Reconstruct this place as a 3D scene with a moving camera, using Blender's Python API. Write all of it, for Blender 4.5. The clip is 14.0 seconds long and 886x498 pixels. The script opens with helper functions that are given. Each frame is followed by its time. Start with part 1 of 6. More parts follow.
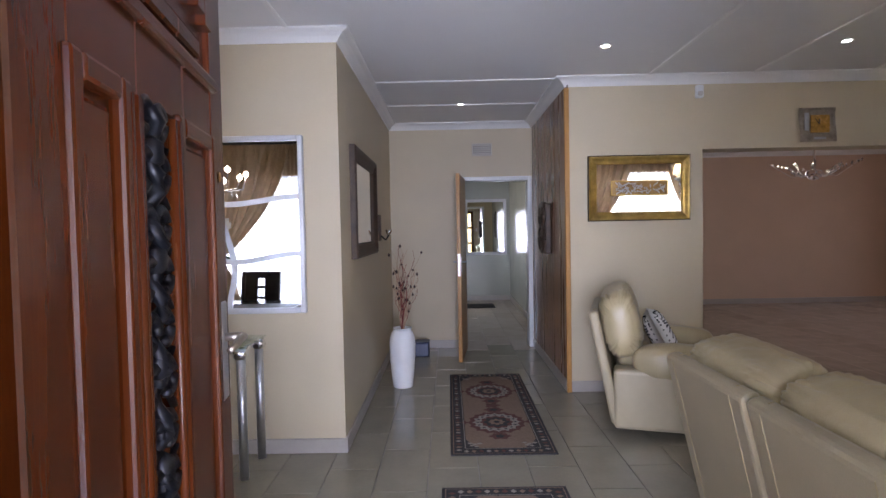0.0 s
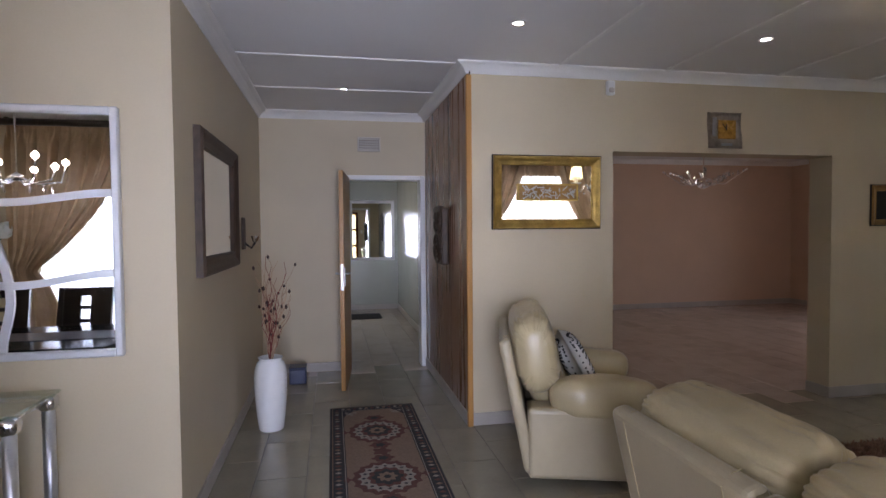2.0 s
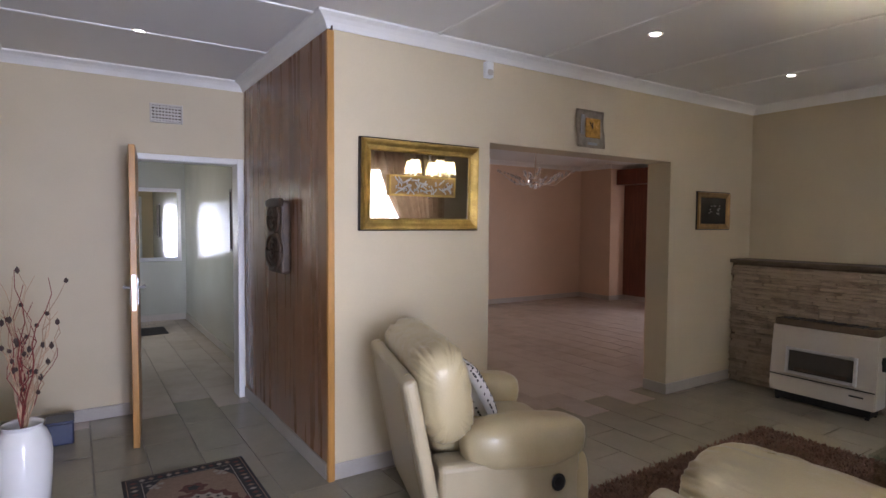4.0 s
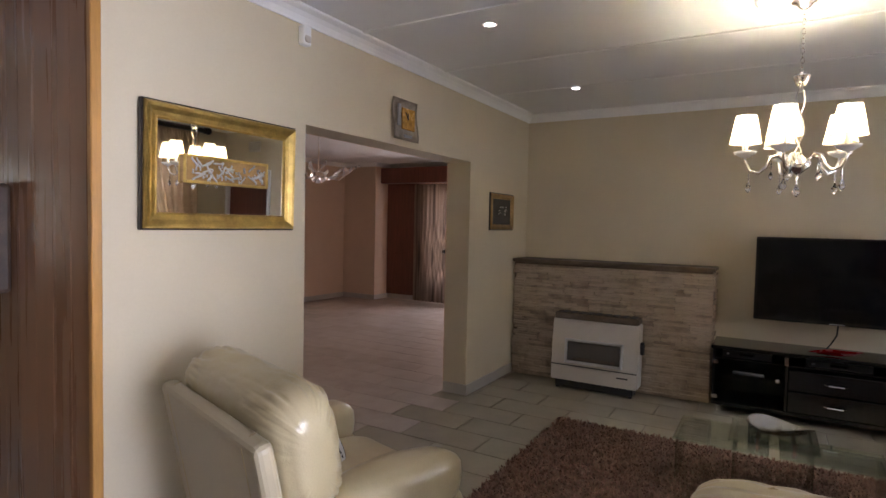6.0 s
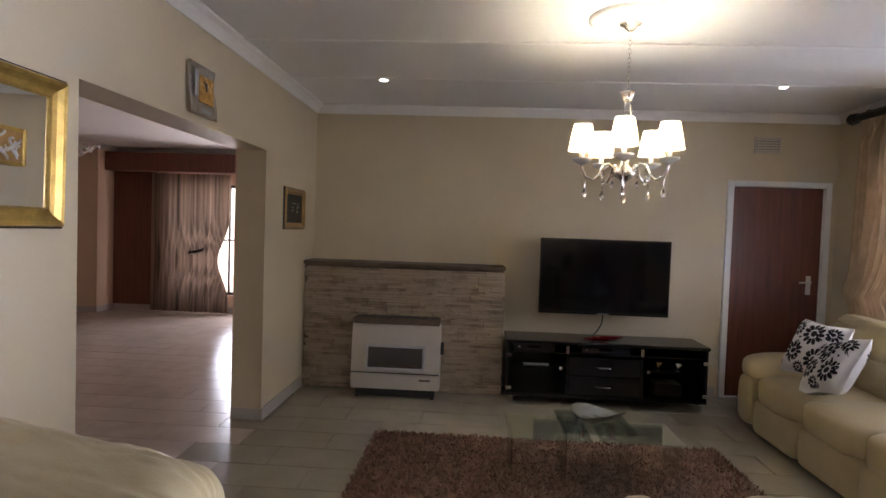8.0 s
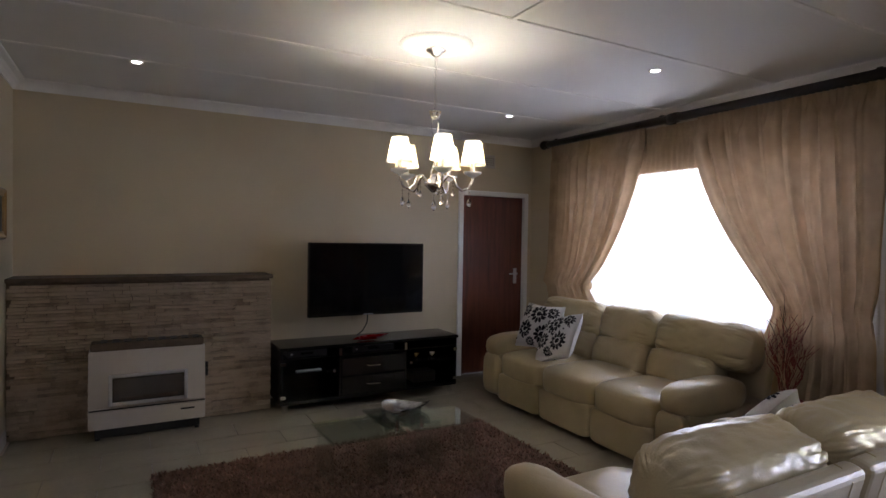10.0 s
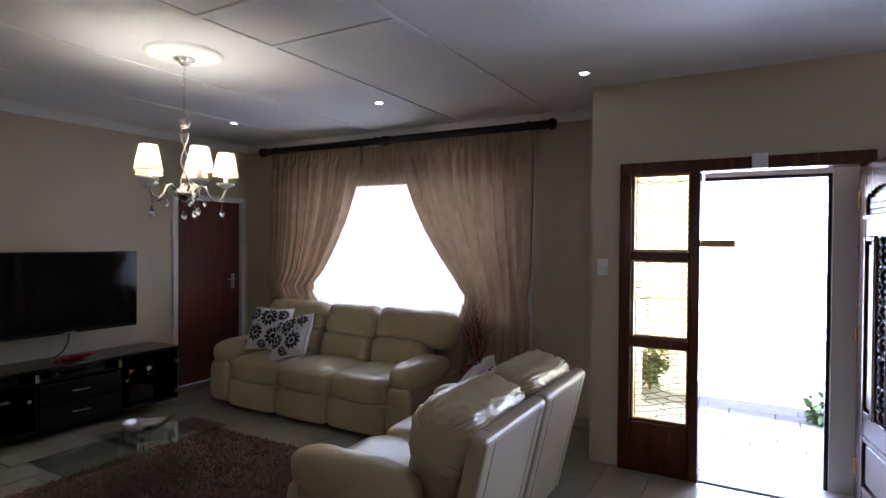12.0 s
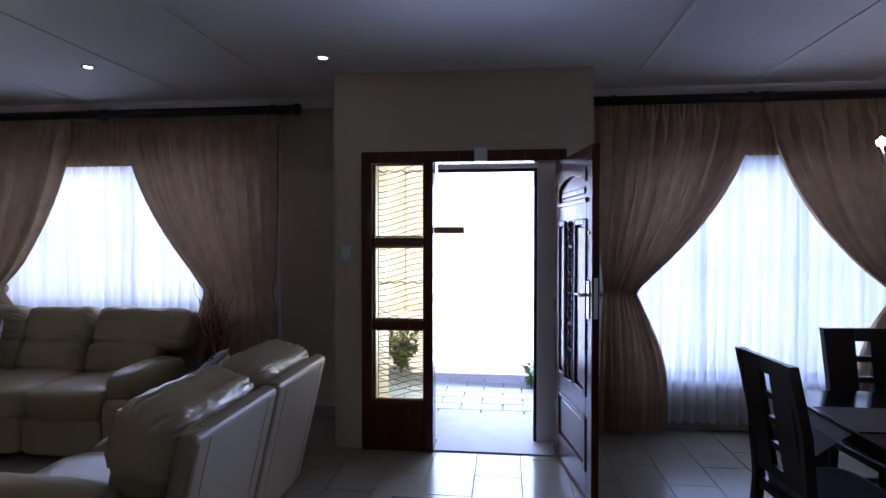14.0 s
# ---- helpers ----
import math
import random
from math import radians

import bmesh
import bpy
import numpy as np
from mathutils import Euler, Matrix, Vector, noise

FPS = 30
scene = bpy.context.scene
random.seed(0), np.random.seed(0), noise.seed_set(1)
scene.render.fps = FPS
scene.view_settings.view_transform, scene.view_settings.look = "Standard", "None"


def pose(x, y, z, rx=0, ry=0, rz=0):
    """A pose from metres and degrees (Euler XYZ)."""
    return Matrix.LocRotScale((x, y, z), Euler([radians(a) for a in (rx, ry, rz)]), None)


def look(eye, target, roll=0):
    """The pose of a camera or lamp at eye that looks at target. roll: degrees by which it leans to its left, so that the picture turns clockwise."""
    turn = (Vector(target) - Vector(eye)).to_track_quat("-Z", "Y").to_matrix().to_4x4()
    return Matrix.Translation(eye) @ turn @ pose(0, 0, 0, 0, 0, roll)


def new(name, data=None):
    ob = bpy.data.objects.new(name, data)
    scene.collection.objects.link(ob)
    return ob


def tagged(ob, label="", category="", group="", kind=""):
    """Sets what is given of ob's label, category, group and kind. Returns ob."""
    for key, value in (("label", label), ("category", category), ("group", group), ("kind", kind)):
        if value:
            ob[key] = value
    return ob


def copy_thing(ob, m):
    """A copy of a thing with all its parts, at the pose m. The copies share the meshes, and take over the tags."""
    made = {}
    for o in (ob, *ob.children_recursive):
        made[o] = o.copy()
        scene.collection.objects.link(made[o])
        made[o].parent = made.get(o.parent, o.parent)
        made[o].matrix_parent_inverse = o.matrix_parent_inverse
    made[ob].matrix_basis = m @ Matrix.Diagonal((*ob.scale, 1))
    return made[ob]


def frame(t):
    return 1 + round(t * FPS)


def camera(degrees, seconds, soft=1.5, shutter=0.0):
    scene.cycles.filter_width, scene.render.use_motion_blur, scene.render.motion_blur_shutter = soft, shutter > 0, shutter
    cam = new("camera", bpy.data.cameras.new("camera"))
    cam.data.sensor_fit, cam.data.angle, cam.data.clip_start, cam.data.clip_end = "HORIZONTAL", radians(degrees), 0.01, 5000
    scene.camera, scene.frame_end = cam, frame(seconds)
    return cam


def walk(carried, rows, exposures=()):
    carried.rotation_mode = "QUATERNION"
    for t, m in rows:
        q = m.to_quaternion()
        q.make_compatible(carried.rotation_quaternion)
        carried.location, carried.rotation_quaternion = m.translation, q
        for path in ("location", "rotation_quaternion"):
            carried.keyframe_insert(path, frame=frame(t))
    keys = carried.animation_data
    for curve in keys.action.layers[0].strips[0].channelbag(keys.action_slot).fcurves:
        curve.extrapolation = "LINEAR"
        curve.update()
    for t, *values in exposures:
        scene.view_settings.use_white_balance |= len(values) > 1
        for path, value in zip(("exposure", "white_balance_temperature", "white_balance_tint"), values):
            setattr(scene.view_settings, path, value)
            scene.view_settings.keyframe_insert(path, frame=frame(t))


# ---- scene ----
cam = camera(76.4, 14.0)
PATH = [
    (0, (0.16, -0.025, 1.436), (0.141, 1.973, 1.369), -1.1),
    (0.5, (0.14, 0.158, 1.436), (0.171, 2.156, 1.367), -0.9),
    (1, (0.152, 0.388, 1.465), (0.297, 2.381, 1.393), -0.8),
    (1.5, (0.172, 0.573, 1.488), (0.437, 2.554, 1.418), -0.7),
    (2, (0.188, 0.763, 1.491), (0.574, 2.724, 1.421), -0.5),
    (2.2, (0.196, 0.838, 1.497), (0.629, 2.79, 1.426), -0.4),
    (4.3, (-0.061, 1.873, 1.543), (1.157, 3.457, 1.45), 0.4),
    (4.5, (-0.054, 1.935, 1.548), (1.245, 3.454, 1.455), 0.4),
    (5, (-0.038, 2.111, 1.531), (1.439, 3.457, 1.441), 0.7),
    (5.5, (-0.037, 2.315, 1.544), (1.575, 3.495, 1.452), 0.9),
    (6, (-0.035, 2.522, 1.538), (1.687, 3.535, 1.449), 1.2),
    (6.5, (-0.019, 2.722, 1.528), (1.821, 3.502, 1.448), 1.3),
    (7, (0.03, 2.912, 1.507), (1.95, 3.468, 1.433), 1.2),
    (7.5, (0.11, 3.095, 1.519), (2.076, 3.453, 1.447), 1.3),
    (7.7, (0.132, 3.149, 1.525), (2.113, 3.416, 1.453), 1.6),
    (10, (0.291, 4.053, 1.546), (2.041, 3.085, 1.507), 0.9),
    (10.5, (0.281, 4.231, 1.54), (1.887, 3.039, 1.511), 0.8),
    (11, (0.22, 4.387, 1.572), (1.639, 2.978, 1.541), 0.6),
    (11.5, (0.228, 4.526, 1.593), (1.439, 2.934, 1.562), 0.5),
    (12, (0.282, 4.644, 1.598), (1.266, 2.903, 1.57), 0.4),
    (12.5, (0.32, 4.741, 1.588), (1.074, 2.889, 1.564), 0.4),
    (13, (0.312, 4.751, 1.561), (0.875, 2.832, 1.545), 0.3),
    (13.5, (0.294, 4.706, 1.541), (0.697, 2.748, 1.515), 0.1),
    (14, (0.12, 4.535, 1.525), (0.342, 2.547, 1.49), 0.0),
]
EXPOSURES = [(0.0, 2.3, 6850, 27), (2.0, 2.13, 6950, 27), (4.3, 2.78, 7050, 27), (5.5, 2.83, 7100, 27), (7.5, 2.84, 7100, 27), (10.0, 2.20, 6700, 27), (11.0, 2.25, 6500, 28), (12.5, 1.56, 6050, 29), (14.0, 0.74, 5550, 33)]
walk(cam, [(t, look(eye, target, roll)) for t, eye, target, roll in PATH], EXPOSURES)

# ---- world, sun and large lights ----
world = bpy.data.worlds.new("world")
world.use_nodes = True
scene.world = world
_nt = world.node_tree
_sky = _nt.nodes.new("ShaderNodeTexSky")
_sky.sky_type = "NISHITA"
_sky.sun_disc = False
_sky.sun_elevation = radians(66)
_sky.sun_rotation = radians(-38)
_nt.links.new(_sky.outputs[0], _nt.nodes["Background"].inputs[0])
_nt.nodes["Background"].inputs[1].default_value = 0.14


def lamp(name, kind, m, energy, color=(1, 1, 1), size=None, size_y=None, angle=None, radius=None):
    d = bpy.data.lights.new(name, kind)
    d.energy, d.color = energy, color
    if kind == "AREA":
        d.shape, d.size, d.size_y = "RECTANGLE", size, size_y
    if angle is not None:
        d.angle = radians(angle)
    if radius is not None:
        d.shadow_soft_size = radius
    ob = new(name, d)
    ob.matrix_world = m
    return ob


SUN_DIR = Vector((0.25, -0.32, -0.92))
lamp("sun", "SUN", look((0, -20, 20), Vector((0, -20, 20)) + SUN_DIR), 5.0, (1.0, 0.93, 0.82), angle=0.6)
# added area lamps that stand in for daylight at the windows and front doorway
lamp("daylight_living", "AREA", look((3.55, -0.52, 1.6), (3.55, 3.0, 1.7)), 25, (0.74, 0.87, 1.0), 2.5, 1.3)
lamp("daylight_dining", "AREA", look((-1.85, -0.52, 1.3), (-1.85, 3.0, 1.4)), 27, (0.56, 0.74, 1.0), 2.1, 1.7)
lamp("daylight_doorway", "AREA", look((0.25, -1.5, 1.15), (0.75, 3.0, 1.3)), 62, (0.58, 0.75, 1.0), 1.3, 1.9)
lamp("daylight_lounge", "AREA", look((9.5, 7.4, 1.4), (5.0, 7.2, 1.2)), 19, (0.85, 0.90, 1.0), 2.0, 1.9)
# added lamp behind the made-up corridor window, brightens the glossy wall
lamp("fill_corridor", "AREA", look((-0.42, 9.6, 1.5), (2.0, 9.6, 1.1)), 2.6, (0.82, 0.95, 0.95), 1.3, 1.2)

# ---- materials ----


def mat(name, base, rough=0.5, metal=0.0, vary=0.12, scale=6.0, bump=0.02, fine=60.0, coat=0.0, island=False, per_object=0.0,
        trans=0.0, stretch=None, second=None, spec=0.5, world=False):
    m = bpy.data.materials.new(name)
    m.use_nodes = True
    nt = m.node_tree
    N, L = nt.nodes, nt.links
    p = N["Principled BSDF"]
    p.inputs["Roughness"].default_value = rough
    p.inputs["Metallic"].default_value = metal
    p.inputs["Coat Weight"].default_value = coat
    p.inputs["Coat Roughness"].default_value = 0.12
    p.inputs["Transmission Weight"].default_value = trans
    p.inputs["Specular IOR Level"].default_value = spec
    src = N.new("ShaderNodeNewGeometry").outputs["Position"] if world else N.new("ShaderNodeTexCoord").outputs["Object"]
    if stretch:
        mp = N.new("ShaderNodeMapping")
        mp.inputs["Scale"].default_value = stretch
        L.new(src, mp.inputs["Vector"])
        src = mp.outputs["Vector"]
    n1 = N.new("ShaderNodeTexNoise")
    n1.inputs["Scale"].default_value = scale
    n1.inputs["Detail"].default_value = 5
    n2 = N.new("ShaderNodeTexNoise")
    n2.inputs["Scale"].default_value = fine
    n2.inputs["Detail"].default_value = 3
    L.new(src, n1.inputs["Vector"])
    L.new(src, n2.inputs["Vector"])
    add = N.new("ShaderNodeMath")
    add.operation = "MULTIPLY_ADD"
    add.inputs[1].default_value = 0.35
    L.new(n2.outputs["Fac"], add.inputs[0])
    L.new(n1.outputs["Fac"], add.inputs[2])
    fac = add.outputs[0]
    if per_object or island:
        inf = N.new("ShaderNodeNewGeometry" if island else "ShaderNodeObjectInfo")
        ad2 = N.new("ShaderNodeMath")
        ad2.operation = "MULTIPLY_ADD"
        ad2.inputs[1].default_value = per_object or 0.4
        L.new(inf.outputs["Random Per Island" if island else "Random"], ad2.inputs[0])
        L.new(fac, ad2.inputs[2])
        fac = ad2.outputs[0]
    ramp = N.new("ShaderNodeValToRGB")
    lo = second or tuple(c * (1 - vary) for c in base)
    hi = tuple(min(1, c * (1 + vary)) for c in base)
    top = 0.95 + (per_object or (0.4 if island else 0))
    ramp.color_ramp.elements[0].position = 0.40
    ramp.color_ramp.elements[1].position = min(1, top)
    ramp.color_ramp.elements[0].color = (*lo, 1)
    ramp.color_ramp.elements[1].color = (*hi, 1)
    L.new(fac, ramp.inputs["Fac"])
    L.new(ramp.outputs["Color"], p.inputs["Base Color"])
    rr = N.new("ShaderNodeMapRange")
    rr.inputs["To Min"].default_value = max(0.0, rough - 0.06)
    rr.inputs["To Max"].default_value = min(1.0, rough + 0.08)
    L.new(n1.outputs["Fac"], rr.inputs["Value"])
    L.new(rr.outputs["Result"], p.inputs["Roughness"])
    if bump:
        b = N.new("ShaderNodeBump")
        b.inputs["Strength"].default_value = 0.6
        b.inputs["Distance"].default_value = bump
        L.new(add.outputs[0], b.inputs["Height"])
        L.new(b.outputs["Normal"], p.inputs["Normal"])
    return m


def cloth_mat(name, base, translucency, clear=0.0, vary=0.15, scale=5.0, stripes=False):
    """Woven curtain cloth that lets daylight glow through."""
    m = bpy.data.materials.new(name)
    m.use_nodes = True
    N, L = m.node_tree.nodes, m.node_tree.links
    out = N["Material Output"]
    N.remove(N["Principled BSDF"])
    tc = N.new("ShaderNodeTexCoord")
    n = N.new("ShaderNodeTexNoise")
    n.inputs["Scale"].default_value = scale
    n.inputs["Detail"].default_value = 6
    if stripes:
        mp = N.new("ShaderNodeMapping")
        mp.inputs["Scale"].default_value = stripes
        L.new(tc.outputs["Object"], mp.inputs["Vector"])
        L.new(mp.outputs["Vector"], n.inputs["Vector"])
    else:
        L.new(tc.outputs["Object"], n.inputs["Vector"])
    ramp = N.new("ShaderNodeValToRGB")
    ramp.color_ramp.elements[0].position, ramp.color_ramp.elements[1].position = 0.35, 0.7
    ramp.color_ramp.elements[0].color = (*[c * (1 - vary) for c in base], 1)
    ramp.color_ramp.elements[1].color = (*[min(1, c * (1 + vary)) for c in base], 1)
    L.new(n.outputs["Fac"], ramp.inputs["Fac"])
    d, t, mix = N.new("ShaderNodeBsdfDiffuse"), N.new("ShaderNodeBsdfTranslucent"), N.new("ShaderNodeMixShader")
    L.new(ramp.outputs["Color"], d.inputs["Color"])
    L.new(ramp.outputs["Color"], t.inputs["Color"])
    mix.inputs[0].default_value = translucency
    L.new(d.outputs[0], mix.inputs[1])
    L.new(t.outputs[0], mix.inputs[2])
    last = mix
    if clear:
        tr, mx = N.new("ShaderNodeBsdfTransparent"), N.new("ShaderNodeMixShader")
        mx.inputs[0].default_value = clear
        L.new(mix.outputs[0], mx.inputs[1])
        L.new(tr.outputs[0], mx.inputs[2])
        last = mx
    L.new(last.outputs[0], out.inputs["Surface"])
    return m


def glow_mat(name, color, strength):
    m = bpy.data.materials.new(name)
    m.use_nodes = True
    p = m.node_tree.nodes["Principled BSDF"]
    p.inputs["Base Color"].default_value = (*color, 1)
    p.inputs["Emission Color"].default_value = (*color, 1)
    p.inputs["Emission Strength"].default_value = strength
    return m


def plain(name, base, rough, metal=0.0, trans=0.0, ior=1.45):
    m = bpy.data.materials.new(name)
    m.use_nodes = True
    p = m.node_tree.nodes["Principled BSDF"]
    p.inputs["Base Color"].default_value = (*base, 1)
    p.inputs["Roughness"].default_value = rough
    p.inputs["Metallic"].default_value = metal
    p.inputs["Transmission Weight"].default_value = trans
    p.inputs["IOR"].default_value = ior
    return m


def thin_glass(name, tint, rough=0.02):
    """Sheet glass: see-through, with a gloss that grows towards grazing angles."""
    m = bpy.data.materials.new(name)
    m.use_nodes = True
    N, L = m.node_tree.nodes, m.node_tree.links
    N.remove(N["Principled BSDF"])
    tr, gl, mx, fr, lw = N.new("ShaderNodeBsdfTransparent"), N.new("ShaderNodeBsdfGlossy"), N.new("ShaderNodeMixShader"), N.new("ShaderNodeMath"), N.new("ShaderNodeLayerWeight")
    tr.inputs["Color"].default_value = (*tint, 1)
    gl.inputs["Roughness"].default_value = rough
    fr.operation = "POWER"
    fr.inputs[1].default_value = 3.2
    L.new(lw.outputs["Facing"], fr.inputs[0])
    L.new(fr.outputs[0], mx.inputs[0])
    L.new(tr.outputs[0], mx.inputs[1])
    L.new(gl.outputs[0], mx.inputs[2])
    L.new(mx.outputs[0], N["Material Output"].inputs["Surface"])
    return m


M_WALL = mat("beige_paint", (0.585, 0.492, 0.345), 0.5, vary=0.05, scale=2.0, bump=0.0015, fine=90)
M_PINK = mat("rose_paint", (0.62, 0.445, 0.32), 0.6, vary=0.05, scale=2.0, bump=0.0015, fine=90)
M_CORR = mat("grey_green_gloss_paint", (0.40, 0.41, 0.36), 0.22, vary=0.05, scale=2.0, bump=0.001, fine=60)
M_CEIL = mat("white_ceiling_board", (0.76, 0.75, 0.74), 0.75, vary=0.03, scale=1.5, bump=0.001, fine=80)
M_CORNICE = mat("white_plaster", (0.80, 0.79, 0.77), 0.6, vary=0.03, scale=4, bump=0.001)
M_SKIRT = mat("grey_tile_skirting", (0.42, 0.38, 0.34), 0.3, vary=0.08, scale=5, bump=0.0008)
M_TILE = mat("glazed_floor_tile", (0.31, 0.277, 0.212), 0.17, vary=0.09, scale=5, bump=0.0006, fine=40, per_object=0.15, world=True)
M_TILE_FAR = mat("glazed_floor_tile_joined", (0.31, 0.277, 0.212), 0.17, vary=0.09, scale=5, bump=0.0006, fine=40, island=True, per_object=0.15)
M_TILE_PINK = mat("rose_floor_tile", (0.47, 0.39, 0.325), 0.2, vary=0.12, scale=5, bump=0.0006, fine=40, island=True)
M_GROUT = mat("grey_grout", (0.27, 0.24, 0.21), 0.9, vary=0.2, scale=20, bump=0.001)
M_LEATHER = mat("cream_leather", (0.485, 0.392, 0.232), 0.30, vary=0.10, scale=5, bump=0.004, fine=140, coat=0.2)
M_LEATHER_EDGE = mat("cream_leather_panel", (0.43, 0.355, 0.235), 0.36, vary=0.08, scale=5, bump=0.002, fine=160)
M_MAHOG = mat("varnished_mahogany", (0.085, 0.0185, 0.0042), 0.24, vary=0.34, scale=3.0, bump=0.0002, fine=30, coat=0.10, stretch=(9, 9, 0.8), spec=0.28)
M_DOORRED = mat("stained_flush_door", (0.14, 0.040, 0.022), 0.38, vary=0.35, scale=3.0, bump=0.0006, fine=30, stretch=(9, 9, 0.8))
M_PLANK = mat("oiled_wall_plank", (0.23, 0.110, 0.054), 0.27, vary=0.28, scale=2.4, bump=0.00012, fine=26, stretch=(5, 5, 0.3), per_object=0.22, world=True)
M_PINE = mat("orange_pine_trim", (0.46, 0.22, 0.06), 0.35, vary=0.25, scale=3.0, bump=0.0006, fine=30, stretch=(9, 9, 0.8))
M_DARKWOOD = mat("espresso_wood", (0.022, 0.014, 0.011), 0.3, vary=0.4, scale=4, bump=0.0006, fine=40, stretch=(1, 8, 8))
M_CARVED = mat("carved_dark_wood", (0.06, 0.035, 0.022), 0.5, vary=0.4, scale=14, bump=0.003)
M_BLACK = mat("black_lacquer", (0.010, 0.010, 0.011), 0.14, vary=0.2, scale=4, bump=0.0003, fine=90)
M_BLACKMAT = mat("black_plastic", (0.014, 0.014, 0.015), 0.4, vary=0.2, scale=8, bump=0.0004)
M_SCREEN = plain("tv_screen", (0.004, 0.004, 0.005), 0.07)
M_SCREEN.node_tree.nodes["Principled BSDF"].inputs["Specular IOR Level"].default_value = 0.22
M_IRON = mat("black_wrought_iron", (0.016, 0.017, 0.022), 0.32, metal=0.6, vary=0.3, scale=20, bump=0.001)
M_CHROME = plain("chrome", (0.82, 0.82, 0.84), 0.08, 1.0)
M_STEEL = mat("brushed_steel", (0.60, 0.61, 0.64), 0.36, metal=1.0, vary=0.08, scale=20, bump=0.0003)
M_BRONZE_DULL = mat("worn_satin_handle", (0.42, 0.36, 0.30), 0.38, metal=0.9, vary=0.15, scale=20, bump=0.0002)
M_WIRE = mat("weathered_wire", (0.42, 0.36, 0.24), 0.45, metal=0.5, vary=0.25, scale=20, bump=0.0004)
M_BRASS = plain("brass", (0.72, 0.50, 0.20), 0.25, 1.0)
M_BRONZE = mat("brown_gilt_frame", (0.34, 0.20, 0.075), 0.42, metal=0.5, vary=0.35, scale=12, bump=0.002, fine=80)
M_SILVER = mat("hammered_silver", (0.62, 0.61, 0.59), 0.16, metal=1.0, vary=0.1, scale=20, bump=0.010, fine=45)
M_GOLD = mat("gilt_frame", (0.52, 0.345, 0.105), 0.34, metal=0.85, vary=0.35, scale=12, bump=0.002, fine=80)
M_SILVERFRAME = mat("silver_frame", (0.66, 0.66, 0.68), 0.38, metal=0.4, vary=0.06, scale=8, bump=0.0005)
M_MIRROR = plain("mirror_glass", (0.90, 0.91, 0.90), 0.015, 1.0)
M_GLASS = thin_glass("clear_glass", (0.97, 0.99, 0.98))
M_GREENGLASS = thin_glass("green_tinted_glass", (0.90, 0.96, 0.93))
M_LEGGLASS = thin_glass("clear_leg_glass", (0.96, 0.985, 0.97))
M_AMBERGLASS = thin_glass("amber_sidelight_glass", (1.0, 0.95, 0.70))
M_HEATGLASS = plain("heater_glass", (0.075, 0.066, 0.06), 0.12)
M_GLASSEDGE = plain("green_glass_edge", (0.36, 0.50, 0.44), 0.15)
M_CRYSTAL = plain("crystal", (0.98, 0.98, 0.99), 0.0, 0.0, 1.0, 1.6)
M_WHITE = mat("white_enamel", (0.80, 0.80, 0.79), 0.3, vary=0.03, scale=5, bump=0.0004)
M_CREAMPLASTIC = mat("cream_enamel", (0.53, 0.485, 0.435), 0.35, vary=0.04, scale=6, bump=0.0004)
M_VASE = mat("white_glazed_ceramic", (0.82, 0.82, 0.83), 0.14, vary=0.03, scale=5, bump=0.0008, fine=20)
M_STONE = mat("ledge_stone", (0.29, 0.225, 0.165), 0.8, vary=0.45, scale=9, bump=0.01, fine=70, per_object=0.5, world=True)
M_STONEJ = mat("ledge_stone_joined", (0.29, 0.225, 0.165), 0.8, vary=0.45, scale=9, bump=0.01, fine=70, island=True)
M_LEDGE = mat("dark_ledge_stone", (0.12, 0.085, 0.055), 0.6, vary=0.3, scale=9, bump=0.003)
M_CURTAIN = cloth_mat("champagne_curtain", (0.50, 0.365, 0.24), 0.18, vary=0.10, scale=9)
M_CURTAIN2 = cloth_mat("striped_lounge_curtain", (0.26, 0.185, 0.14), 0.12, vary=0.75, scale=5, stripes=(0.0, 4.0, 0.0))
# the sheer's vertical bands put the shading of its folds into the colour
M_SHEER = cloth_mat("white_sheer", (0.78, 0.79, 0.82), 0.55, 0.12, vary=0.16, scale=5, stripes=(3.0, 0.0, 0.05))
M_TWIG = mat("dried_twig", (0.44, 0.29, 0.19), 0.8, vary=0.4, scale=14, bump=0.001)
M_TWIGRED = mat("dyed_red_twig", (0.22, 0.035, 0.030), 0.7, vary=0.3, scale=14, bump=0.001)
M_TWIGDARK = mat("dark_seed_pod", (0.05, 0.025, 0.02), 0.7, vary=0.3, scale=14, bump=0.001)
M_RUGSHAG = mat("brown_shag_pile", (0.155, 0.084, 0.060), 0.9, vary=0.45, scale=9, bump=0, island=True)
M_RUGBASE = mat("brown_rug_backing", (0.14, 0.075, 0.045), 0.95, vary=0.3, scale=30, bump=0.004)
M_RUGDARK = mat("runner_charcoal_wool", (0.045, 0.040, 0.042), 0.95, vary=0.3, scale=60, bump=0.002, fine=400)
M_RUGTAN = mat("runner_tan_wool", (0.26, 0.175, 0.125), 0.95, vary=0.18, scale=60, bump=0.002, fine=400)
M_RUGCREAM = mat("runner_cream_wool", (0.34, 0.30, 0.255), 0.95, vary=0.15, scale=60, bump=0.002, fine=400)
M_RUGRED = mat("runner_maroon_wool", (0.14, 0.055, 0.045), 0.95, vary=0.25, scale=60, bump=0.002, fine=400)
M_RED = mat("red_lacquer", (0.36, 0.012, 0.012), 0.25, vary=0.2, scale=8, bump=0.0003)
M_LEAF = mat("green_leaf", (0.07, 0.13, 0.03), 0.5, vary=0.4, scale=9, bump=0.001, island=True)
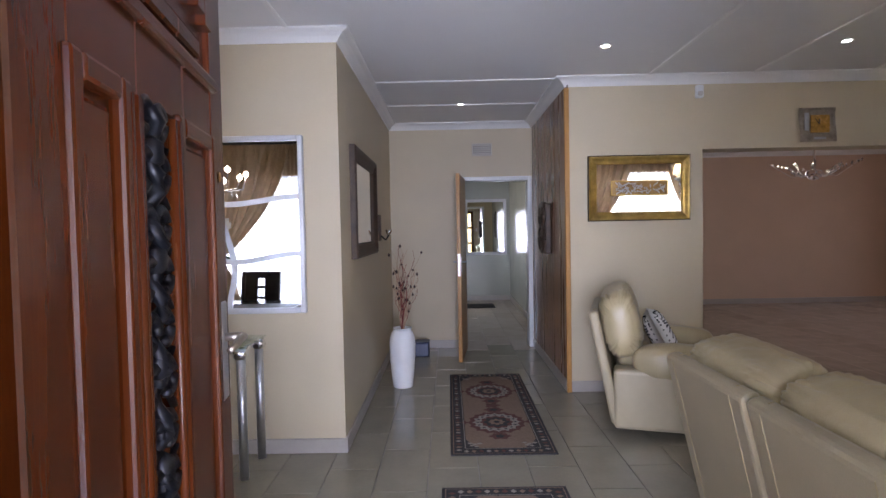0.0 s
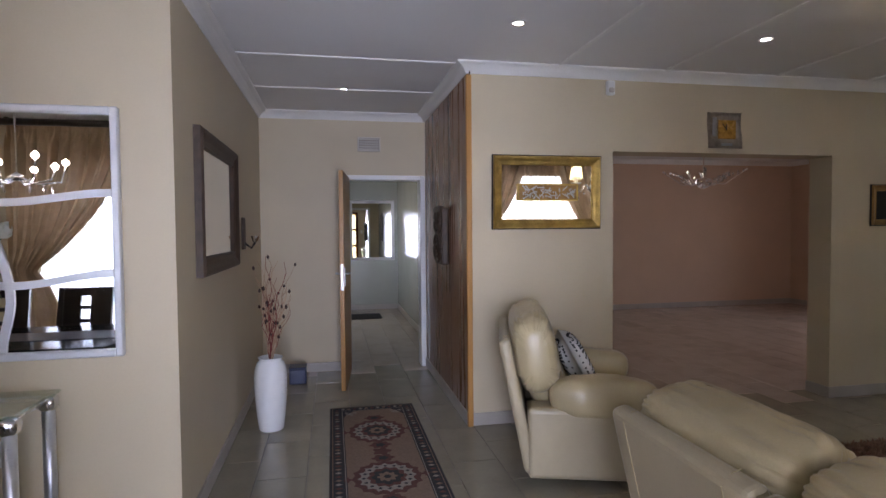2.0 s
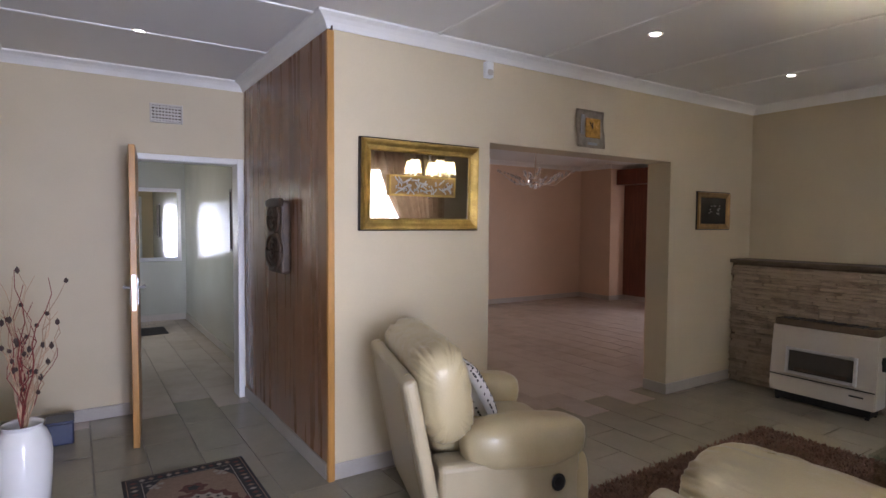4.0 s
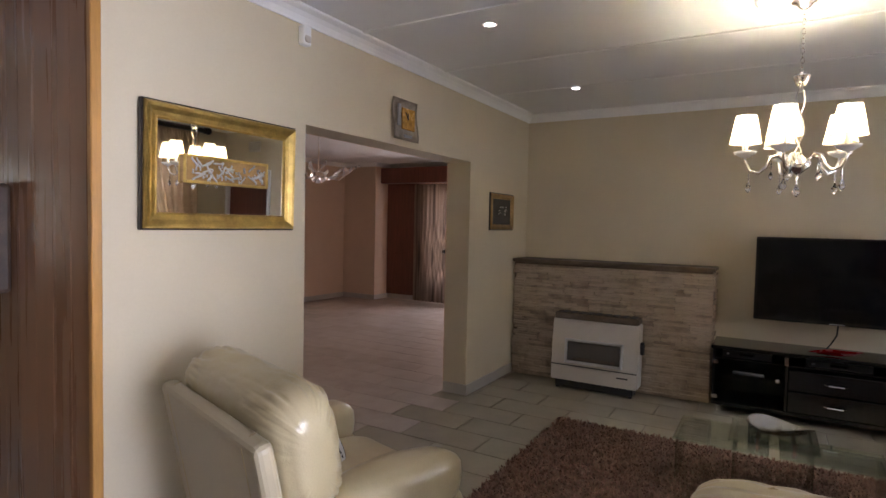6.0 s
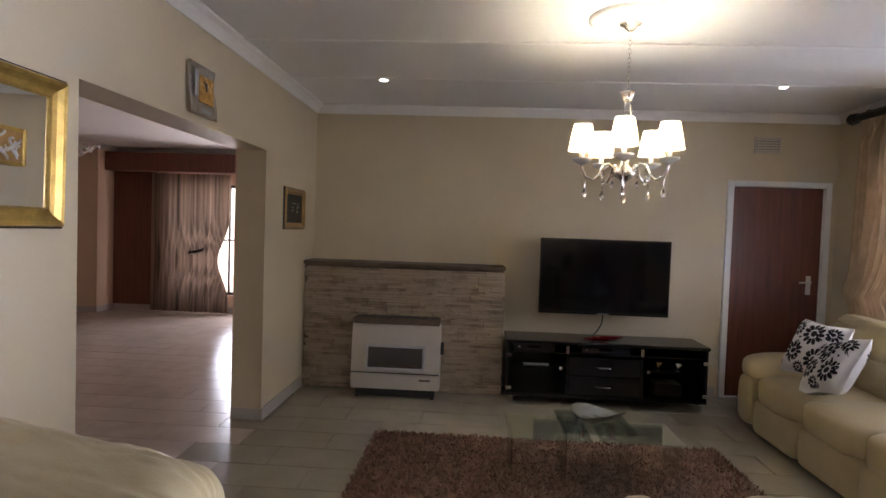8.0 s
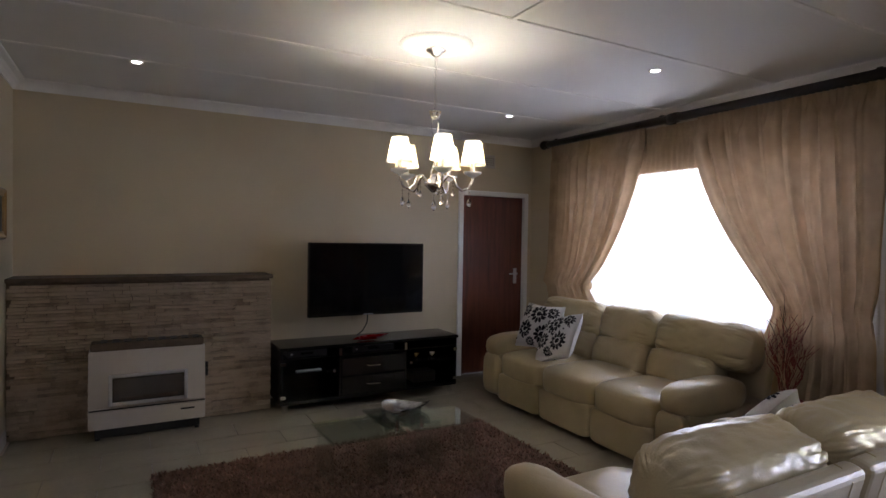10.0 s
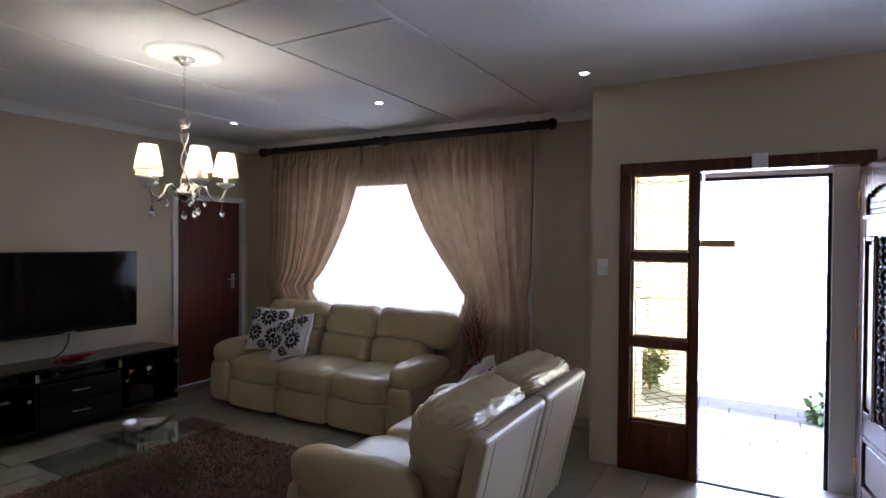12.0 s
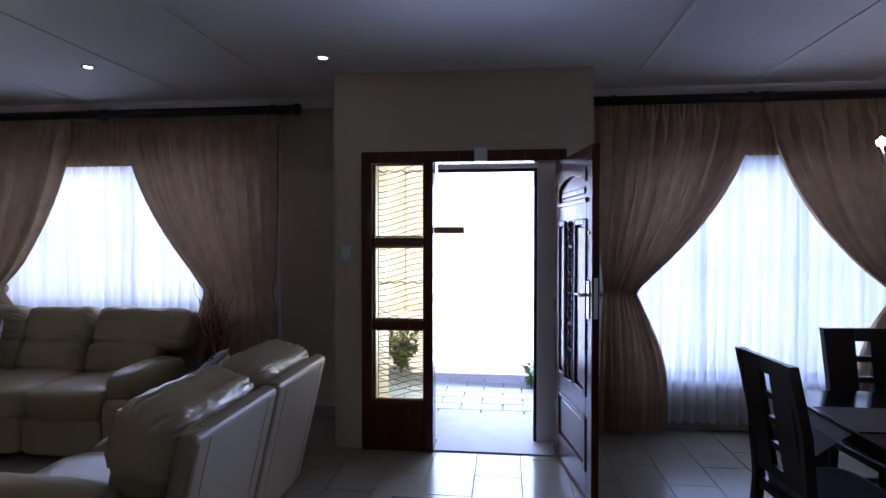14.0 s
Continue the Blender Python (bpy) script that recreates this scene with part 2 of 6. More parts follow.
M_PETAL = mat("white_petal", (0.82, 0.82, 0.76), 0.6, vary=0.08, scale=12, bump=0.001)
M_PAVE = mat("grey_blue_paver", (0.42, 0.44, 0.48), 0.7, vary=0.2, scale=8, bump=0.003, per_object=0.3)
M_GROUND = mat("dry_ground", (0.30, 0.26, 0.20), 0.95, vary=0.3, scale=1.2, bump=0.02, fine=30)
M_OUTWALL = mat("white_boundary_wall", (0.80, 0.78, 0.74), 0.85, vary=0.06, scale=1.5, bump=0.004)
M_SLAB = mat("porch_screed", (0.40, 0.39, 0.38), 0.6, vary=0.2, scale=6, bump=0.002)
M_CLOTH_W = mat("white_printed_cotton", (0.72, 0.71, 0.70), 0.9, vary=0.05, scale=10, bump=0.001, fine=300)
M_CLOTH_B = mat("black_print", (0.014, 0.014, 0.022), 0.9, vary=0.2, scale=10, bump=0.001, fine=300)
M_SEATBLUE = mat("grey_seat_fabric", (0.16, 0.17, 0.20), 0.9, vary=0.2, scale=10, bump=0.001, fine=300)
M_AMBER = mat("amber_mosaic", (0.50, 0.26, 0.06), 0.25, vary=0.4, scale=26, bump=0.002)
M_CLOCKGLASS = mat("frosted_clock_glass", (0.50, 0.42, 0.34), 0.18, vary=0.3, scale=18, bump=0.002)
M_DARKBLUE = mat("navy_plastic", (0.02, 0.03, 0.08), 0.35, vary=0.2, scale=8, bump=0.0004)
M_SHADE = cloth_mat("pleated_cream_shade", (0.86, 0.81, 0.60), 0.48, 0.0, vary=0.04, scale=30)
M_BULB = glow_mat("warm_bulb", (1.0, 0.92, 0.66), 9)
M_BULB_W = glow_mat("white_bulb", (1.0, 0.92, 0.78), 7)
M_SPOT = glow_mat("cool_downlight_bulb", (0.80, 0.94, 1.0), 9)

# ---- mesh helpers ----


def part(name, bm, material, parent=None, label="", smooth=False):
    me = bpy.data.meshes.new(name)
    bm.to_mesh(me)
    bm.free()
    me.materials.append(material)
    if smooth:
        for f in me.polygons:
            f.use_smooth = True
    ob = new(name, me)
    if parent is not None:
        ob.parent = parent
    if label:
        ob["label"] = label
    return ob


def thing(name, m, label, category, group="", kind=""):
    ob = new(name)
    ob.matrix_world = m
    return tagged(ob, label, category, group, kind)


def add_box(bm, lo, hi, bevel=0.0, m=None, seg=1):
    t = bmesh.new()
    bmesh.ops.create_cube(t, size=1.0)
    c = [(a + b) / 2 for a, b in zip(lo, hi)]
    d = [b - a for a, b in zip(lo, hi)]
    for v in t.verts:
        v.co = Vector((c[0] + v.co.x * d[0], c[1] + v.co.y * d[1], c[2] + v.co.z * d[2]))
    if bevel:
        bmesh.ops.bevel(t, geom=t.edges[:], offset=bevel, segments=seg, affect="EDGES", profile=0.5)
    _merge(bm, t, m)
    return bm


def _merge(bm, t, m=None):
    if m is not None:
        bmesh.ops.transform(t, matrix=m, verts=t.verts[:])
    vs = [bm.verts.new(v.co) for v in t.verts]
    t.verts.index_update()
    for f in t.faces:
        bm.faces.new([vs[v.index] for v in f.verts])
    t.free()


def box(lo, hi, bevel=0.0, m=None, seg=1):
    return add_box(bmesh.new(), lo, hi, bevel, m, seg)


def add_lathe(bm, profile, seg=24, m=None):
    """profile: (radius, z) from bottom to top, turned round z."""
    t = bmesh.new()
    rings = []
    for r, z in profile:
        if r < 1e-5:
            rings.append([t.verts.new((0, 0, z))])
        else:
            rings.append([t.verts.new((r * math.cos(2 * math.pi * k / seg), r * math.sin(2 * math.pi * k / seg), z)) for k in range(seg)])
    for a, b in zip(rings, rings[1:]):
        for k in range(seg):
            j = (k + 1) % seg
            q = [a[k % len(a)], a[j % len(a)], b[j % len(b)], b[k % len(b)]]
            u = list(dict.fromkeys(q))
            if len(u) > 2:
                t.faces.new(u)
    for r in (rings[0], rings[-1]):
        if len(r) > 1:
            t.faces.new(r if r is rings[-1] else r[::-1])
    _merge(bm, t, m)
    return bm


def lathe(profile, seg=24, m=None):
    return add_lathe(bmesh.new(), profile, seg, m)


def add_tube(bm, pts, r, seg=8, r1=None):
    """A tube along points, tapering from r to r1."""
    pts = [Vector(p) for p in pts]
    rings = []
    n = len(pts)
    for i, p in enumerate(pts):
        d = (pts[min(i + 1, n - 1)] - pts[max(i - 1, 0)]).normalized()
        a = d.cross(Vector((0, 0, 1)))
        if a.length < 1e-3:
            a = d.cross(Vector((1, 0, 0)))
        a.normalize()
        b = d.cross(a)
        rr = r if r1 is None else r + (r1 - r) * i / max(1, n - 1)
        rings.append([bm.verts.new(p + rr * (a * math.cos(2 * math.pi * k / seg) + b * math.sin(2 * math.pi * k / seg))) for k in range(seg)])
    for x, y in zip(rings, rings[1:]):
        for k in range(seg):
            j = (k + 1) % seg
            bm.faces.new((x[k], y[k], y[j], x[j]))
    bm.faces.new(rings[0])
    bm.faces.new(rings[-1][::-1])
    return bm


def tube(pts, r, seg=8, r1=None):
    return add_tube(bmesh.new(), pts, r, seg, r1)


def add_grid(bm, nu, nv, fn, closed=False):
    vs = [[bm.verts.new(fn(i / nu, j / nv)) for j in range(nv + 1)] for i in range(nu + 1)]
    for i in range(nu):
        for j in range(nv):
            bm.faces.new((vs[i][j], vs[i + 1][j], vs[i + 1][j + 1], vs[i][j + 1]))
    return bm


def puff(lo, hi, n=3.2, seg=(20, 14), wrinkle=0.006, seed=0, m=None, crown=0.0):
    """A soft upholstered cushion: a rounded box with creases."""
    c = Vector([(a + b) / 2 for a, b in zip(lo, hi)])
    d = Vector([(b - a) / 2 for a, b in zip(lo, hi)])
    bm = bmesh.new()
    nu, nv = seg[0] * 2, seg[1]

    def sp(t, e):
        return math.copysign(abs(t) ** e, t)
    e = 2.0 / n
    rows = []
    for j in range(nv + 1):
        b = -math.pi / 2 + math.pi * j / nv
        ring = []
        for i in range(nu):
            a = 2 * math.pi * i / nu
            p = Vector((sp(math.cos(b), e) * sp(math.cos(a), e), sp(math.cos(b), e) * sp(math.sin(a), e), sp(math.sin(b), e)))
            q = Vector((c.x + d.x * p.x, c.y + d.y * p.y, c.z + d.z * p.z + crown * (1 - p.x * p.x) * (1 - p.y * p.y) * (p.z > 0)))
            s = noise.noise(Vector((q.x * 5 + seed, q.y * 5, q.z * 5))) + 0.6 * noise.noise(Vector((q.x * 16 + seed, q.y * 16, q.z * 9)))
            q += p.normalized() * s * wrinkle
            ring.append(bm.verts.new(q))
            if j in (0, nv):
                break
        rows.append(ring)
    for a, b in zip(rows, rows[1:]):
        for i in range(nu):
            k = (i + 1) % nu
            u = list(dict.fromkeys([a[i % len(a)], a[k % len(a)], b[k % len(b)], b[i % len(b)]]))
            if len(u) > 2:
                bm.faces.new(u)
    if m is not None:
        bmesh.ops.transform(bm, matrix=m, verts=bm.verts[:])
    return bm


def bolster(lo, hi, m=None, seed=0, n=2.7, wrinkle=0.006, gather=0.012, na=152):
    """A stuffed leather back cushion along x, boxed and pleated at its two ends."""
    c = Vector([(a + b) / 2 for a, b in zip(lo, hi)])
    d = Vector([(b - a) / 2 for a, b in zip(lo, hi)])
    bm = bmesh.new()
    nx = 60
    rings = []
    for i in range(nx + 1):
        t = -math.cos(math.pi * i / nx)
        q = abs(t)
        k = max(0.0004, 1 - q ** 9) ** 0.40
        end = min(1, max(0, (q - 0.30) / 0.55))
        end = end * end * (3 - 2 * end)
        ring = []
        for j in range(na):
            a = 2 * math.pi * j / na
            cy, cz = math.copysign(abs(math.cos(a)) ** (2 / n), math.cos(a)), math.copysign(abs(math.sin(a)) ** (2 / n), math.sin(a))
            side = 13.0 if t > 0 else 57.0
            # pleats that run in from the end seams, and slack creases between them
            pl = noise.noise(Vector((math.cos(a) * 3.4 + seed, math.sin(a) * 3.4 + side, t * 1.1)))
            pl2 = noise.noise(Vector((math.cos(a) * 7.5 - seed, math.sin(a) * 7.5 + side, t * 1.8)))
            g = gather * end * (1.7 * (min(0.28, abs(pl)) - 0.22) + 1.1 * (min(0.25, abs(pl2)) - 0.18))
            sl = noise.noise(Vector((t * 5.0 * d.x + seed, (cz * 1.3 - t * 1.2) * 3.2, cy * 1.5)))
            g += 0.7 * gather * (min(0.14, abs(sl)) - 0.14)
            g -= 0.55 * gather * math.exp(-((q - 0.955) / 0.012) ** 2)
            w = wrinkle * (noise.noise(Vector((t * 3 + seed, cy * 2, cz * 2))) + 0.5 * noise.noise(Vector((t * 9 + seed, cy * 7, cz * 5))))
            g, w = g * k ** 1.5, w * k
            ring.append(bm.verts.new((c.x + d.x * t, c.y + (d.y * k + w + g) * cy, c.z + (d.z * (0.25 + 0.75 * k) * min(1, k / 0.3) + w + g) * cz)))
        rings.append(ring)
    for A, B in zip(rings, rings[1:]):
        for j in range(na):
            q = (j + 1) % na
            bm.faces.new((A[j], B[j], B[q], A[q]))
    bm.faces.new(rings[0])
    bm.faces.new(rings[-1][::-1])
    if m is not None:
        bmesh.ops.transform(bm, matrix=m, verts=bm.verts[:])
    bmesh.ops.recalc_face_normals(bm, faces=bm.faces[:])
    return bm


def structure(name, bm, material, label, category):
    return tagged(part(name, bm, material), label, category, kind="structure")


def wall_bm(axis, a0, a1, b0, b1, z1, holes=(), z0=0.0):
    """A wall that runs along axis from a0 to a1, from b0 to b1 thick, with holes (a_lo, a_hi, z_lo, z_hi)."""
    bm = bmesh.new()

    def blk(p, q, lo, hi):
        if q - p < 1e-4 or hi - lo < 1e-4:
            return
        if axis == "x":
            add_box(bm, (p, b0, lo), (q, b1, hi))
        else:
            add_box(bm, (b0, p, lo), (b1, q, hi))
    at = a0
    for p, q, lo, hi in sorted(holes):
        blk(at, p, z0, z1)
        blk(p, q, z0, lo)
        blk(p, q, hi, z1)
        at = q
    blk(at, a1, z0, z1)
    return bm


def sweep_profile(bm, path, profile, closed=False):
    """Carries a flat profile (inward, up) along a plan path whose room lies to the left."""
    n = len(path)
    rings = []
    for i, p in enumerate(path):
        p = Vector((*p[:2], 0))
        prev = Vector((*path[i - 1][:2], 0)) if i or closed else None
        nxt = Vector((*path[(i + 1) % n][:2], 0)) if i < n - 1 or closed else None
        ds = [d.normalized() for d in ((p - prev) if prev else None, (nxt - p) if nxt else None) if d is not None]
        ns = [Vector((-d.y, d.x, 0)) for d in ds]
        if len(ns) == 2:
            s = ns[0] + ns[1]
            nn = s / max(0.2, s.dot(ns[0]))
        else:
            nn = ns[0]
        rings.append([bm.verts.new(p + nn * a + Vector((0, 0, b))) for a, b in profile])
    pairs = list(zip(rings, rings[1:])) + ([(rings[-1], rings[0])] if closed else [])
    k = len(profile)
    for a, b in pairs:
        for j in range(k):
            bm.faces.new((a[j], b[j], b[(j + 1) % k], a[(j + 1) % k]))
    if not closed:
        bm.faces.new(rings[0][::-1])
        bm.faces.new(rings[-1])
    return bm


# ---- the large structure ----
H = 2.72            # ceiling height
Y_F = -0.15         # inner face of the front wall
Y_P = 0.54          # inner face of the porch wall
Y_G = 4.86          # wall with the gilt mirror
Y_M = 3.59          # dining wall with the silver mirror
Y_H = 6.80          # end of the hall
X_T = 5.72          # television wall
X_L, X_R = -0.53, 1.185   # hall sides
X_D = -4.2          # far dining wall

structure("wall_front", wall_bm("x", 1.36, X_T + 0.25, Y_F - 0.25, Y_F, H + 0.1, [(2.2, 4.9, 0.92, 2.17)]), M_WALL, "beige painted front wall with a wide window", "wall")
structure("wall_front_dining", wall_bm("x", X_D - 0.25, -0.48, Y_F - 0.25, Y_F, H + 0.1, [(-3.0, -0.72, 0.40, 2.12)]), M_WALL, "beige painted dining wall with a tall window", "wall")
structure("wall_porch", wall_bm("x", -0.48, 1.36, 0.29, Y_P, H + 0.1, [(-0.30, 1.155, 0.0, 2.15)]), M_WALL, "beige wall round the front door, standing into the room", "wall")
structure("wall_porch_return_a", wall_bm("y", Y_F - 0.25, 0.29, 1.16, 1.36, H + 0.1), M_WALL, "beige side wall of the recessed porch", "wall")
structure("wall_porch_return_b", wall_bm("y", Y_F - 0.25, 0.29, -0.48, -0.28, H + 0.1), M_WALL, "beige side wall of the recessed porch", "wall")
structure("wall_television", wall_bm("y", Y_F, Y_G, X_T, X_T + 0.22, H + 0.1, [(-0.05, 0.82, 0.0, 2.05)]), M_WALL, "beige television wall with a door opening", "wall")
structure("wall_gilt_mirror", wall_bm("x", X_R + 0.022, X_T + 0.22, Y_G, Y_G + 0.23, H + 0.1, [(2.36, 4.39, 0.0, 2.09)]), M_WALL, "beige wall with a wide square opening to the lounge", "wall")
structure("wall_dining_mirror", wall_bm("x", X_D, X_L, Y_M, Y_M + 0.2, H + 0.1), M_WALL, "beige dining wall that carries the silver mirror", "wall")
structure("wall_hall_side", wall_bm("y", Y_M + 0.2, Y_H, X_L - 0.2, X_L, H + 0.1), M_WALL, "beige hall wall", "wall")
structure("wall_hall_end", wall_bm("x", X_L, 1.40, Y_H, Y_H + 0.15, H + 0.1, [(0.36, 1.13, 0.0, 2.03)]), M_WALL, "beige end wall of the hall with a door opening", "wall")
structure("wall_hall_panelled", wall_bm("y", Y_G + 0.23, Y_H, X_R + 0.022, X_R + 0.17, H + 0.1), M_WALL, "hall wall behind the timber panelling", "wall")
structure("wall_dining_far", wall_bm("y", Y_F, Y_M + 0.2, X_D - 0.25, X_D, H + 0.1), M_WALL, "plain beige dining wall", "wall")
# corridor beyond the hall door
structure("wall_corridor_a", wall_bm("y", Y_H + 0.15, 11.5, 1.40, 1.55, H + 0.1), M_CORR, "glossy grey-green corridor wall", "wall")
structure("wall_corridor_b", wall_bm("y", Y_H + 0.15, 11.5, -0.45, -0.25, H + 0.1, [(8.95, 10.25, 0.9, 2.1)]), M_CORR, "glossy grey-green corridor wall with an added unseen window", "wall")
structure("wall_corridor_end", wall_bm("x", -0.25, 1.40, 11.35, 11.5, H + 0.1), M_CORR, "grey end wall of the corridor", "wall")
# lounge beyond the opening
X_2, Y_2 = 9.35, 10.15
structure("wall_lounge_back", wall_bm("x", 1.55, X_2 + 0.2, Y_2, Y_2 + 0.2, H + 0.1), M_PINK, "rose painted lounge wall", "wall")
structure("wall_lounge_window", wall_bm("y", Y_G + 0.23, Y_2, X_2, X_2 + 0.2, H + 0.1, [(6.4, 8.4, 0.3, 2.15)]), M_PINK, "rose painted lounge wall with a window", "wall")
structure("wall_lounge_near", wall_bm("x", X_T + 0.22, X_2 + 0.2, Y_G, Y_G + 0.23, H + 0.1), M_PINK, "plain rose lounge wall", "wall")
structure("pier_lounge", box((X_2 - 0.45, 9.35, 0), (X_2, Y_2, H)), M_PINK, "rose painted corner pier in the lounge", "pier")
structure("lining_lounge", wall_bm("x", 1.36, X_T, Y_G + 0.232, Y_G + 0.24, H, [(2.36, 4.39, 0.0, 2.09)]), M_PINK, "rose painted lounge side of the dividing wall", "wall")


def ceiling_bm(x0, x1, y0, y1):
    return box((x0, y0, H), (x1, y1, H + 0.1))


def strips_bm(strips):
    bm = bmesh.new()
    for ax, at, p, q in strips:
        lo, hi = ((at - 0.017, p, H - 0.008), (at + 0.017, q, H + 0.01)) if ax == "y" else ((p, at - 0.017, H - 0.0085), (q, at + 0.017, H + 0.01))
        add_box(bm, lo, hi, 0.003)
    return bm


STRIPS = [("y", x, Y_F, Y_G if x > 1.25 else (Y_M if x < X_L else Y_G - 0.1)) for x in (-3.5, -2.62, -1.75, -0.83, 1.89, 2.77, 3.77, 4.66)]
STRIPS += [("x", 2.28, 1.89, 2.77), ("x", 2.78, 1.89, 2.77), ("x", 4.875, X_L, X_R), ("x", 5.80, X_L, X_R), ("x", 2.4, -1.75, -0.83)]
structure("ceiling", ceiling_bm(X_D - 0.25, X_T + 0.22, Y_F - 0.25, Y_G), M_CEIL, "white board ceiling with cover strips", "ceiling")
# strips take a lighter white than the boards, for the light their edges catch
structure("trim_ceiling_strips", strips_bm(STRIPS), M_CORNICE, "white cover strips over the ceiling joints", "trim")
structure("ceiling_hall", ceiling_bm(X_L - 0.2, X_R + 0.1, Y_G + 0.0015, Y_H + 0.15), M_CEIL, "white board ceiling of the hall", "ceiling")
structure("ceiling_corridor", ceiling_bm(-0.45, 1.55, Y_H + 0.152, 11.5), M_CEIL, "white corridor ceiling", "ceiling")
structure("ceiling_lounge", box((1.56, Y_G + 0.004, H), (X_2 + 0.2, Y_2 + 0.2, H + 0.1)), M_CEIL, "white lounge ceiling", "ceiling")
# unseen slab; its overhang is sized to cast shade before the porch
structure("roof", box((-5.2, -1.05, H + 0.12), (10.2, 12.2, H + 0.24)), M_SLAB, "plain unseen roof slab with a short overhang added for shade", "roof")

CORN = [(0, 0), (0, -0.078), (0.010, -0.078), (0.016, -0.066), (0.030, -0.046), (0.052, -0.027), (0.078, -0.016), (0.086, -0.011), (0.086, 0)]
CORN = [(a, b + H) for a, b in CORN]
MAIN_PATH = [(1.36, Y_F), (X_T, Y_F), (X_T, Y_G), (X_R, Y_G), (X_R, Y_H), (X_L, Y_H), (X_L, Y_M), (X_D, Y_M), (X_D, Y_F), (-0.48, Y_F)]
structure("trim_cornice", sweep_profile(bmesh.new(), MAIN_PATH, CORN), M_CORNICE, "white coved plaster cornice", "cornice")
structure("trim_cornice_lounge", sweep_profile(bmesh.new(), [(1.56, Y_G + 0.24), (X_2, Y_G + 0.24), (X_2, 9.35), (X_2 - 0.45, 9.35), (X_2 - 0.45, Y_2), (1.56, Y_2)], CORN, True), M_CORNICE, "white coved cornice of the lounge", "cornice")
SK = [(0.002, 0.004), (0.014, 0.004), (0.014, 0.094), (0.011, 0.098), (0.002, 0.098)]


def skirting(name, path, label="grey tile skirting along the wall"):
    structure(name, sweep_profile(bmesh.new(), path, SK), M_SKIRT, label, "skirting")


skirting("baseboard_front", [(1.36, 0.50), (1.36, Y_F), (X_T, Y_F), (X_T, -0.12)])
skirting("baseboard_tv", [(X_T, 0.90), (X_T, 2.95)])
skirting("baseboard_gilt_a", [(5.38, Y_G), (4.39, Y_G), (4.39, Y_G + 0.23)])
skirting("baseboard_gilt_b", [(2.36, Y_G + 0.23), (2.36, Y_G), (X_R + 0.03, Y_G)])
skirting("baseboard_hall_end", [(0.29, Y_H), (X_L, Y_H), (X_L, Y_M), (X_D, Y_M), (X_D, Y_F), (-0.48, Y_F), (-0.48, Y_P), (-0.27, Y_P)])
skirting("baseboard_hall_panel", [(X_R, Y_G + 0.02), (X_R, Y_H - 0.01)])
skirting("baseboard_lounge", [(X_2, Y_G + 0.24), (X_2, 9.35), (X_2 - 0.45, 9.35), (X_2 - 0.45, Y_2), (1.56, Y_2)])
skirting("baseboard_corridor", [(1.40, Y_H + 0.16), (1.40, 11.35), (-0.25, 11.35)])

floor = structure("floor", box((X_D - 0.25, Y_F - 0.25, -0.12), (X_2 + 0.2, 11.5, -0.006)), M_GROUT, "beige glazed tile floor with dark joints", "floor")

# ---- doors and windows ----


def flat_frame(axis, a0, a1, z0, z1, b0, b1, w, sill=True, bevel=0.003):
    """A rectangular frame in a wall plane, w wide."""
    bm = bmesh.new()

    def blk(p, q, lo, hi):
        if axis == "x":
            add_box(bm, (p, b0, lo), (q, b1, hi), bevel)
        else:
            add_box(bm, (b0, p, lo), (b1, q, hi), bevel)
    blk(a0, a0 + w, z0, z1)
    blk(a1 - w, a1, z0, z1)
    blk(a0 + w, a1 - w, z1 - w, z1)
    if sill:
        blk(a0 + w, a1 - w, z0, z0 + w)
    return bm


def steel_window(name, a0, a1, z0, z1, y, cols, rows, label, axis="x"):
    w = thing(name, Matrix.Identity(4), label, "window", kind="structure")
    part("window_frame", flat_frame(axis, a0, a1, z0, z1, y - 0.03, y + 0.03, 0.05), M_DARKWOOD, w)
    for i in range(1, cols):
        x = a0 + (a1 - a0) * i / cols
        lo, hi = ((x - 0.018, y - 0.02, z0 + 0.05), (x + 0.018, y + 0.02, z1 - 0.05)) if axis == "x" else ((y - 0.02, x - 0.018, z0 + 0.05), (y + 0.02, x + 0.018, z1 - 0.05))
        part("mullion", box(lo, hi, 0.003), M_DARKWOOD, w)
    for j in range(1, rows):
        z = z0 + (z1 - z0) * j / rows
        lo, hi = ((a0 + 0.05, y - 0.015, z - 0.014), (a1 - 0.05, y + 0.015, z + 0.014)) if axis == "x" else ((y - 0.015, a0 + 0.05, z - 0.014), (y + 0.015, a1 - 0.05, z + 0.014))
        part("glazing_bar", box(lo, hi, 0.003), M_DARKWOOD, w)
    lo, hi = ((a0 + 0.03, y - 0.002, z0 + 0.03), (a1 - 0.03, y + 0.002, z1 - 0.03)) if axis == "x" else ((y - 0.002, a0 + 0.03, z0 + 0.03), (y + 0.002, a1 - 0.03, z1 - 0.03))
    g = part("pane", box(lo, hi), M_GLASS, w)
    g.visible_shadow = False
    return w


steel_window("window_1", 2.2, 4.9, 0.92, 2.17, Y_F - 0.16, 4, 2, "wide steel living room window behind sheers")
steel_window("window_2", -3.0, -0.72, 0.40, 2.12, Y_F - 0.16, 3, 2, "tall steel dining window behind sheers")
steel_window("window_3", 6.4, 8.4, 0.3, 2.15, X_2 + 0.1, 2, 2, "lounge window behind striped curtains", "y")
# unseen window, added as an opening for the corridor fill lamp
steel_window("window_4", 8.95, 10.25, 0.9, 2.1, -0.35, 2, 2, "small unseen corridor window added to let light in", "y")

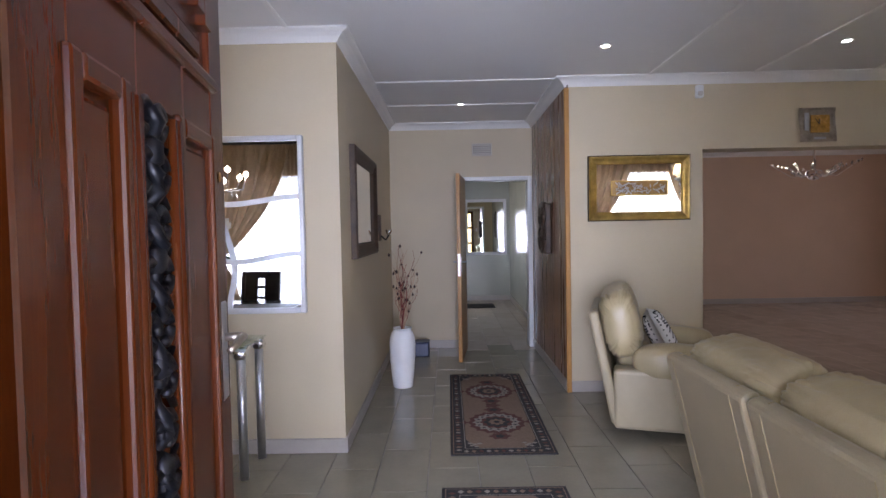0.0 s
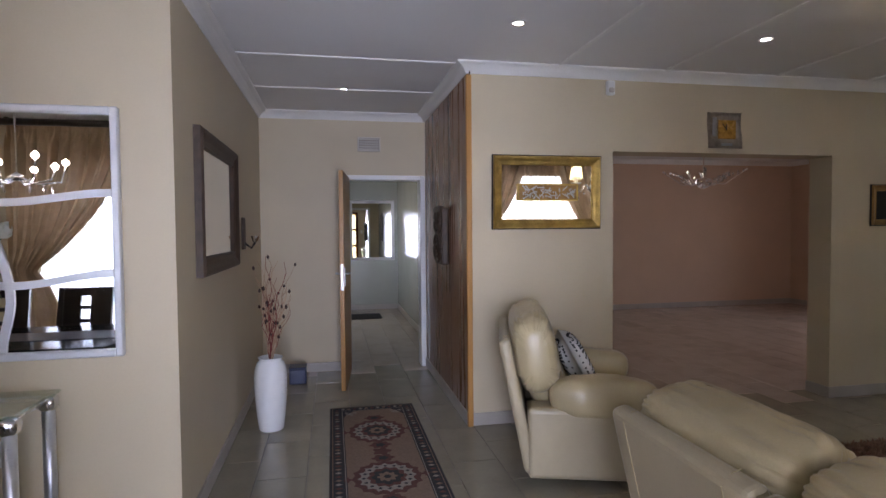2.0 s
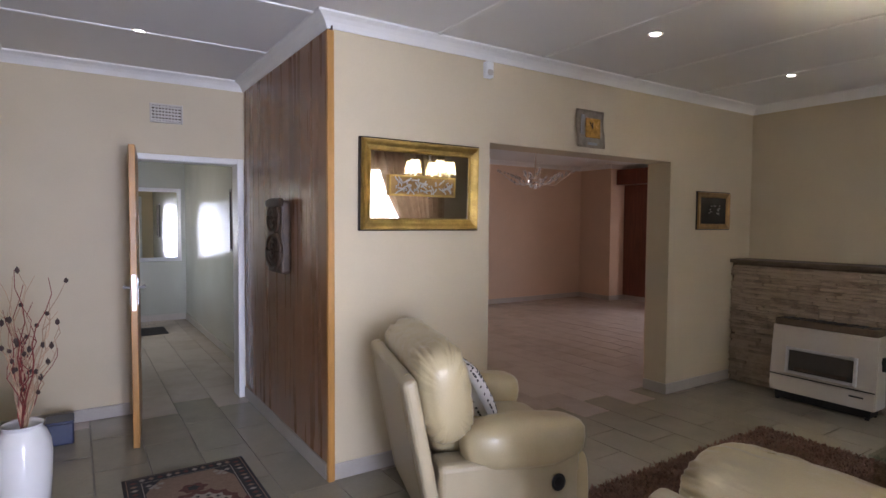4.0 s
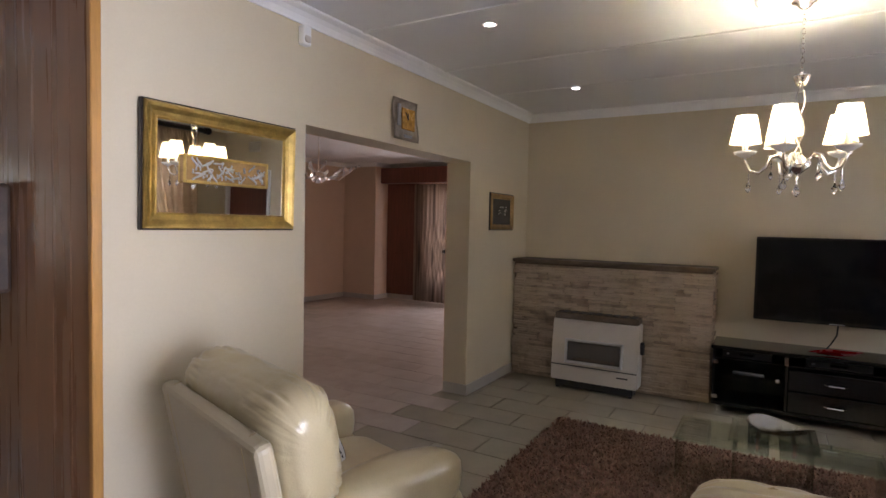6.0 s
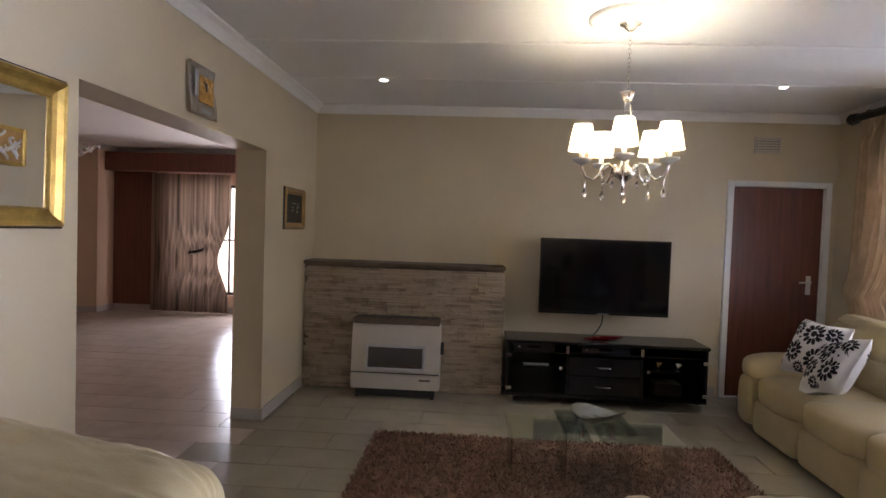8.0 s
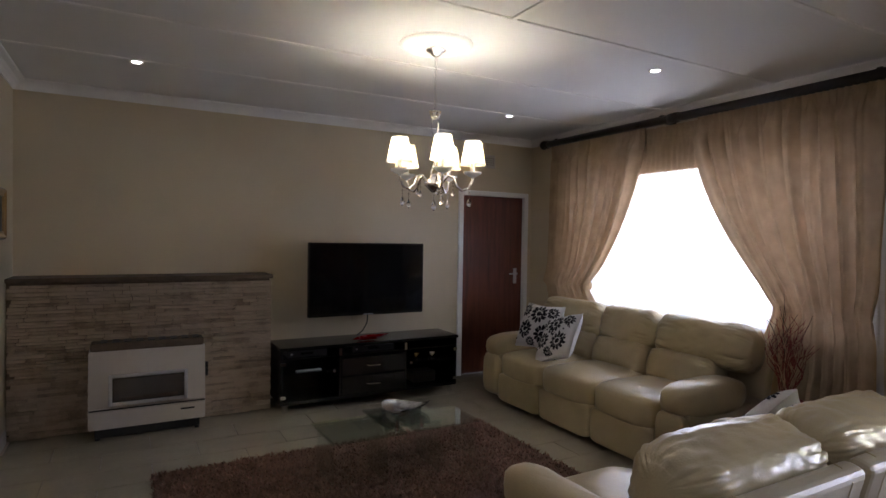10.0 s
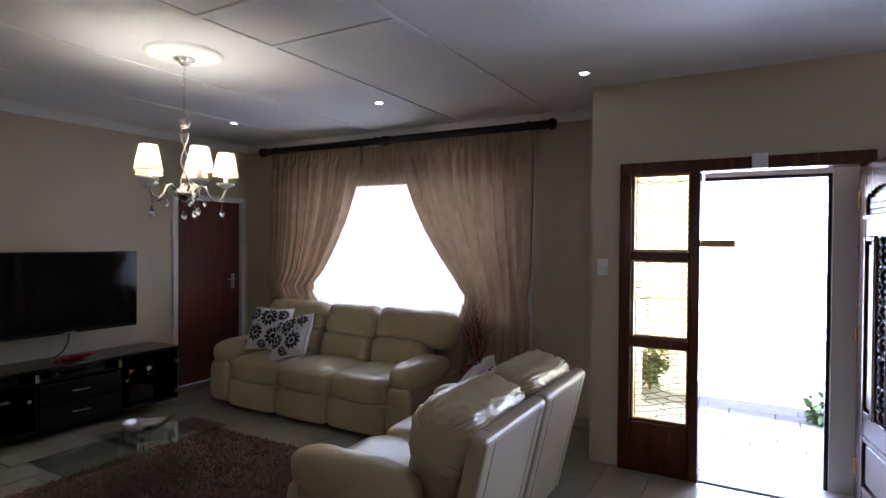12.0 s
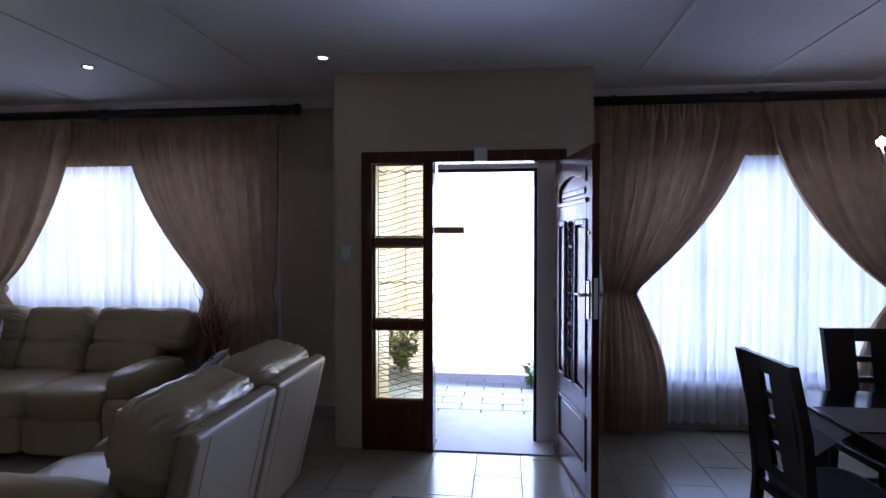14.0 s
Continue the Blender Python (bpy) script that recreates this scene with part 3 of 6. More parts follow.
# front door frame with its sidelight
fd = thing("door_frame_front", Matrix.Identity(4), "dark mahogany front door frame with a three-pane sidelight", "door frame", kind="structure")
Y0, Y1 = 0.42, 0.572
part("jamb", box((-0.298, 0.31, 0), (-0.245, 0.425, 2.07), 0.004), M_MAHOG, fd)
part("mullion", box((0.635, Y0, 0), (0.70, Y1, 2.07), 0.006), M_MAHOG, fd)
part("jamb", box((1.075, Y0, 0), (1.154, Y1, 2.07), 0.006), M_MAHOG, fd)
part("head", box((-0.298, Y0, 2.07), (1.154, Y1, 2.149), 0.006), M_MAHOG, fd)
part("gate_post", box((-0.279, 0.235, -0.01), (-0.112, 0.285, 2.10), 0.004), M_WHITE, fd, "pale steel post of the gate frame")
part("gate_head", box((-0.112, 0.235, 2.055), (0.635, 0.285, 2.10), 0.004), M_WHITE, fd)
part("gate_edge", box((-0.1115, 0.225, 0.0), (-0.088, 0.275, 2.054), 0.003), M_IRON, fd, "dark steel edge of the gate frame")
part("gate_edge", box((-0.088, 0.225, 2.03), (0.634, 0.275, 2.054), 0.003), M_IRON, fd, "dark steel edge of the gate frame")
part("kick_panel", box((0.70, Y0 + 0.02, 0), (1.075, Y1 - 0.006, 0.35), 0.006), M_MAHOG, fd)
for z in (0.905, 1.505):
    part("rail", box((0.70, Y0 + 0.02, z - 0.03), (1.075, Y1 - 0.006, z + 0.03), 0.006), M_MAHOG, fd)
for z0, z1 in ((0.35, 0.875), (0.935, 1.475), (1.535, 2.07)):
    g = part("pane", box((0.70, 0.475, z0), (1.075, 0.481, z1)), M_AMBERGLASS, fd)
    g.visible_shadow = False
    bm = flat_frame("x", 0.701, 1.074, z0 + 0.001, z1 - 0.001, 0.49, 0.525, 0.014, True, 0.004)
    part("glazing_bead", bm, M_PINE, fd)
part("threshold", box((-0.23, 0.32, 0), (0.634, 0.545, 0.010), 0.004), M_SLAB, fd)
part("door_sensor", box((0.25, 0.572, 2.07), (0.34, 0.597, 2.165), 0.006), M_WHITE, fd, "small white alarm contact")


def wave_grille():
    """Expanded burglar mesh of bent wires outside the sidelight."""
    bm = bmesh.new()
    for k in range(40):
        z = 0.40 + k * 0.043
        pts = [(0.705 + 0.365 * i / 10, 0.40, z + 0.010 * math.sin(i * 0.5 + 0.5) - 0.07 * i / 10) for i in range(11)]
        add_tube(bm, pts, 0.0034, 5)
    for k in range(13):
        z = 0.36 + k * 0.043
        pts = [(0.705 + 0.365 * i / 10, 0.392, z + 0.008 * math.sin(i * 0.5 + 2.0) + 0.12 * i / 10) for i in range(11)]
        add_tube(bm, pts, 0.0030, 5)
    for z in (1.20, 2.03):
        add_tube(bm, [(0.705 + 0.365 * i / 24, 0.386, z + 0.008 * math.sin(i * 1.1)) for i in range(25)], 0.005, 5)
    for x in (0.70, 1.07):
        add_tube(bm, [(x, 0.396, 0.34), (x, 0.396, 2.10)], 0.004, 5)
    return bm


grille = thing("window_grille", Matrix.Identity(4), "pale bent-wire burglar mesh outside the sidelight", "grille")
tagged(part("wires", wave_grille(), M_WIRE, grille), kind="stuff")
for z in (0.33, 2.10):
    part("fixing_bar", box((0.66, 0.39, z - 0.012), (1.09, 0.425, z + 0.012), 0.003), M_STEEL, grille)


def scroll(bm, x, z, s, flip):
    pts = []
    for i in range(17):
        a = i / 16 * 1.7 * math.pi
        r = s * (1 - 0.62 * i / 16)
        pts.append((x + flip * (s * 0.9 - r * math.cos(a)), 0, z + r * math.sin(a)))
    add_tube(bm, pts, 0.010, 6)


def front_leaf():
    """Panelled leaf: x runs from the hinge to the free edge, y is its thickness."""
    W, HT, T = 0.83, 2.05, 0.044
    m = Matrix.Translation((-0.250, 0.472, 0.014)) @ Matrix.Rotation(radians(99.3), 4, "Z")
    d = thing("front_door", m, "open varnished mahogany panel door with wrought iron scrolls", "door")
    st = 0.11
    part("stile", box((0, -T / 2, 0), (st, T / 2, HT), 0.004), M_MAHOG, d)
    part("stile", box((W - st, -T / 2, 0), (W, T / 2, HT), 0.004), M_MAHOG, d)
    for z0, z1 in ((0, 0.16), (0.46, 0.60), (1.62, 1.74), (HT - 0.12, HT)):
        part("rail", box((st, -T / 2 + 0.001, z0), (W - st, T / 2 - 0.001, z1), 0.004), M_MAHOG, d)
    gx0, gx1 = 0.305, 0.445
    for x in (gx0 - 0.045, gx1):
        part("muntin", box((x, -T / 2 + 0.001, 0.60), (x + 0.045, T / 2 - 0.001, 1.62), 0.004), M_MAHOG, d)
        bm = bmesh.new()
        for s in (-1, 1):
            for dx in (0.006, 0.0225, 0.039):
                add_tube(bm, [(x + dx, s * (T / 2 + 0.002), 0.605), (x + dx, s * (T / 2 + 0.002), 1.615)], 0.0085 if dx != 0.0225 else 0.012, 8)
        part("reeding", bm, M_MAHOG, d, smooth=True)

    def panel(x0, x1, z0, z1):
        bm = box((x0, -0.010, z0), (x1, 0.010, z1))
        for s in (-1, 1):
            lo, hi = sorted((s * 0.008, s * 0.0185))
            add_box(bm, (x0 + 0.035, lo, z0 + 0.035), (x1 - 0.035, hi, z1 - 0.035), 0.007)
        part("panel", bm, M_MAHOG, d)
        bm = bmesh.new()
        for s in (-1, 1):
            y0, y1 = sorted((s * 0.008, s * (T / 2 + 0.008)))
            for q in ((x0 - 0.012, z0 - 0.012, x0 + 0.022, z1 + 0.012), (x1 - 0.022, z0 - 0.012, x1 + 0.012, z1 + 0.012),
                      (x0 + 0.022, z0 - 0.012, x1 - 0.022, z0 + 0.022), (x0 + 0.022, z1 - 0.022, x1 - 0.022, z1 + 0.012)):
                add_box(bm, (q[0], y0, q[1]), (q[2], y1, q[3]), 0.007, seg=2)
        part("moulding", bm, M_MAHOG, d)
    panel(st, gx0 - 0.045, 0.60, 1.62)
    panel(gx1 + 0.045, W - st, 0.60, 1.62)
    panel(st, W - st, 0.16, 0.46)
    # top panel with an arched head
    bm = box((st, -0.010, 1.74), (W - st, 0.010, HT - 0.12))
    for s in (-1, 1):
        for i in range(12):
            xa, xb = st + (W - 2 * st) * i / 12, st + (W - 2 * st) * (i + 1) / 12
            u = ((i + 0.5) / 12 - 0.5) * 2
            zt = HT - 0.12 - 0.07 * u * u
            lo, hi = sorted((s * 0.006, s * 0.030))
            add_box(bm, (xa, lo, zt - 0.02), (xb, hi, HT - 0.118), 0.002)
        lo, hi = sorted((s * 0.008, s * 0.0185))
        add_box(bm, (st + 0.05, lo, 1.78), (W - st - 0.05, hi, HT - 0.23), 0.007)
    part("arched_panel", bm, M_MAHOG, d)
    bm = bmesh.new()
    for s in (-1, 1):
        lo, hi = sorted((s * 0.012, s * 0.034))
        add_box(bm, (st - 0.02, lo, 1.725), (W - st + 0.02, hi, 1.755), 0.008, seg=2)
    part("cap_moulding", bm, M_MAHOG, d)
    # iron scrolls in the open slot
    bm = bmesh.new()
    cx = (gx0 + gx1) / 2
    add_tube(bm, [(cx + 0.008 * math.sin(i * 1.4), 0.012 * math.cos(i * 1.4), 0.60 + 1.02 * i / 48) for i in range(49)], 0.013, 8)
    for k in range(6):
        z = 0.69 + k * 0.165
        for f in (-1, 1):
            scroll(bm, cx, z, 0.042, f)
            scroll(bm, cx, z + 0.082, 0.038, f)
            add_tube(bm, [(cx + f * 0.070, 0, z - 0.05), (cx + f * 0.045, 0.01, z), (cx + f * 0.070, 0, z + 0.05)], 0.007, 6)
        add_lathe(bm, [(0, z - 0.03), (0.02, z - 0.015), (0.02, z + 0.015), (0, z + 0.03)], 8, Matrix.Translation((cx, 0, 0.035)))
    bmesh.ops.translate(bm, verts=bm.verts[:], vec=(0, -0.014, 0))
    part("iron_scroll", bm, M_IRON, d, "black wrought iron scrollwork", True)
    g = part("frosted_pane", box((gx0, 0.012, 0.60), (gx1, 0.015, 1.62)), M_GLASS, d)
    g.visible_shadow = False
    # lever handles and plates on both faces
    for s in (-1, 1):
        lo, hi = sorted((s * (T / 2 - 0.002), s * (T / 2 + 0.006)))
        pl = part("lock_plate", box((W - 0.085, lo, 1.05), (W - 0.040, hi, 1.27), 0.003), M_STEEL, d)
        y = s * (T / 2 + 0.045)
        bm = tube([(W - 0.062, s * T / 2, 1.19), (W - 0.062, y, 1.19)], 0.010, 10)
        add_tube(bm, [(W - 0.062, y, 1.19), (W - 0.10, y, 1.191), (W - 0.16, y * 1.02, 1.187), (W - 0.178, y * 0.9, 1.181)], 0.0095, 10, 0.007)
        part("lever_handle", bm, M_BRONZE_DULL, pl, smooth=True)
    part("edge_plate", box((W - 0.001, -0.011, 1.06), (W + 0.002, 0.011, 1.29)), M_STEEL, d)
    part("weather_strip", box((0.02, T / 2, 0.0), (W - 0.02, T / 2 + 0.012, 0.03), 0.003), M_STEEL, d)
    bm = lathe([(0.0, 0), (0.012, 0), (0.012, 0.004), (0.007, 0.006), (0, 0.006)], 14, Matrix.Translation((W - 0.058, -T / 2, 1.55)) @ Matrix.Rotation(radians(90), 4, "X"))
    part("door_viewer", bm, M_BRASS, d)
    for z in (0.25, 1.05, 1.85):
        part("hinge", lathe([(0.009, -0.05), (0.009, 0.05)], 10, Matrix.Translation((-0.004, -T / 2, z))), M_BRASS, d)


front_leaf()


def security_gate():
    g = thing("security_gate", Matrix.Translation((0.672, 0.26, 0.02)) @ Matrix.Rotation(radians(7), 4, "Z"), "dark steel security gate swung outward against the porch", "gate")
    part("gate_frame", flat_frame("y", -0.78, 0.0, 0.0, 2.06, -0.015, 0.015, 0.03), M_IRON, g)
    for k in range(1, 7):
        y = -0.78 + 0.78 * k / 7
        part("bar", tube([(0, y, 0.03), (0, y, 2.03)], 0.006, 6), M_IRON, g)
    for z in (0.55, 1.0, 1.5):
        part("cross_bar", box((-0.008, -0.75, z - 0.012), (0.008, -0.03, z + 0.012), 0.002), M_IRON, g)
    part("slide_bolt", box((-0.235, -0.035, 1.55), (-0.016, -0.012, 1.598), 0.004), M_BRONZE, g, "brown slide bolt with a flat plate")
    part("lock_box", box((-0.02, -0.80, 0.96), (0.02, -0.70, 1.10), 0.004), M_STEEL, g)


security_gate()


def frame_with_leaf():
    f = thing("door_frame_hall", Matrix.Identity(4), "white painted steel door frame at the hall end", "door frame", kind="structure")
    for x0, x1, z0, z1 in ((0.31, 0.365, 0, 2.07), (1.125, 1.18, 0, 2.07), (0.365, 1.125, 2.02, 2.07)):
        part("frame_member", box((x0, Y_H - 0.02, z0), (x1, Y_H + 0.17, z1), 0.006), M_WHITE, f)
    m = Matrix.Translation((0.355, Y_H - 0.022, 0.008)) @ Matrix.Rotation(radians(-96), 4, "Z")
    d = thing("hall_door", m, "open orange pine flush door in the hall", "door")
    part("leaf", box((0, -0.02, 0), (0.79, 0.02, 2.03), 0.003), M_PINE, d)
    for s in (-1, 1):
        lo, hi = sorted((s * 0.019, s * 0.026))
        pl = part("lock_plate", box((0.705, lo, 0.96), (0.745, hi, 1.14), 0.002), M_STEEL, d)
        bm = tube([(0.725, s * 0.02, 1.08), (0.725, s * 0.06, 1.08), (0.70, s * 0.062, 1.08), (0.62, s * 0.06, 1.078)], 0.009, 8)
        part("lever_handle", bm, M_STEEL, pl)
    part("edge_plate", box((0.789, -0.012, 0.93), (0.793, 0.012, 1.17)), M_STEEL, d)


frame_with_leaf()


def side_door():
    f = thing("door_frame_side", Matrix.Identity(4), "white steel door frame beside the television", "door frame", kind="structure")
    for y0, y1, z0, z1 in ((-0.10, -0.045, 0, 2.09), (0.80, 0.86, 0, 2.09), (-0.045, 0.80, 2.035, 2.09)):
        part("frame_member", box((X_T - 0.02, y0, z0), (X_T + 0.12, y1, z1), 0.006), M_WHITE, f)
    d = thing("side_door", Matrix.Identity(4), "closed dark red-brown flush door with a small handle", "door")
    part("leaf", box((X_T + 0.03, -0.045, 0.005), (X_T + 0.07, 0.80, 2.035), 0.003), M_DOORRED, d)
    pl = part("lock_plate", box((X_T + 0.022, 0.03, 1.02), (X_T + 0.031, 0.075, 1.20), 0.002), M_STEEL, d)
    part("lever_handle", tube([(X_T + 0.025, 0.052, 1.14), (X_T - 0.02, 0.052, 1.14), (X_T - 0.022, 0.09, 1.14), (X_T - 0.02, 0.16, 1.135)], 0.009, 8), M_STEEL, pl)


side_door()


def air_vent(m, label):
    """Louvred wall vent, its face along local x and z, looking to -y."""
    v = thing("wall_vent", m, label, "vent")
    part("frame", flat_frame("x", -0.12, 0.12, -0.075, 0.075, -0.018, 0.0, 0.014), M_CREAMPLASTIC, v)
    part("backing", box((-0.106, -0.006, -0.061), (0.106, -0.002, 0.061)), M_CARVED, v)
    for k in range(5):
        z = -0.05 + k * 0.025
        part("slat", box((-0.106, -0.014, z - 0.007), (0.106, -0.007, z + 0.007), 0.001), M_CREAMPLASTIC, v)
    for k in range(1, 9):
        x = -0.106 + 0.212 * k / 9
        part("bar", box((x - 0.004, -0.013, -0.061), (x + 0.004, -0.006, 0.061)), M_CREAMPLASTIC, v)


air_vent(Matrix.Translation((0.585, Y_H, 2.395)), "cream pierced air vent above the hall door")
air_vent(Matrix.Translation((X_T, 0.51, 2.43)) @ Matrix.Rotation(radians(-90), 4, "Z"), "beige louvred air vent above the side door")

# timber panelling of the hall wall
panelling = tagged(part("panelling_backing", box((X_R + 0.012, Y_G - 0.018, 0.0), (X_R + 0.022, Y_H, H)), M_CARVED), "vertical brown timber plank panelling on the hall wall", "panelling", kind="structure")
NP = 13
pw = (Y_H - Y_G - 0.03) / NP
plank = bpy.data.meshes.new("plank")
_b = box((0, 0, 0), (0.014, pw - 0.0012, H - 0.10), 0.0008)
_b.to_mesh(plank)
_b.free()
plank.materials.append(M_PLANK)
for k in range(NP):
    o = new("plank", plank)
    o.location = (X_R - 0.001, Y_G + 0.012 + k * pw, 0.09)
    o.parent = panelling
structure("trim_panel_edge", box((X_R - 0.012, Y_G - 0.022, 0), (X_R + 0.03, Y_G + 0.010, H - 0.09), 0.004), M_PINE, "orange pine corner strip of the panelling", "trim")

# ---- curtains ----


def drape(bm, outer, inner_top, tie, z_top, z_tie, z_bot, y, folds, depth, seed):
    """A gathered panel tied back at z_tie. outer: fixed edge; tie: inner edge at the tie."""
    nu, nv = folds * 14, 52
    s = 1 if inner_top > outer else -1

    def pleat(ph):
        # round ridges with pinched valleys
        return 2 * abs(math.sin(ph / 2)) ** 0.75 - 0.95

    def fn(u, v):
        z = z_top + (z_bot - z_top) * v
        if z > z_tie:
            k = (z_top - z) / (z_top - z_tie)
            e = inner_top + (tie - inner_top) * (k ** 2.0 * 0.88 + 0.12 * k)
            o = outer + s * 0.03 * k ** 3
            tight = 1 - 0.5 * k ** 2.2 * u
            pull = k ** 2
        else:
            k = (z_tie - z) / (z_tie - z_bot)
            e = tie + s * 0.25 * math.sin(min(1, k * 1.4) * math.pi / 2)
            o = outer + s * 0.03 * (1 - k)
            tight = 0.5 + 0.4 * min(1, k * 2)
            pull = max(0.0, 1 - 2.5 * k)
        # the cloth by the wall hangs straight, the inner part is drawn to the tie
        uu = u + 0.10 * pull * math.sin(math.pi * u)
        x = o + (e - o) * uu
        wob = 0.60 * noise.noise(Vector((u * 3.1 + seed, seed, v * 0.25))) + 0.12 * noise.noise(Vector((u * 8 + seed, 7.0, v * 0.8)))
        ph = 2 * math.pi * (u * folds + wob) + seed
        amp = 0.85 + 0.6 * noise.noise(Vector((u * folds * 0.8 + seed, 3.0, v * 0.5)))
        w = amp * pleat(ph) + 0.14 * math.sin(2.7 * ph + 1.5 * v + seed) + 0.22 * noise.noise(Vector((u * 14 + seed, v * 4, 0)))
        head = min(1.0, max(0.0, (v - 0.012) / 0.06))
        gather = 0.35 * math.sin(2 * math.pi * u * folds * 3 + seed)
        w = gather * (1 - head) + w * head
        swag = 0.018 * pull * math.sin(9 * v + 5 * u + seed) * u
        yy = y + depth * tight * w + 0.05 * math.exp(-((z - z_tie) / 0.12) ** 2) + swag
        return (x, yy, z)
    add_grid(bm, nu, nv, fn)
    return bm


def curtain_set(label, outer_a, top_a, tie_a, outer_b, top_b, tie_b, z_tie, rod0, rod1, y=0.0):
    z_top = 2.560
    for o, t, e, sd in ((outer_a, top_a, tie_a, 1.0), (outer_b, top_b, tie_b, 4.2)):
        c = thing("curtain", Matrix.Identity(4), label, "curtain", "tied-back curtains")
        part("drape", drape(bmesh.new(), o, t, e, z_top, z_tie, 0.035, y + 0.025, 10, 0.082, sd), M_CURTAIN, c, smooth=True)
        s = 1 if e > o else -1
        part("tieback", puff((e - s * 0.05 - 0.05, y - 0.04, z_tie - 0.045), (e - s * 0.05 + 0.05, y + 0.085, z_tie + 0.04), 2.4, (10, 10), 0.012, sd), M_CURTAIN, c, "matching cloth tieback knot", True)
    r = thing("curtain_rod", Matrix.Identity(4), "thick dark wooden curtain pole with ball ends", "curtain rod")
    yr = y + 0.015
    part("pole", tube([(rod0, yr, 2.60), (rod1, yr, 2.60)], 0.036, 14), M_DARKWOOD, r, smooth=True)
    for x, s in ((rod0, -1), (rod1, 1)):
        prof = [(0, -0.01), (0.036, -0.01), (0.046, 0.0), (0.030, 0.012), (0.048, 0.04), (0.052, 0.06), (0.040, 0.09), (0, 0.10)]
        part("finial", lathe(prof, 14, Matrix.Translation((x, yr, 2.60)) @ Matrix.Rotation(radians(90 * s), 4, "Y")), M_DARKWOOD, r, smooth=True)
    xm = (rod0 + rod1) / 2
    part("joint_collar", lathe([(0.037, -0.05), (0.044, -0.045), (0.044, 0.045), (0.037, 0.05)], 16, Matrix.Translation((xm, yr, 2.60)) @ Matrix.Rotation(radians(90), 4, "Y")), M_DARKWOOD, r, smooth=True)
    for x in (rod0 + 0.15, xm + 0.12, rod1 - 0.15):
        part("bracket", box((x - 0.018, Y_F, 2.575), (x + 0.018, yr + 0.02, 2.642), 0.004), M_DARKWOOD, r)


curtain_set("champagne pleated living room curtain tied back at the window", 5.12, 3.86, 4.52, 1.98, 3.32, 2.60, 1.09, 1.90, 5.23)
curtain_set("champagne pleated dining curtain tied back at the window", -0.60, -1.77, -0.88, -2.98, -1.81, -2.70, 1.12, -3.12, -0.56)


def sheer(x0, x1, z0, z1, y, folds, label):
    c = thing("sheer_curtain", Matrix.Identity(4), label, "sheer curtain")
    bm = add_grid(bmesh.new(), folds * 6, 14, lambda u, v: (x0 + (x1 - x0) * u + 0.01 * math.sin(u * 41 + v * 3), y + 0.030 * math.sin(u * folds * 2 * math.pi + 0.8 * math.sin(v * 4)) * (0.5 + 0.7 * v) + 0.012 * noise.noise(Vector((u * 20, v * 3, 2))), z1 + (z0 - z1) * v))
    part("net", bm, M_SHEER, c, smooth=True)


sheer(2.02, 5.08, 0.06, 2.57, -0.098, 34, "gathered white sheer net across the living window")
sheer(-2.96, -0.62, 0.07, 2.57, -0.098, 28, "gathered white sheer net across the dining window")

# added cloth band for the sheer heading, dim where the lintel blocks daylight
def valance(x0, x1, z0, label):
    c = thing("curtain_valance", Matrix.Identity(4), label, "valance", "window valances")
    n = int((x1 - x0) / 0.055)
    bm = add_grid(bmesh.new(), n * 8, 8, lambda u, v: (x0 + (x1 - x0) * u, -0.048 + 0.022 * math.sin(u * n * 2 * math.pi + noise.noise(Vector((u * 9, v, x0)))) * (0.4 + 0.6 * v), 2.56 - (2.56 - z0) * v))
    part("drape", bm, M_CURTAIN, c, smooth=True)


valance(3.10, 4.05, 2.16, "pleated champagne band for the unlit sheer heading between the living curtains")
valance(-2.20, -1.38, 2.17, "pleated champagne band for the unlit sheer heading between the dining curtains")

# lounge curtain, pelmet and side board
c = thing("curtain", Matrix.Identity(4), "brown and cream striped lounge curtain hanging to the floor", "curtain")
bm = add_grid(bmesh.new(), 90, 20, lambda u, v: (X_2 - 0.16 + 0.045 * math.sin(u * 15 * 2 * math.pi), 8.62 - u * (1.34 - 0.20 * math.exp(-((v - 0.62) / 0.18) ** 2)), 2.30 - 2.27 * v))
part("drape", bm, M_CURTAIN2, c, smooth=True)
part("tieback", tube([(X_2 - 0.1, 8.0, 1.0), (X_2 - 0.23, 7.85, 1.02), (X_2 - 0.23, 7.75, 1.05), (X_2 - 0.08, 7.7, 1.08)], 0.03, 8), M_DARKWOOD, c, "dark tasselled tieback")
c = thing("pelmet", Matrix.Identity(4), "dark red-brown timber pelmet and side board", "pelmet")
part("board", box((X_2 - 0.30, 5.6, 2.32), (X_2 - 0.003, 9.34, 2.62), 0.006), M_DOORRED, c)
part("side_board", box((X_2 - 0.06, 8.62, 0.10), (X_2 - 0.003, 9.34, 2.32), 0.006), M_DOORRED, c)

# ---- sofas ----


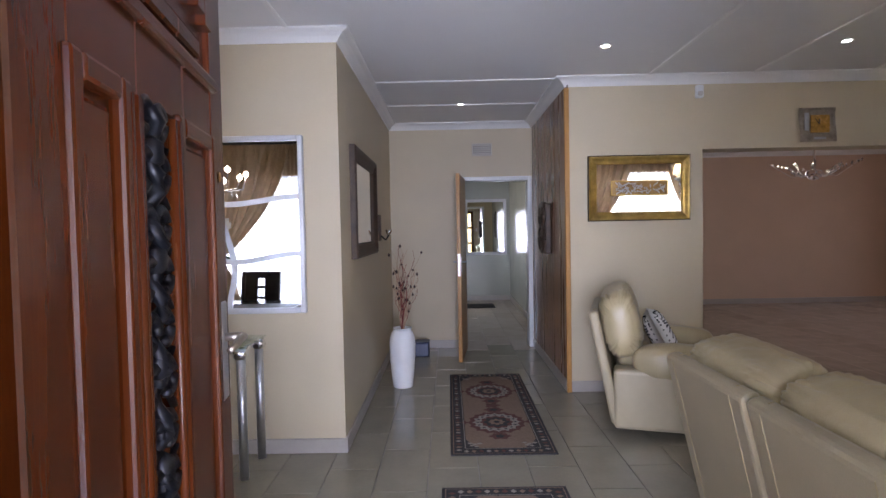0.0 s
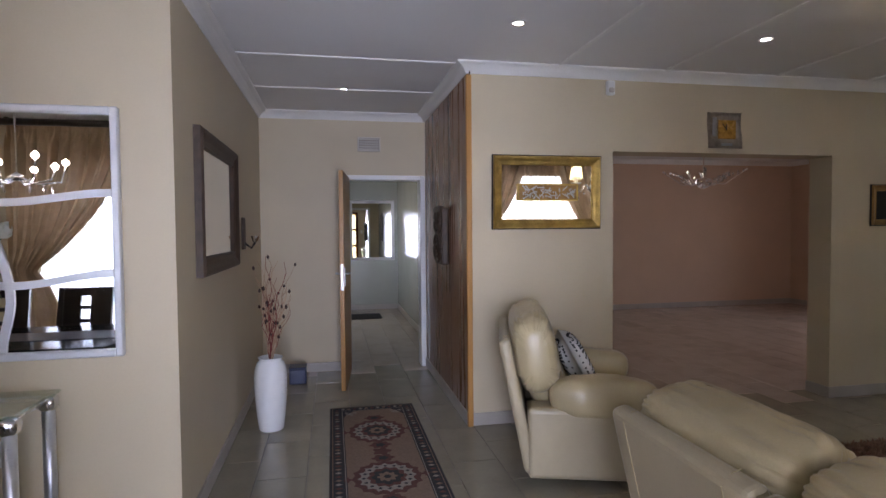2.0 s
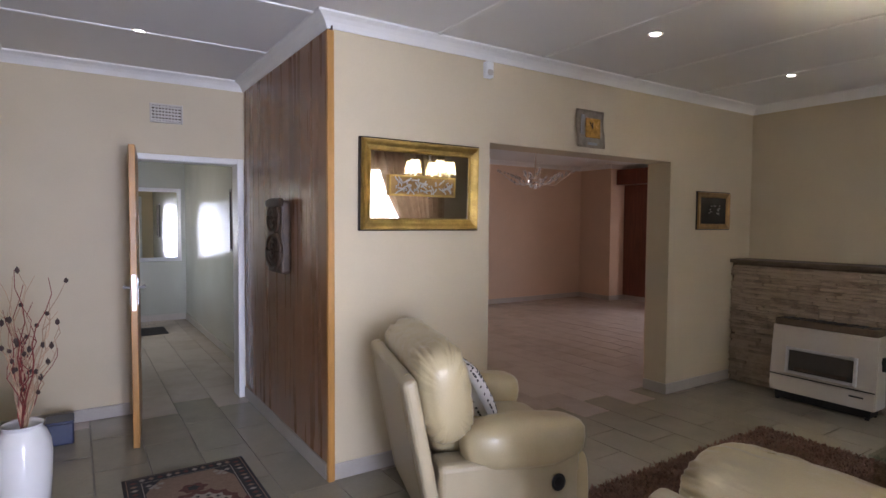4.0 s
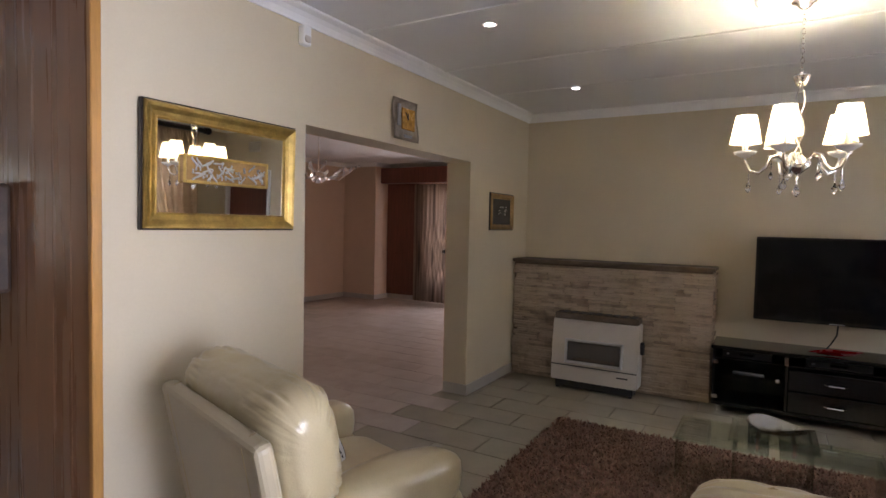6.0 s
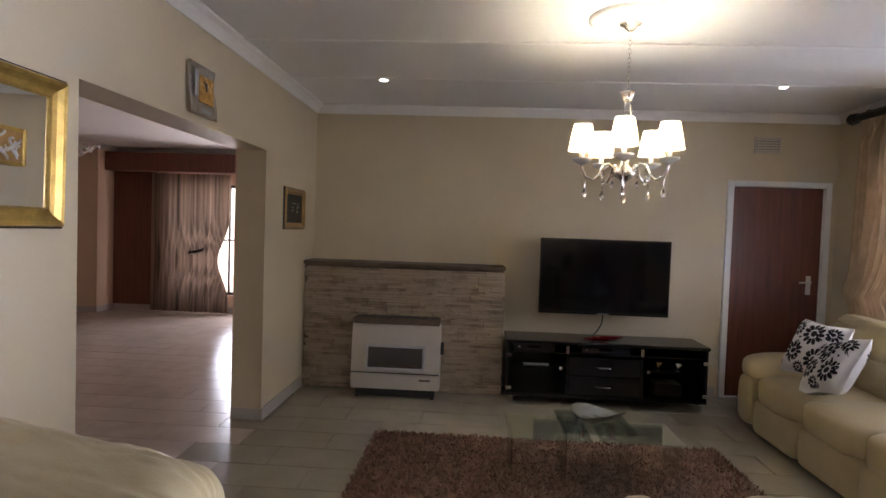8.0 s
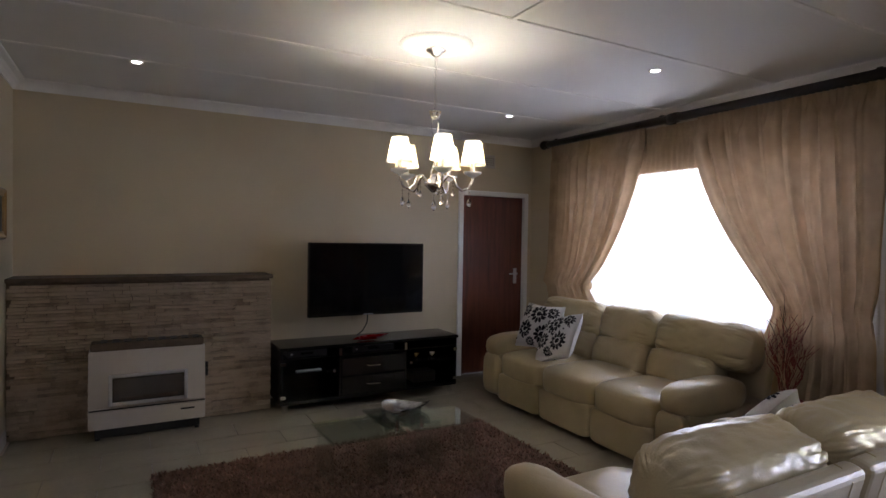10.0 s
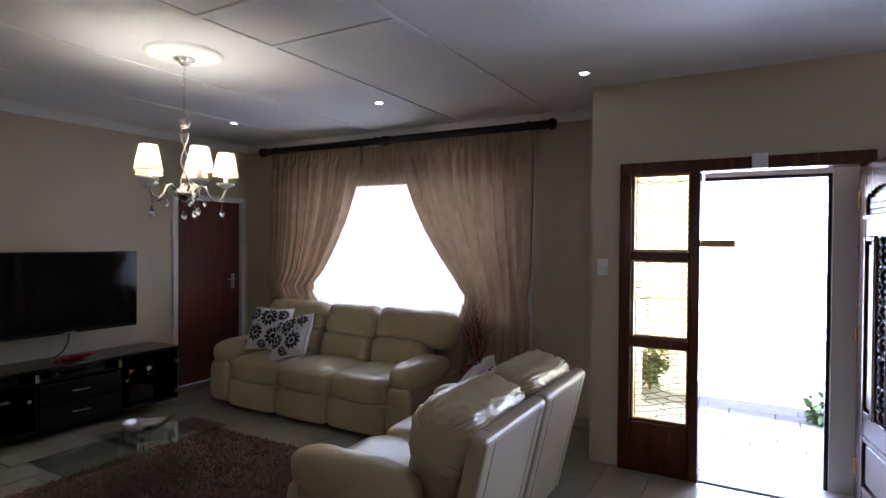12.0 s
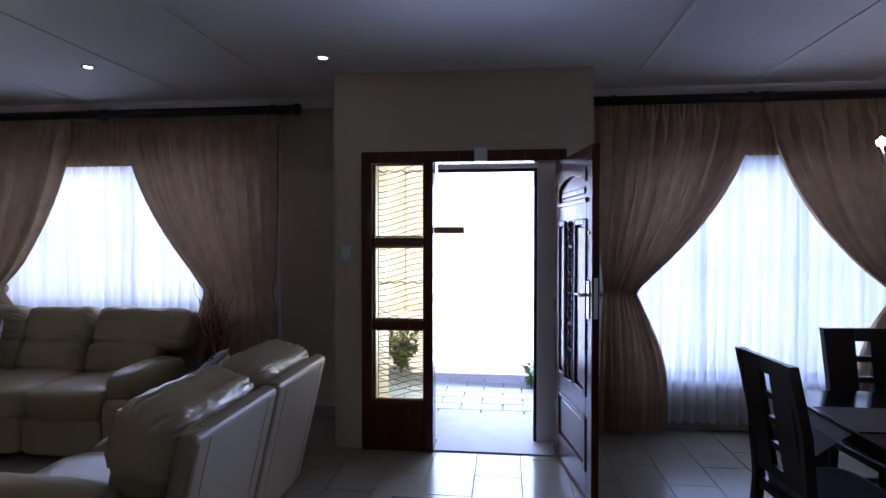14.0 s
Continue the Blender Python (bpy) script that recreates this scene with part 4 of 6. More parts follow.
def seat_unit(x, p, w, seed, ext, rise, low):
    """One seat of a reclining sofa: x is the middle, it faces -y."""
    lo, hi = x - w / 2 + 0.005, x + w / 2 - 0.005
    part("seat_cushion", puff((lo, -0.50, 0.27), (hi, 0.24, 0.50), 5.5, (24, 16), 0.007, seed, crown=0.02), M_LEATHER, p, smooth=True)
    part("footrest", puff((lo, -0.485, 0.05), (hi, -0.36, 0.31), 8, (16, 10), 0.003, seed + 3), M_LEATHER, p, smooth=True)
    back = Matrix.Translation((x, 0.20, 0.44)) @ Matrix.Rotation(radians(-14), 4, "X")
    h = w / 2 - 0.006
    part("lumbar_cushion", bolster((-h, -0.165, -0.02), (h, 0.12, low + 0.07), back, seed + 5, 3.0, 0.006, 0.016, 96), M_LEATHER, p, smooth=True)
    part("back_cushion", bolster((-h - ext[0], -0.135, low), (h + ext[1], 0.175, rise), back, seed + 8, 3.1, 0.007, 0.024), M_LEATHER, p, smooth=True)


def reclining_sofa(m, seats, w, label, arms=(True, True), aw=0.24, rise=0.545, ph=0.765, low=0.20):
    s = thing("sofa", m, label, "sofa", "cream leather suite")
    half = seats * w / 2
    part("base", box((-half, -0.38, 0.05), (half, 0.34, 0.30), 0.02, seg=2), M_LEATHER_EDGE, s)
    for k in range(seats):
        x = -half + w * (k + 0.5)
        ext = (aw * 0.9 if k == 0 and arms[0] else 0, aw * 0.9 if k == seats - 1 and arms[1] else 0)
        seat_unit(x, s, w, 7 * k + seats, ext, rise, low)
        lo, hi = x - w / 2 + 0.006 - ext[0], x + w / 2 - 0.006 + ext[1]
        bk = Matrix.Translation((0, 0.28, 0.10)) @ Matrix.Rotation(radians(-13), 4, "X")
        part("back_panel", box((lo, 0.02, 0.0), (hi, 0.10, ph), 0.028, bk, 3), M_LEATHER_EDGE, s, smooth=False)
        for xx in (lo + 0.10, hi - 0.10):
            bm = bmesh.new()
            add_tube(bm, [bk @ Vector((xx, 0.1005, 0.02)), bk @ Vector((xx, 0.1005, ph - 0.025)), bk @ Vector((xx, 0.06, ph + 0.002)), bk @ Vector((xx, 0.03, ph + 0.002))], 0.0022, 5)
            part("seam", bm, M_LEATHER, s)
    for side, on in ((-1, arms[0]), (1, arms[1])):
        if not on:
            continue
        x0, x1 = sorted((side * half, side * (half + aw)))
        part("arm_side", box((x0 + 0.01, -0.44, 0.06), (x1 - 0.01, 0.36, 0.47), 0.03, None, 3), M_LEATHER_EDGE, s)
        part("arm_pad", puff((x0 - 0.015, -0.50, 0.40), (x1 + 0.015, 0.22, 0.64), 3.0, (20, 12), 0.007, side * 3 + 11), M_LEATHER, s, smooth=True)
        part("arm_front", puff((x0 + 0.005, -0.50, 0.08), (x1 - 0.005, -0.40, 0.46), 4, (14, 10), 0.003, side + 21), M_LEATHER, s, smooth=True)
    for x in (-half + 0.1, half - 0.1):
        for y in (-0.30, 0.28):
            part("foot", lathe([(0.022, 0.0), (0.026, 0.05)], 12, Matrix.Translation((x, y, 0))), M_BLACKMAT, s)
    return s


def oriented(x, y, face):
    """The pose of a seat whose front, local -y, points to the compass angle face (degrees from +x)."""
    return Matrix.Translation((x, y, 0)) @ Matrix.Rotation(radians(face + 90), 4, "Z")


reclining_sofa(oriented(3.72, 0.58, 90), 3, 0.60, "cream leather three-seat reclining sofa under the window")
reclining_sofa(oriented(1.74, 1.965, 0), 2, 0.60, "cream leather two-seat reclining sofa seen from behind", (True, True), 0.14, 0.50)


def armchair():
    s = reclining_sofa(oriented(1.70, 4.14, -17) @ Matrix.Diagonal((1, 0.86, 1, 1)), 1, 0.58, "cream leather reclining armchair by the beige wall", (True, True), 0.20, 0.570, 0.79, 0.10)
    s.name = "armchair"
    s["category"] = "armchair"
    part("recline_latch", lathe([(0, 0), (0.038, 0), (0.042, 0.006), (0.030, 0.010), (0.022, 0.004), (0, 0.004)], 20, Matrix.Translation((-0.482, -0.30, 0.34)) @ Matrix.Rotation(radians(-90), 4, "Y")), M_BLACKMAT, s, "round black recliner latch cup")
    return s


armchair()


def pattern_cushion(m, size, label, kind, seed):
    c = thing("cushion", m, label, "cushion", "patterned cushions")
    h = size / 2
    rng = random.Random(seed)

    def surf(u, v, s, off=0.0):
        x, y = (u - 0.5) * 2, (v - 0.5) * 2
        pin = 1 - 0.10 * (1 - abs(x)) * abs(y) ** 3 - 0.0
        piny = 1 - 0.10 * (1 - abs(y)) * abs(x) ** 3
        t = 0.085 * ((1 - x ** 4) * (1 - y ** 4)) ** 0.55
        return Vector((x * h * piny, y * h * pin, s * (t + off)))
    bm = bmesh.new()
    for s in (-1, 1):
        add_grid(bm, 16, 16, lambda u, v: surf(u, v, s))
    bmesh.ops.remove_doubles(bm, verts=bm.verts[:], dist=0.0004)
    part("cover", bm, M_CLOTH_W, c, smooth=True)

    def patch(bm, pts, s):
        vs = [bm.verts.new(surf(min(0.985, max(0.015, 0.5 + p[0])), min(0.985, max(0.015, 0.5 + p[1])), s, 0.002)) for p in pts]
        bm.faces.new(vs)
    bm = bmesh.new()
    for s in (-1, 1):
        if kind == "floral":
            for cx, cy, r in ((-0.24, 0.20, 0.21), (0.22, 0.14, 0.19), (-0.03, -0.22, 0.22), (-0.36, -0.28, 0.13), (0.34, -0.28, 0.16), (0.02, 0.40, 0.12)):
                for k in range(11):
                    a = 2 * math.pi * k / 11 + cx * 9
                    pts = []
                    for j in range(8):
                        b = 2 * math.pi * j / 8
                        rr, ww = r * (0.66 + 0.30 * math.cos(b)), r * 0.17 * math.sin(b)
                        pts.append((cx + rr * math.cos(a) - ww * math.sin(a), cy + rr * math.sin(a) + ww * math.cos(a)))
                    patch(bm, pts, s)
                patch(bm, [(cx + 0.26 * r * math.cos(2 * math.pi * j / 10), cy + 0.26 * r * math.sin(2 * math.pi * j / 10)) for j in range(10)], s)
            for k in range(34):
                x0, y0, a, l = rng.uniform(-.42, .42), rng.uniform(-.42, .42), rng.uniform(0, 6.28), rng.uniform(.06, .14)
                pts = [(x0 + l * t * math.cos(a) - w * math.sin(a), y0 + l * t * math.sin(a) + w * math.cos(a)) for t, w in ((0, 0), (.4, .022), (1, 0), (.4, -.022))]
                patch(bm, pts, s)
        else:
            for k in range(11):
                y0 = -0.45 + k * 0.085
                n = 9
                up = [(-0.48 + 0.96 * i / n, y0 + 0.04 * math.sin(i * 0.9 + k) + 0.018 + 0.012 * math.sin(i * 1.7)) for i in range(n + 1)]
                dn = [(x, y - 0.034 - 0.012 * math.sin(i * 2.1 + k)) for i, (x, y) in enumerate(up)]
                for i in range(n):
                    patch(bm, [up[i], up[i + 1], dn[i + 1], dn[i]], s)
    tagged(part("print", bm, M_CLOTH_B, c, "black printed pattern"), kind="stuff")
    return c


pattern_cushion(Matrix.Translation((4.40, 0.74, 0.74)) @ Matrix.Rotation(radians(12), 4, "Z") @ Matrix.Rotation(radians(-64), 4, "X"), 0.44, "white cushion with black flowers on the long sofa", "floral", 1)
pattern_cushion(Matrix.Translation((4.02, 0.84, 0.70)) @ Matrix.Rotation(radians(-10), 4, "Z") @ Matrix.Rotation(radians(-56), 4, "X") @ Matrix.Rotation(radians(20), 4, "Z"), 0.43, "white cushion with black flowers leaning on another cushion", "floral", 2)
pattern_cushion(Matrix.Translation((1.90, 1.36, 0.63)) @ Matrix.Rotation(radians(-90), 4, "Z") @ Matrix.Rotation(radians(-60), 4, "X") @ Matrix.Rotation(radians(45), 4, "Z"), 0.40, "floral cushion on the two-seat sofa", "floral", 3)
pattern_cushion(Matrix.Translation((1.765, 4.26, 0.615)) @ Matrix.Rotation(radians(-107), 4, "Z") @ Matrix.Rotation(radians(-62), 4, "X"), 0.38, "zebra striped cushion on the armchair", "zebra", 4)

# ---- hearth, heater, television ----


def hearth():
    s = thing("stone_hearth", Matrix.Identity(4), "low wall of split ledge stone behind the heater", "hearth", kind="structure")
    part("core", box((5.43, 2.975, 0.0), (X_T, Y_G - 0.003, 1.165)), M_LEDGE, s)
    part("ledge", box((5.365, 2.955, 1.167), (X_T - 0.002, Y_G - 0.004, 1.200), 0.005), M_LEDGE, s, "dark stone capping ledge")
    rng = random.Random(5)
    pool, joined, n = [], bmesh.new(), 0
    for v in range(10):
        pool.append((rng.uniform(0.10, 0.30), rng.uniform(0.018, 0.030), v))
    meshes = {}
    z = 0.004
    while z < 1.140:
        hh = rng.choice((0.022, 0.026, 0.030))
        y = 2.965
        while y < Y_G - 0.02:
            l = min(rng.choice((0.12, 0.18, 0.24, 0.31)), Y_G - 0.006 - y)
            if l < 0.05:
                break
            proud = rng.uniform(-0.012, 0.014)
            if z > 0.42 and n < 300:
                key = (round(l, 2), hh)
                if key not in meshes:
                    me = bpy.data.meshes.new("stone")
                    b = box((0, 0.001, 0.001), (0.05, round(l, 2) - 0.002, hh - 0.002), 0.004)
                    b.to_mesh(me)
                    b.free()
                    me.materials.append(M_STONE)
                    meshes[key] = me
                o = new("stone", meshes[key])
                o.location = (5.392 + proud, y, z)
                o.parent = s
                n += 1
            else:
                add_box(joined, (5.392 + proud, y + 0.001, z + 0.001), (5.442 + proud, y + l - 0.001, z + hh - 0.001))
            y += l
        x = 5.44
        while x < X_T - 0.03:
            l = min(rng.choice((0.12, 0.18)), X_T - 0.004 - x)
            p = rng.uniform(-0.008, 0.010)
            add_box(joined, (x, 2.962 - p, z + 0.001), (x + l - 0.002, 2.99, z + hh - 0.001))
            x += l
        z += hh
    tagged(part("stones_joined", joined, M_STONEJ, s), "split ledge stones of the lower courses", kind="stuff")


hearth()


def heater():
    h = thing("gas_heater", Matrix.Translation((5.135, 3.93, 0)), "cream enamel gas heater with a dark top and a glass window", "heater")
    bm = bmesh.new()
    prof = [(0.0, 0.08), (0.0, 0.22), (0.012, 0.23), (0.045, 0.64), (0.06, 0.66), (0.205, 0.66), (0.205, 0.08)]
    vs = [[bm.verts.new((x, y, z)) for x, z in prof] for y in (-0.40, 0.40)]
    bm.faces.new(vs[0])
    bm.faces.new(vs[1][::-1])
    for i in range(len(prof)):
        j = (i + 1) % len(prof)
        bm.faces.new((vs[0][i], vs[1][i], vs[1][j], vs[0][j]))
    bmesh.ops.bevel(bm, geom=bm.edges[:], offset=0.008, segments=2, affect="EDGES")
    part("body", bm, M_CREAMPLASTIC, h)
    part("top_grille", box((0.05, -0.39, 0.655), (0.21, 0.39, 0.715), 0.012, None, 2), M_LEDGE, h, "dark brown top grille")
    for k in range(9):
        part("grille_slat", box((0.07, -0.36 + k * 0.08, 0.715), (0.19, -0.36 + k * 0.08 + 0.05, 0.721), 0.002), M_BLACKMAT, h)
    tilt = Matrix.Translation((0.014, 0, 0.37)) @ Matrix.Rotation(radians(4.6), 4, "Y")
    bm = bmesh.new()
    for lo, hi in (((-0.02, -0.27, -0.12), (0.004, -0.245, 0.11)), ((-0.02, 0.245, -0.12), (0.004, 0.27, 0.11)), ((-0.02, -0.245, 0.085), (0.004, 0.245, 0.11)), ((-0.02, -0.245, -0.12), (0.004, 0.245, -0.095))):
        add_box(bm, lo, hi, 0.004, tilt)
    part("window_frame", bm, M_STEEL, h)
    part("window", box((-0.006, -0.246, -0.096), (0.004, 0.246, 0.086), 0.0, tilt), M_HEATGLASS, h, "dark heat-proof glass window")
    part("burner", box((-0.009, -0.20, -0.085), (-0.005, 0.20, -0.060), 0.002, tilt), M_CARVED, h)
    part("lower_panel_line", box((-0.003, -0.395, 0.222), (0.01, 0.395, 0.230)), M_BLACKMAT, h)
    part("badge", box((-0.004, -0.32, 0.165), (0.002, -0.22, 0.178), 0.001), M_BLACKMAT, h)
    part("plinth", box((0.02, -0.36, 0.012), (0.19, 0.36, 0.085), 0.006), M_BLACKMAT, h)
    for y in (-0.34, 0.34):
        for x in (0.03, 0.17):
            part("foot", lathe([(0.018, 0), (0.018, 0.02)], 10, Matrix.Translation((x, y, 0))), M_BLACKMAT, h)
    part("control_knob", lathe([(0, 0), (0.028, 0), (0.024, 0.03), (0, 0.03)], 16, Matrix.Translation((0.12, -0.40, 0.46)) @ Matrix.Rotation(radians(90), 4, "X")), M_BLACKMAT, h)
    part("control_bracket", box((0.10, -0.43, 0.39), (0.14, -0.40, 0.50), 0.004), M_BLACKMAT, h)


heater()


def television():
    t = thing("television", Matrix.Identity(4), "black wall-mounted flat television, switched off", "television")
    x, y0, y1, z0, z1 = 5.34, 1.482, 2.65, 0.798, 1.487
    part("casing", box((x, y0, z0), (x + 0.045, y1, z1), 0.008, None, 2), M_BLACK, t)
    part("screen", box((x - 0.002, y0 + 0.018, z0 + 0.03), (x + 0.003, y1 - 0.018, z1 - 0.018)), M_SCREEN, t)
    part("back_box", box((x + 0.044, y0 + 0.25, z0 + 0.1), (x + 0.10, y1 - 0.25, z1 - 0.15), 0.015), M_BLACKMAT, t)
    part("wall_arm", box((x + 0.099, 1.98, 1.08), (X_T - 0.02, 2.14, 1.20), 0.006), M_BLACKMAT, t)
    part("wall_plate", box((X_T - 0.022, 1.86, 0.98), (X_T, 2.26, 1.30), 0.004), M_BLACKMAT, t)
    part("status_strip", box((x - 0.004, 2.02, z0 + 0.006), (x - 0.001, 2.12, z0 + 0.014)), M_STEEL, t)
    part("cable", tube([(x + 0.03, 2.06, z0 + 0.02), (x + 0.035, 2.065, 0.72), (x + 0.06, 2.10, 0.64), (x + 0.15, 2.12, 0.585)], 0.006, 6), M_BLACKMAT, t)


television()


def tv_stand():
    s = thing("tv_stand", Matrix.Identity(4), "long black lacquered television stand with glass doors and drawers", "tv stand")
    x0, x1, y0, y1 = 5.165, 5.60, 1.18, 2.93
    part("top", box((x0 - 0.012, y0 - 0.012, 0.545), (x1, y1 + 0.012, 0.575), 0.005), M_BLACK, s)
    part("bottom", box((x0, y0, 0.075), (x1, y1, 0.105), 0.003), M_BLACK, s)
    part("back", box((x1 - 0.012, y0, 0.105), (x1, y1, 0.545)), M_BLACK, s)
    for y in (y0, 1.735, 2.385, y1 - 0.022):
        part("upright", box((x0 + 0.005, y, 0.105), (x1 - 0.012, y + 0.022, 0.545), 0.002), M_BLACK, s)
    for a, b in ((y0 + 0.022, 1.735), (2.407, y1 - 0.022)):
        part("shelf", box((x0 + 0.03, a, 0.325), (x1 - 0.012, b, 0.34), 0.002), M_BLACK, s)
        g = part("glass_door", box((x0 - 0.004, a + 0.004, 0.11), (x0 + 0.001, b - 0.004, 0.46)), M_GLASS, s, "clear glass door")
        for z in (0.13, 0.42):
            part("hinge_clip", box((x0 - 0.012, (a if a < 2 else b) - 0.022, z), (x0 + 0.006, (a if a < 2 else b) + 0.022, z + 0.03), 0.002), M_CHROME, g)
        part("knob", lathe([(0, 0), (0.012, 0), (0.015, 0.012), (0, 0.016)], 12, Matrix.Translation((x0 - 0.004, (b - 0.04) if a < 2 else (a + 0.05), 0.34)) @ Matrix.Rotation(radians(-90), 4, "Y")), M_CHROME, g)
    for z0, z1 in ((0.11, 0.27), (0.28, 0.44)):
        d = part("drawer_front", box((x0 - 0.008, 1.762, z0), (x0 + 0.008, 2.38, z1), 0.003), M_BLACK, s)
        bm = tube([(x0 - 0.008, 2.00, (z0 + z1) / 2), (x0 - 0.032, 2.02, (z0 + z1) / 2), (x0 - 0.032, 2.12, (z0 + z1) / 2), (x0 - 0.008, 2.14, (z0 + z1) / 2)], 0.006, 8)
        part("handle", bm, M_CHROME, d, "chrome bar handle")
    part("open_shelf", box((x0 + 0.01, y0 + 0.022, 0.462), (x1 - 0.012, y1 - 0.022, 0.474), 0.002), M_BLACK, s)
    for y in (1.748, 2.398):
        part("chrome_clip", box((x0 - 0.008, y - 0.014, 0.470), (x0 + 0.01, y + 0.014, 0.538), 0.002), M_CHROME, s)
    for y in (y0 + 0.05, y1 - 0.05):
        for x in (x0 + 0.05, x1 - 0.05):
            part("foot", lathe([(0.026, 0), (0.026, 0.06), (0.020, 0.076)], 14, Matrix.Translation((x, y, 0))), M_CHROME, s)


tv_stand()
for y, w, h, lab in ((2.68, 0.36, 0.055, "slim black set-top box on the open shelf"), (2.05, 0.42, 0.05, "black disc player in the stand")):
    b = thing("media_player", Matrix.Translation((5.36, y, 0.4745)), lab, "media player")
    part("case", box((-0.13, -w / 2, 0.0), (0.13, w / 2, h), 0.004), M_BLACKMAT, b)
    part("display", box((-0.132, -0.05, h * 0.35), (-0.129, 0.06, h * 0.7)), M_SCREEN, b)
    part("button", box((-0.134, w / 2 - 0.05, h * 0.4), (-0.129, w / 2 - 0.03, h * 0.6), 0.001), M_STEEL, b)
for y, r, mt, lab in ((1.38, 0.055, M_CHROME, "small silver bowl behind the glass door"), (1.56, 0.045, M_BRASS, "small brass cup behind the glass door"), (1.47, 0.04, M_GLASS, "little glass dish behind the glass door")):
    o = part("ornament", lathe([(0.0, 0), (r * .6, 0), (r * .35, .015), (r, .06), (r * .92, .062), (r * .3, .02), (0, .02)], 16, Matrix.Translation((5.33, y, 0.3405))), mt, smooth=True)
    tagged(o, lab, "ornament")
o = part("storage_box", box((5.28, 1.36, 0.1055), (5.46, 1.60, 0.21), 0.006), M_DARKWOOD)
tagged(o, "low dark wooden box inside the stand", "box")
o = part("remote_control", box((5.22, 2.55, 0.3405), (5.26, 2.78, 0.356), 0.005), M_STEEL)
tagged(o, "slim silver remote control on the stand shelf", "remote control")
bm = bmesh.new()
add_grid(bm, 18, 6, lambda u, v: (5.24 + (v - 0.5) * 0.15 * math.sin(math.pi * u) ** 0.7, 1.90 + 0.36 * u, 0.579 + 0.05 * (2 * u - 1) ** 2 * (1 if u < 0.5 else 0.25) + 0.035 * (2 * v - 1) ** 2 * math.sin(math.pi * u)))
bmesh.ops.solidify(bm, geom=bm.faces[:], thickness=0.006)
tagged(part("boat_dish", bm, M_RED, smooth=True), "red lacquered boat-shaped dish on the stand", "dish")

# ---- coffee table and rug ----


def coffee_table():
    t = thing("coffee_table", Matrix.Identity(4), "three-tier bent glass coffee table on the rug", "coffee table")

    def tier(y0, y1, x0, x1, z, name):
        sh = part(name, box((x0, y0, z - 0.012), (x1, y1, z), 0.003), M_GREENGLASS, t)
        part("polished_edge", flat_frame("x", x0 - 0.0015, x1 + 0.0015, y0 - 0.0015, y1 + 0.0015, -0.004, 0.004, 0.0014, True, 0.0), M_GLASSEDGE, sh).matrix_basis = Matrix.Translation((0, 0, z - 0.006)) @ Matrix.Rotation(radians(90), 4, "X") @ Matrix.Diagonal((1, 1, 1, 1))
    tier(2.50, 3.0, 3.52, 3.98, 0.30, "low_shelf")
    tier(1.95, 2.45, 3.53, 3.90, 0.30, "low_shelf")
    tier(2.27, 2.70, 3.42, 3.83, 0.385, "top")
    for y in (2.295, 2.665):
        part("leg_panel", box((3.46, y, 0.031), (3.79, y + 0.012, 0.372), 0.003), M_LEGGLASS, t)
    for y in (2.975, 1.965):
        part("leg_panel", box((3.56, y, 0.031), (3.88, y + 0.012, 0.287), 0.003), M_LEGGLASS, t)
    for y in (2.56, 2.38):
        for x in (3.57, 3.78):
            part("stud", lathe([(0.014, 0.30), (0.014, 0.373)], 12, Matrix.Translation((x, y, 0))), M_CHROME, t)


coffee_table()
bm = add_grid(bmesh.new(), 36, 12, lambda u, v: (3.66 + (0.03 + 0.085 * v) * math.cos(2 * math.pi * u), 2.45 + (0.045 + 0.125 * v) * math.sin(2 * math.pi * u), 0.389 + 0.05 * v ** 2.2 + 0.022 * v * math.sin(2 * 2 * math.pi * u)))
bm.faces.new([v for v in bm.verts if abs(v.co.z - 0.389) < 1e-6][:36])
bmesh.ops.solidify(bm, geom=bm.faces[:], thickness=0.004)
tagged(part("silver_bowl", bm, M_SILVER, smooth=True), "wavy oval silver bowl on the glass table", "bowl")

RX0, RX1, RY0, RY1 = 2.30, 4.27, 1.47, 3.94
rug = thing("shag_rug", Matrix.Identity(4), "brown shaggy rug under the coffee table", "rug")
part("backing", box((RX0 + 0.01, RY0 + 0.01, 0.0005), (RX1 - 0.01, RY1 - 0.01, 0.016), 0.004), M_RUGBASE, rug)
rng = np.random.RandomState(3)
n = 42000
px, py = rng.uniform(RX0, RX1, n), rng.uniform(RY0, RY1, n)
an, ln, hh = rng.uniform(0, 2 * np.pi, n), rng.uniform(0.010, 0.030, n), rng.uniform(0.018, 0.040, n)
wd = rng.uniform(0.0025, 0.0055, n)
ca, sa = np.cos(an), np.sin(an)
P = np.stack([np.stack([px - wd * sa, py + wd * ca, np.full(n, 0.008)], 1), np.stack([px + wd * sa, py - wd * ca, np.full(n, 0.008)], 1),
              np.stack([px + ln * ca * .5 + wd * sa, py + ln * sa * .5 - wd * ca, hh * .75], 1), np.stack([px + ln * ca * .5 - wd * sa, py + ln * sa * .5 + wd * ca, hh * .75], 1),
              np.stack([px + ln * ca, py + ln * sa, hh], 1)], 1).reshape(-1, 3)
k = np.arange(n)[:, None] * 5
me = bpy.data.meshes.new("shag")
me.from_pydata(P.tolist(), [], (k + np.array([[0, 1, 2, 3]])).tolist() + (k + np.array([[3, 2, 4]])).tolist())
me.materials.append(M_RUGSHAG)
o = new("shag", me)
o.parent = rug
tagged(o, "long brown pile", kind="stuff")


# ---- hall runners ----


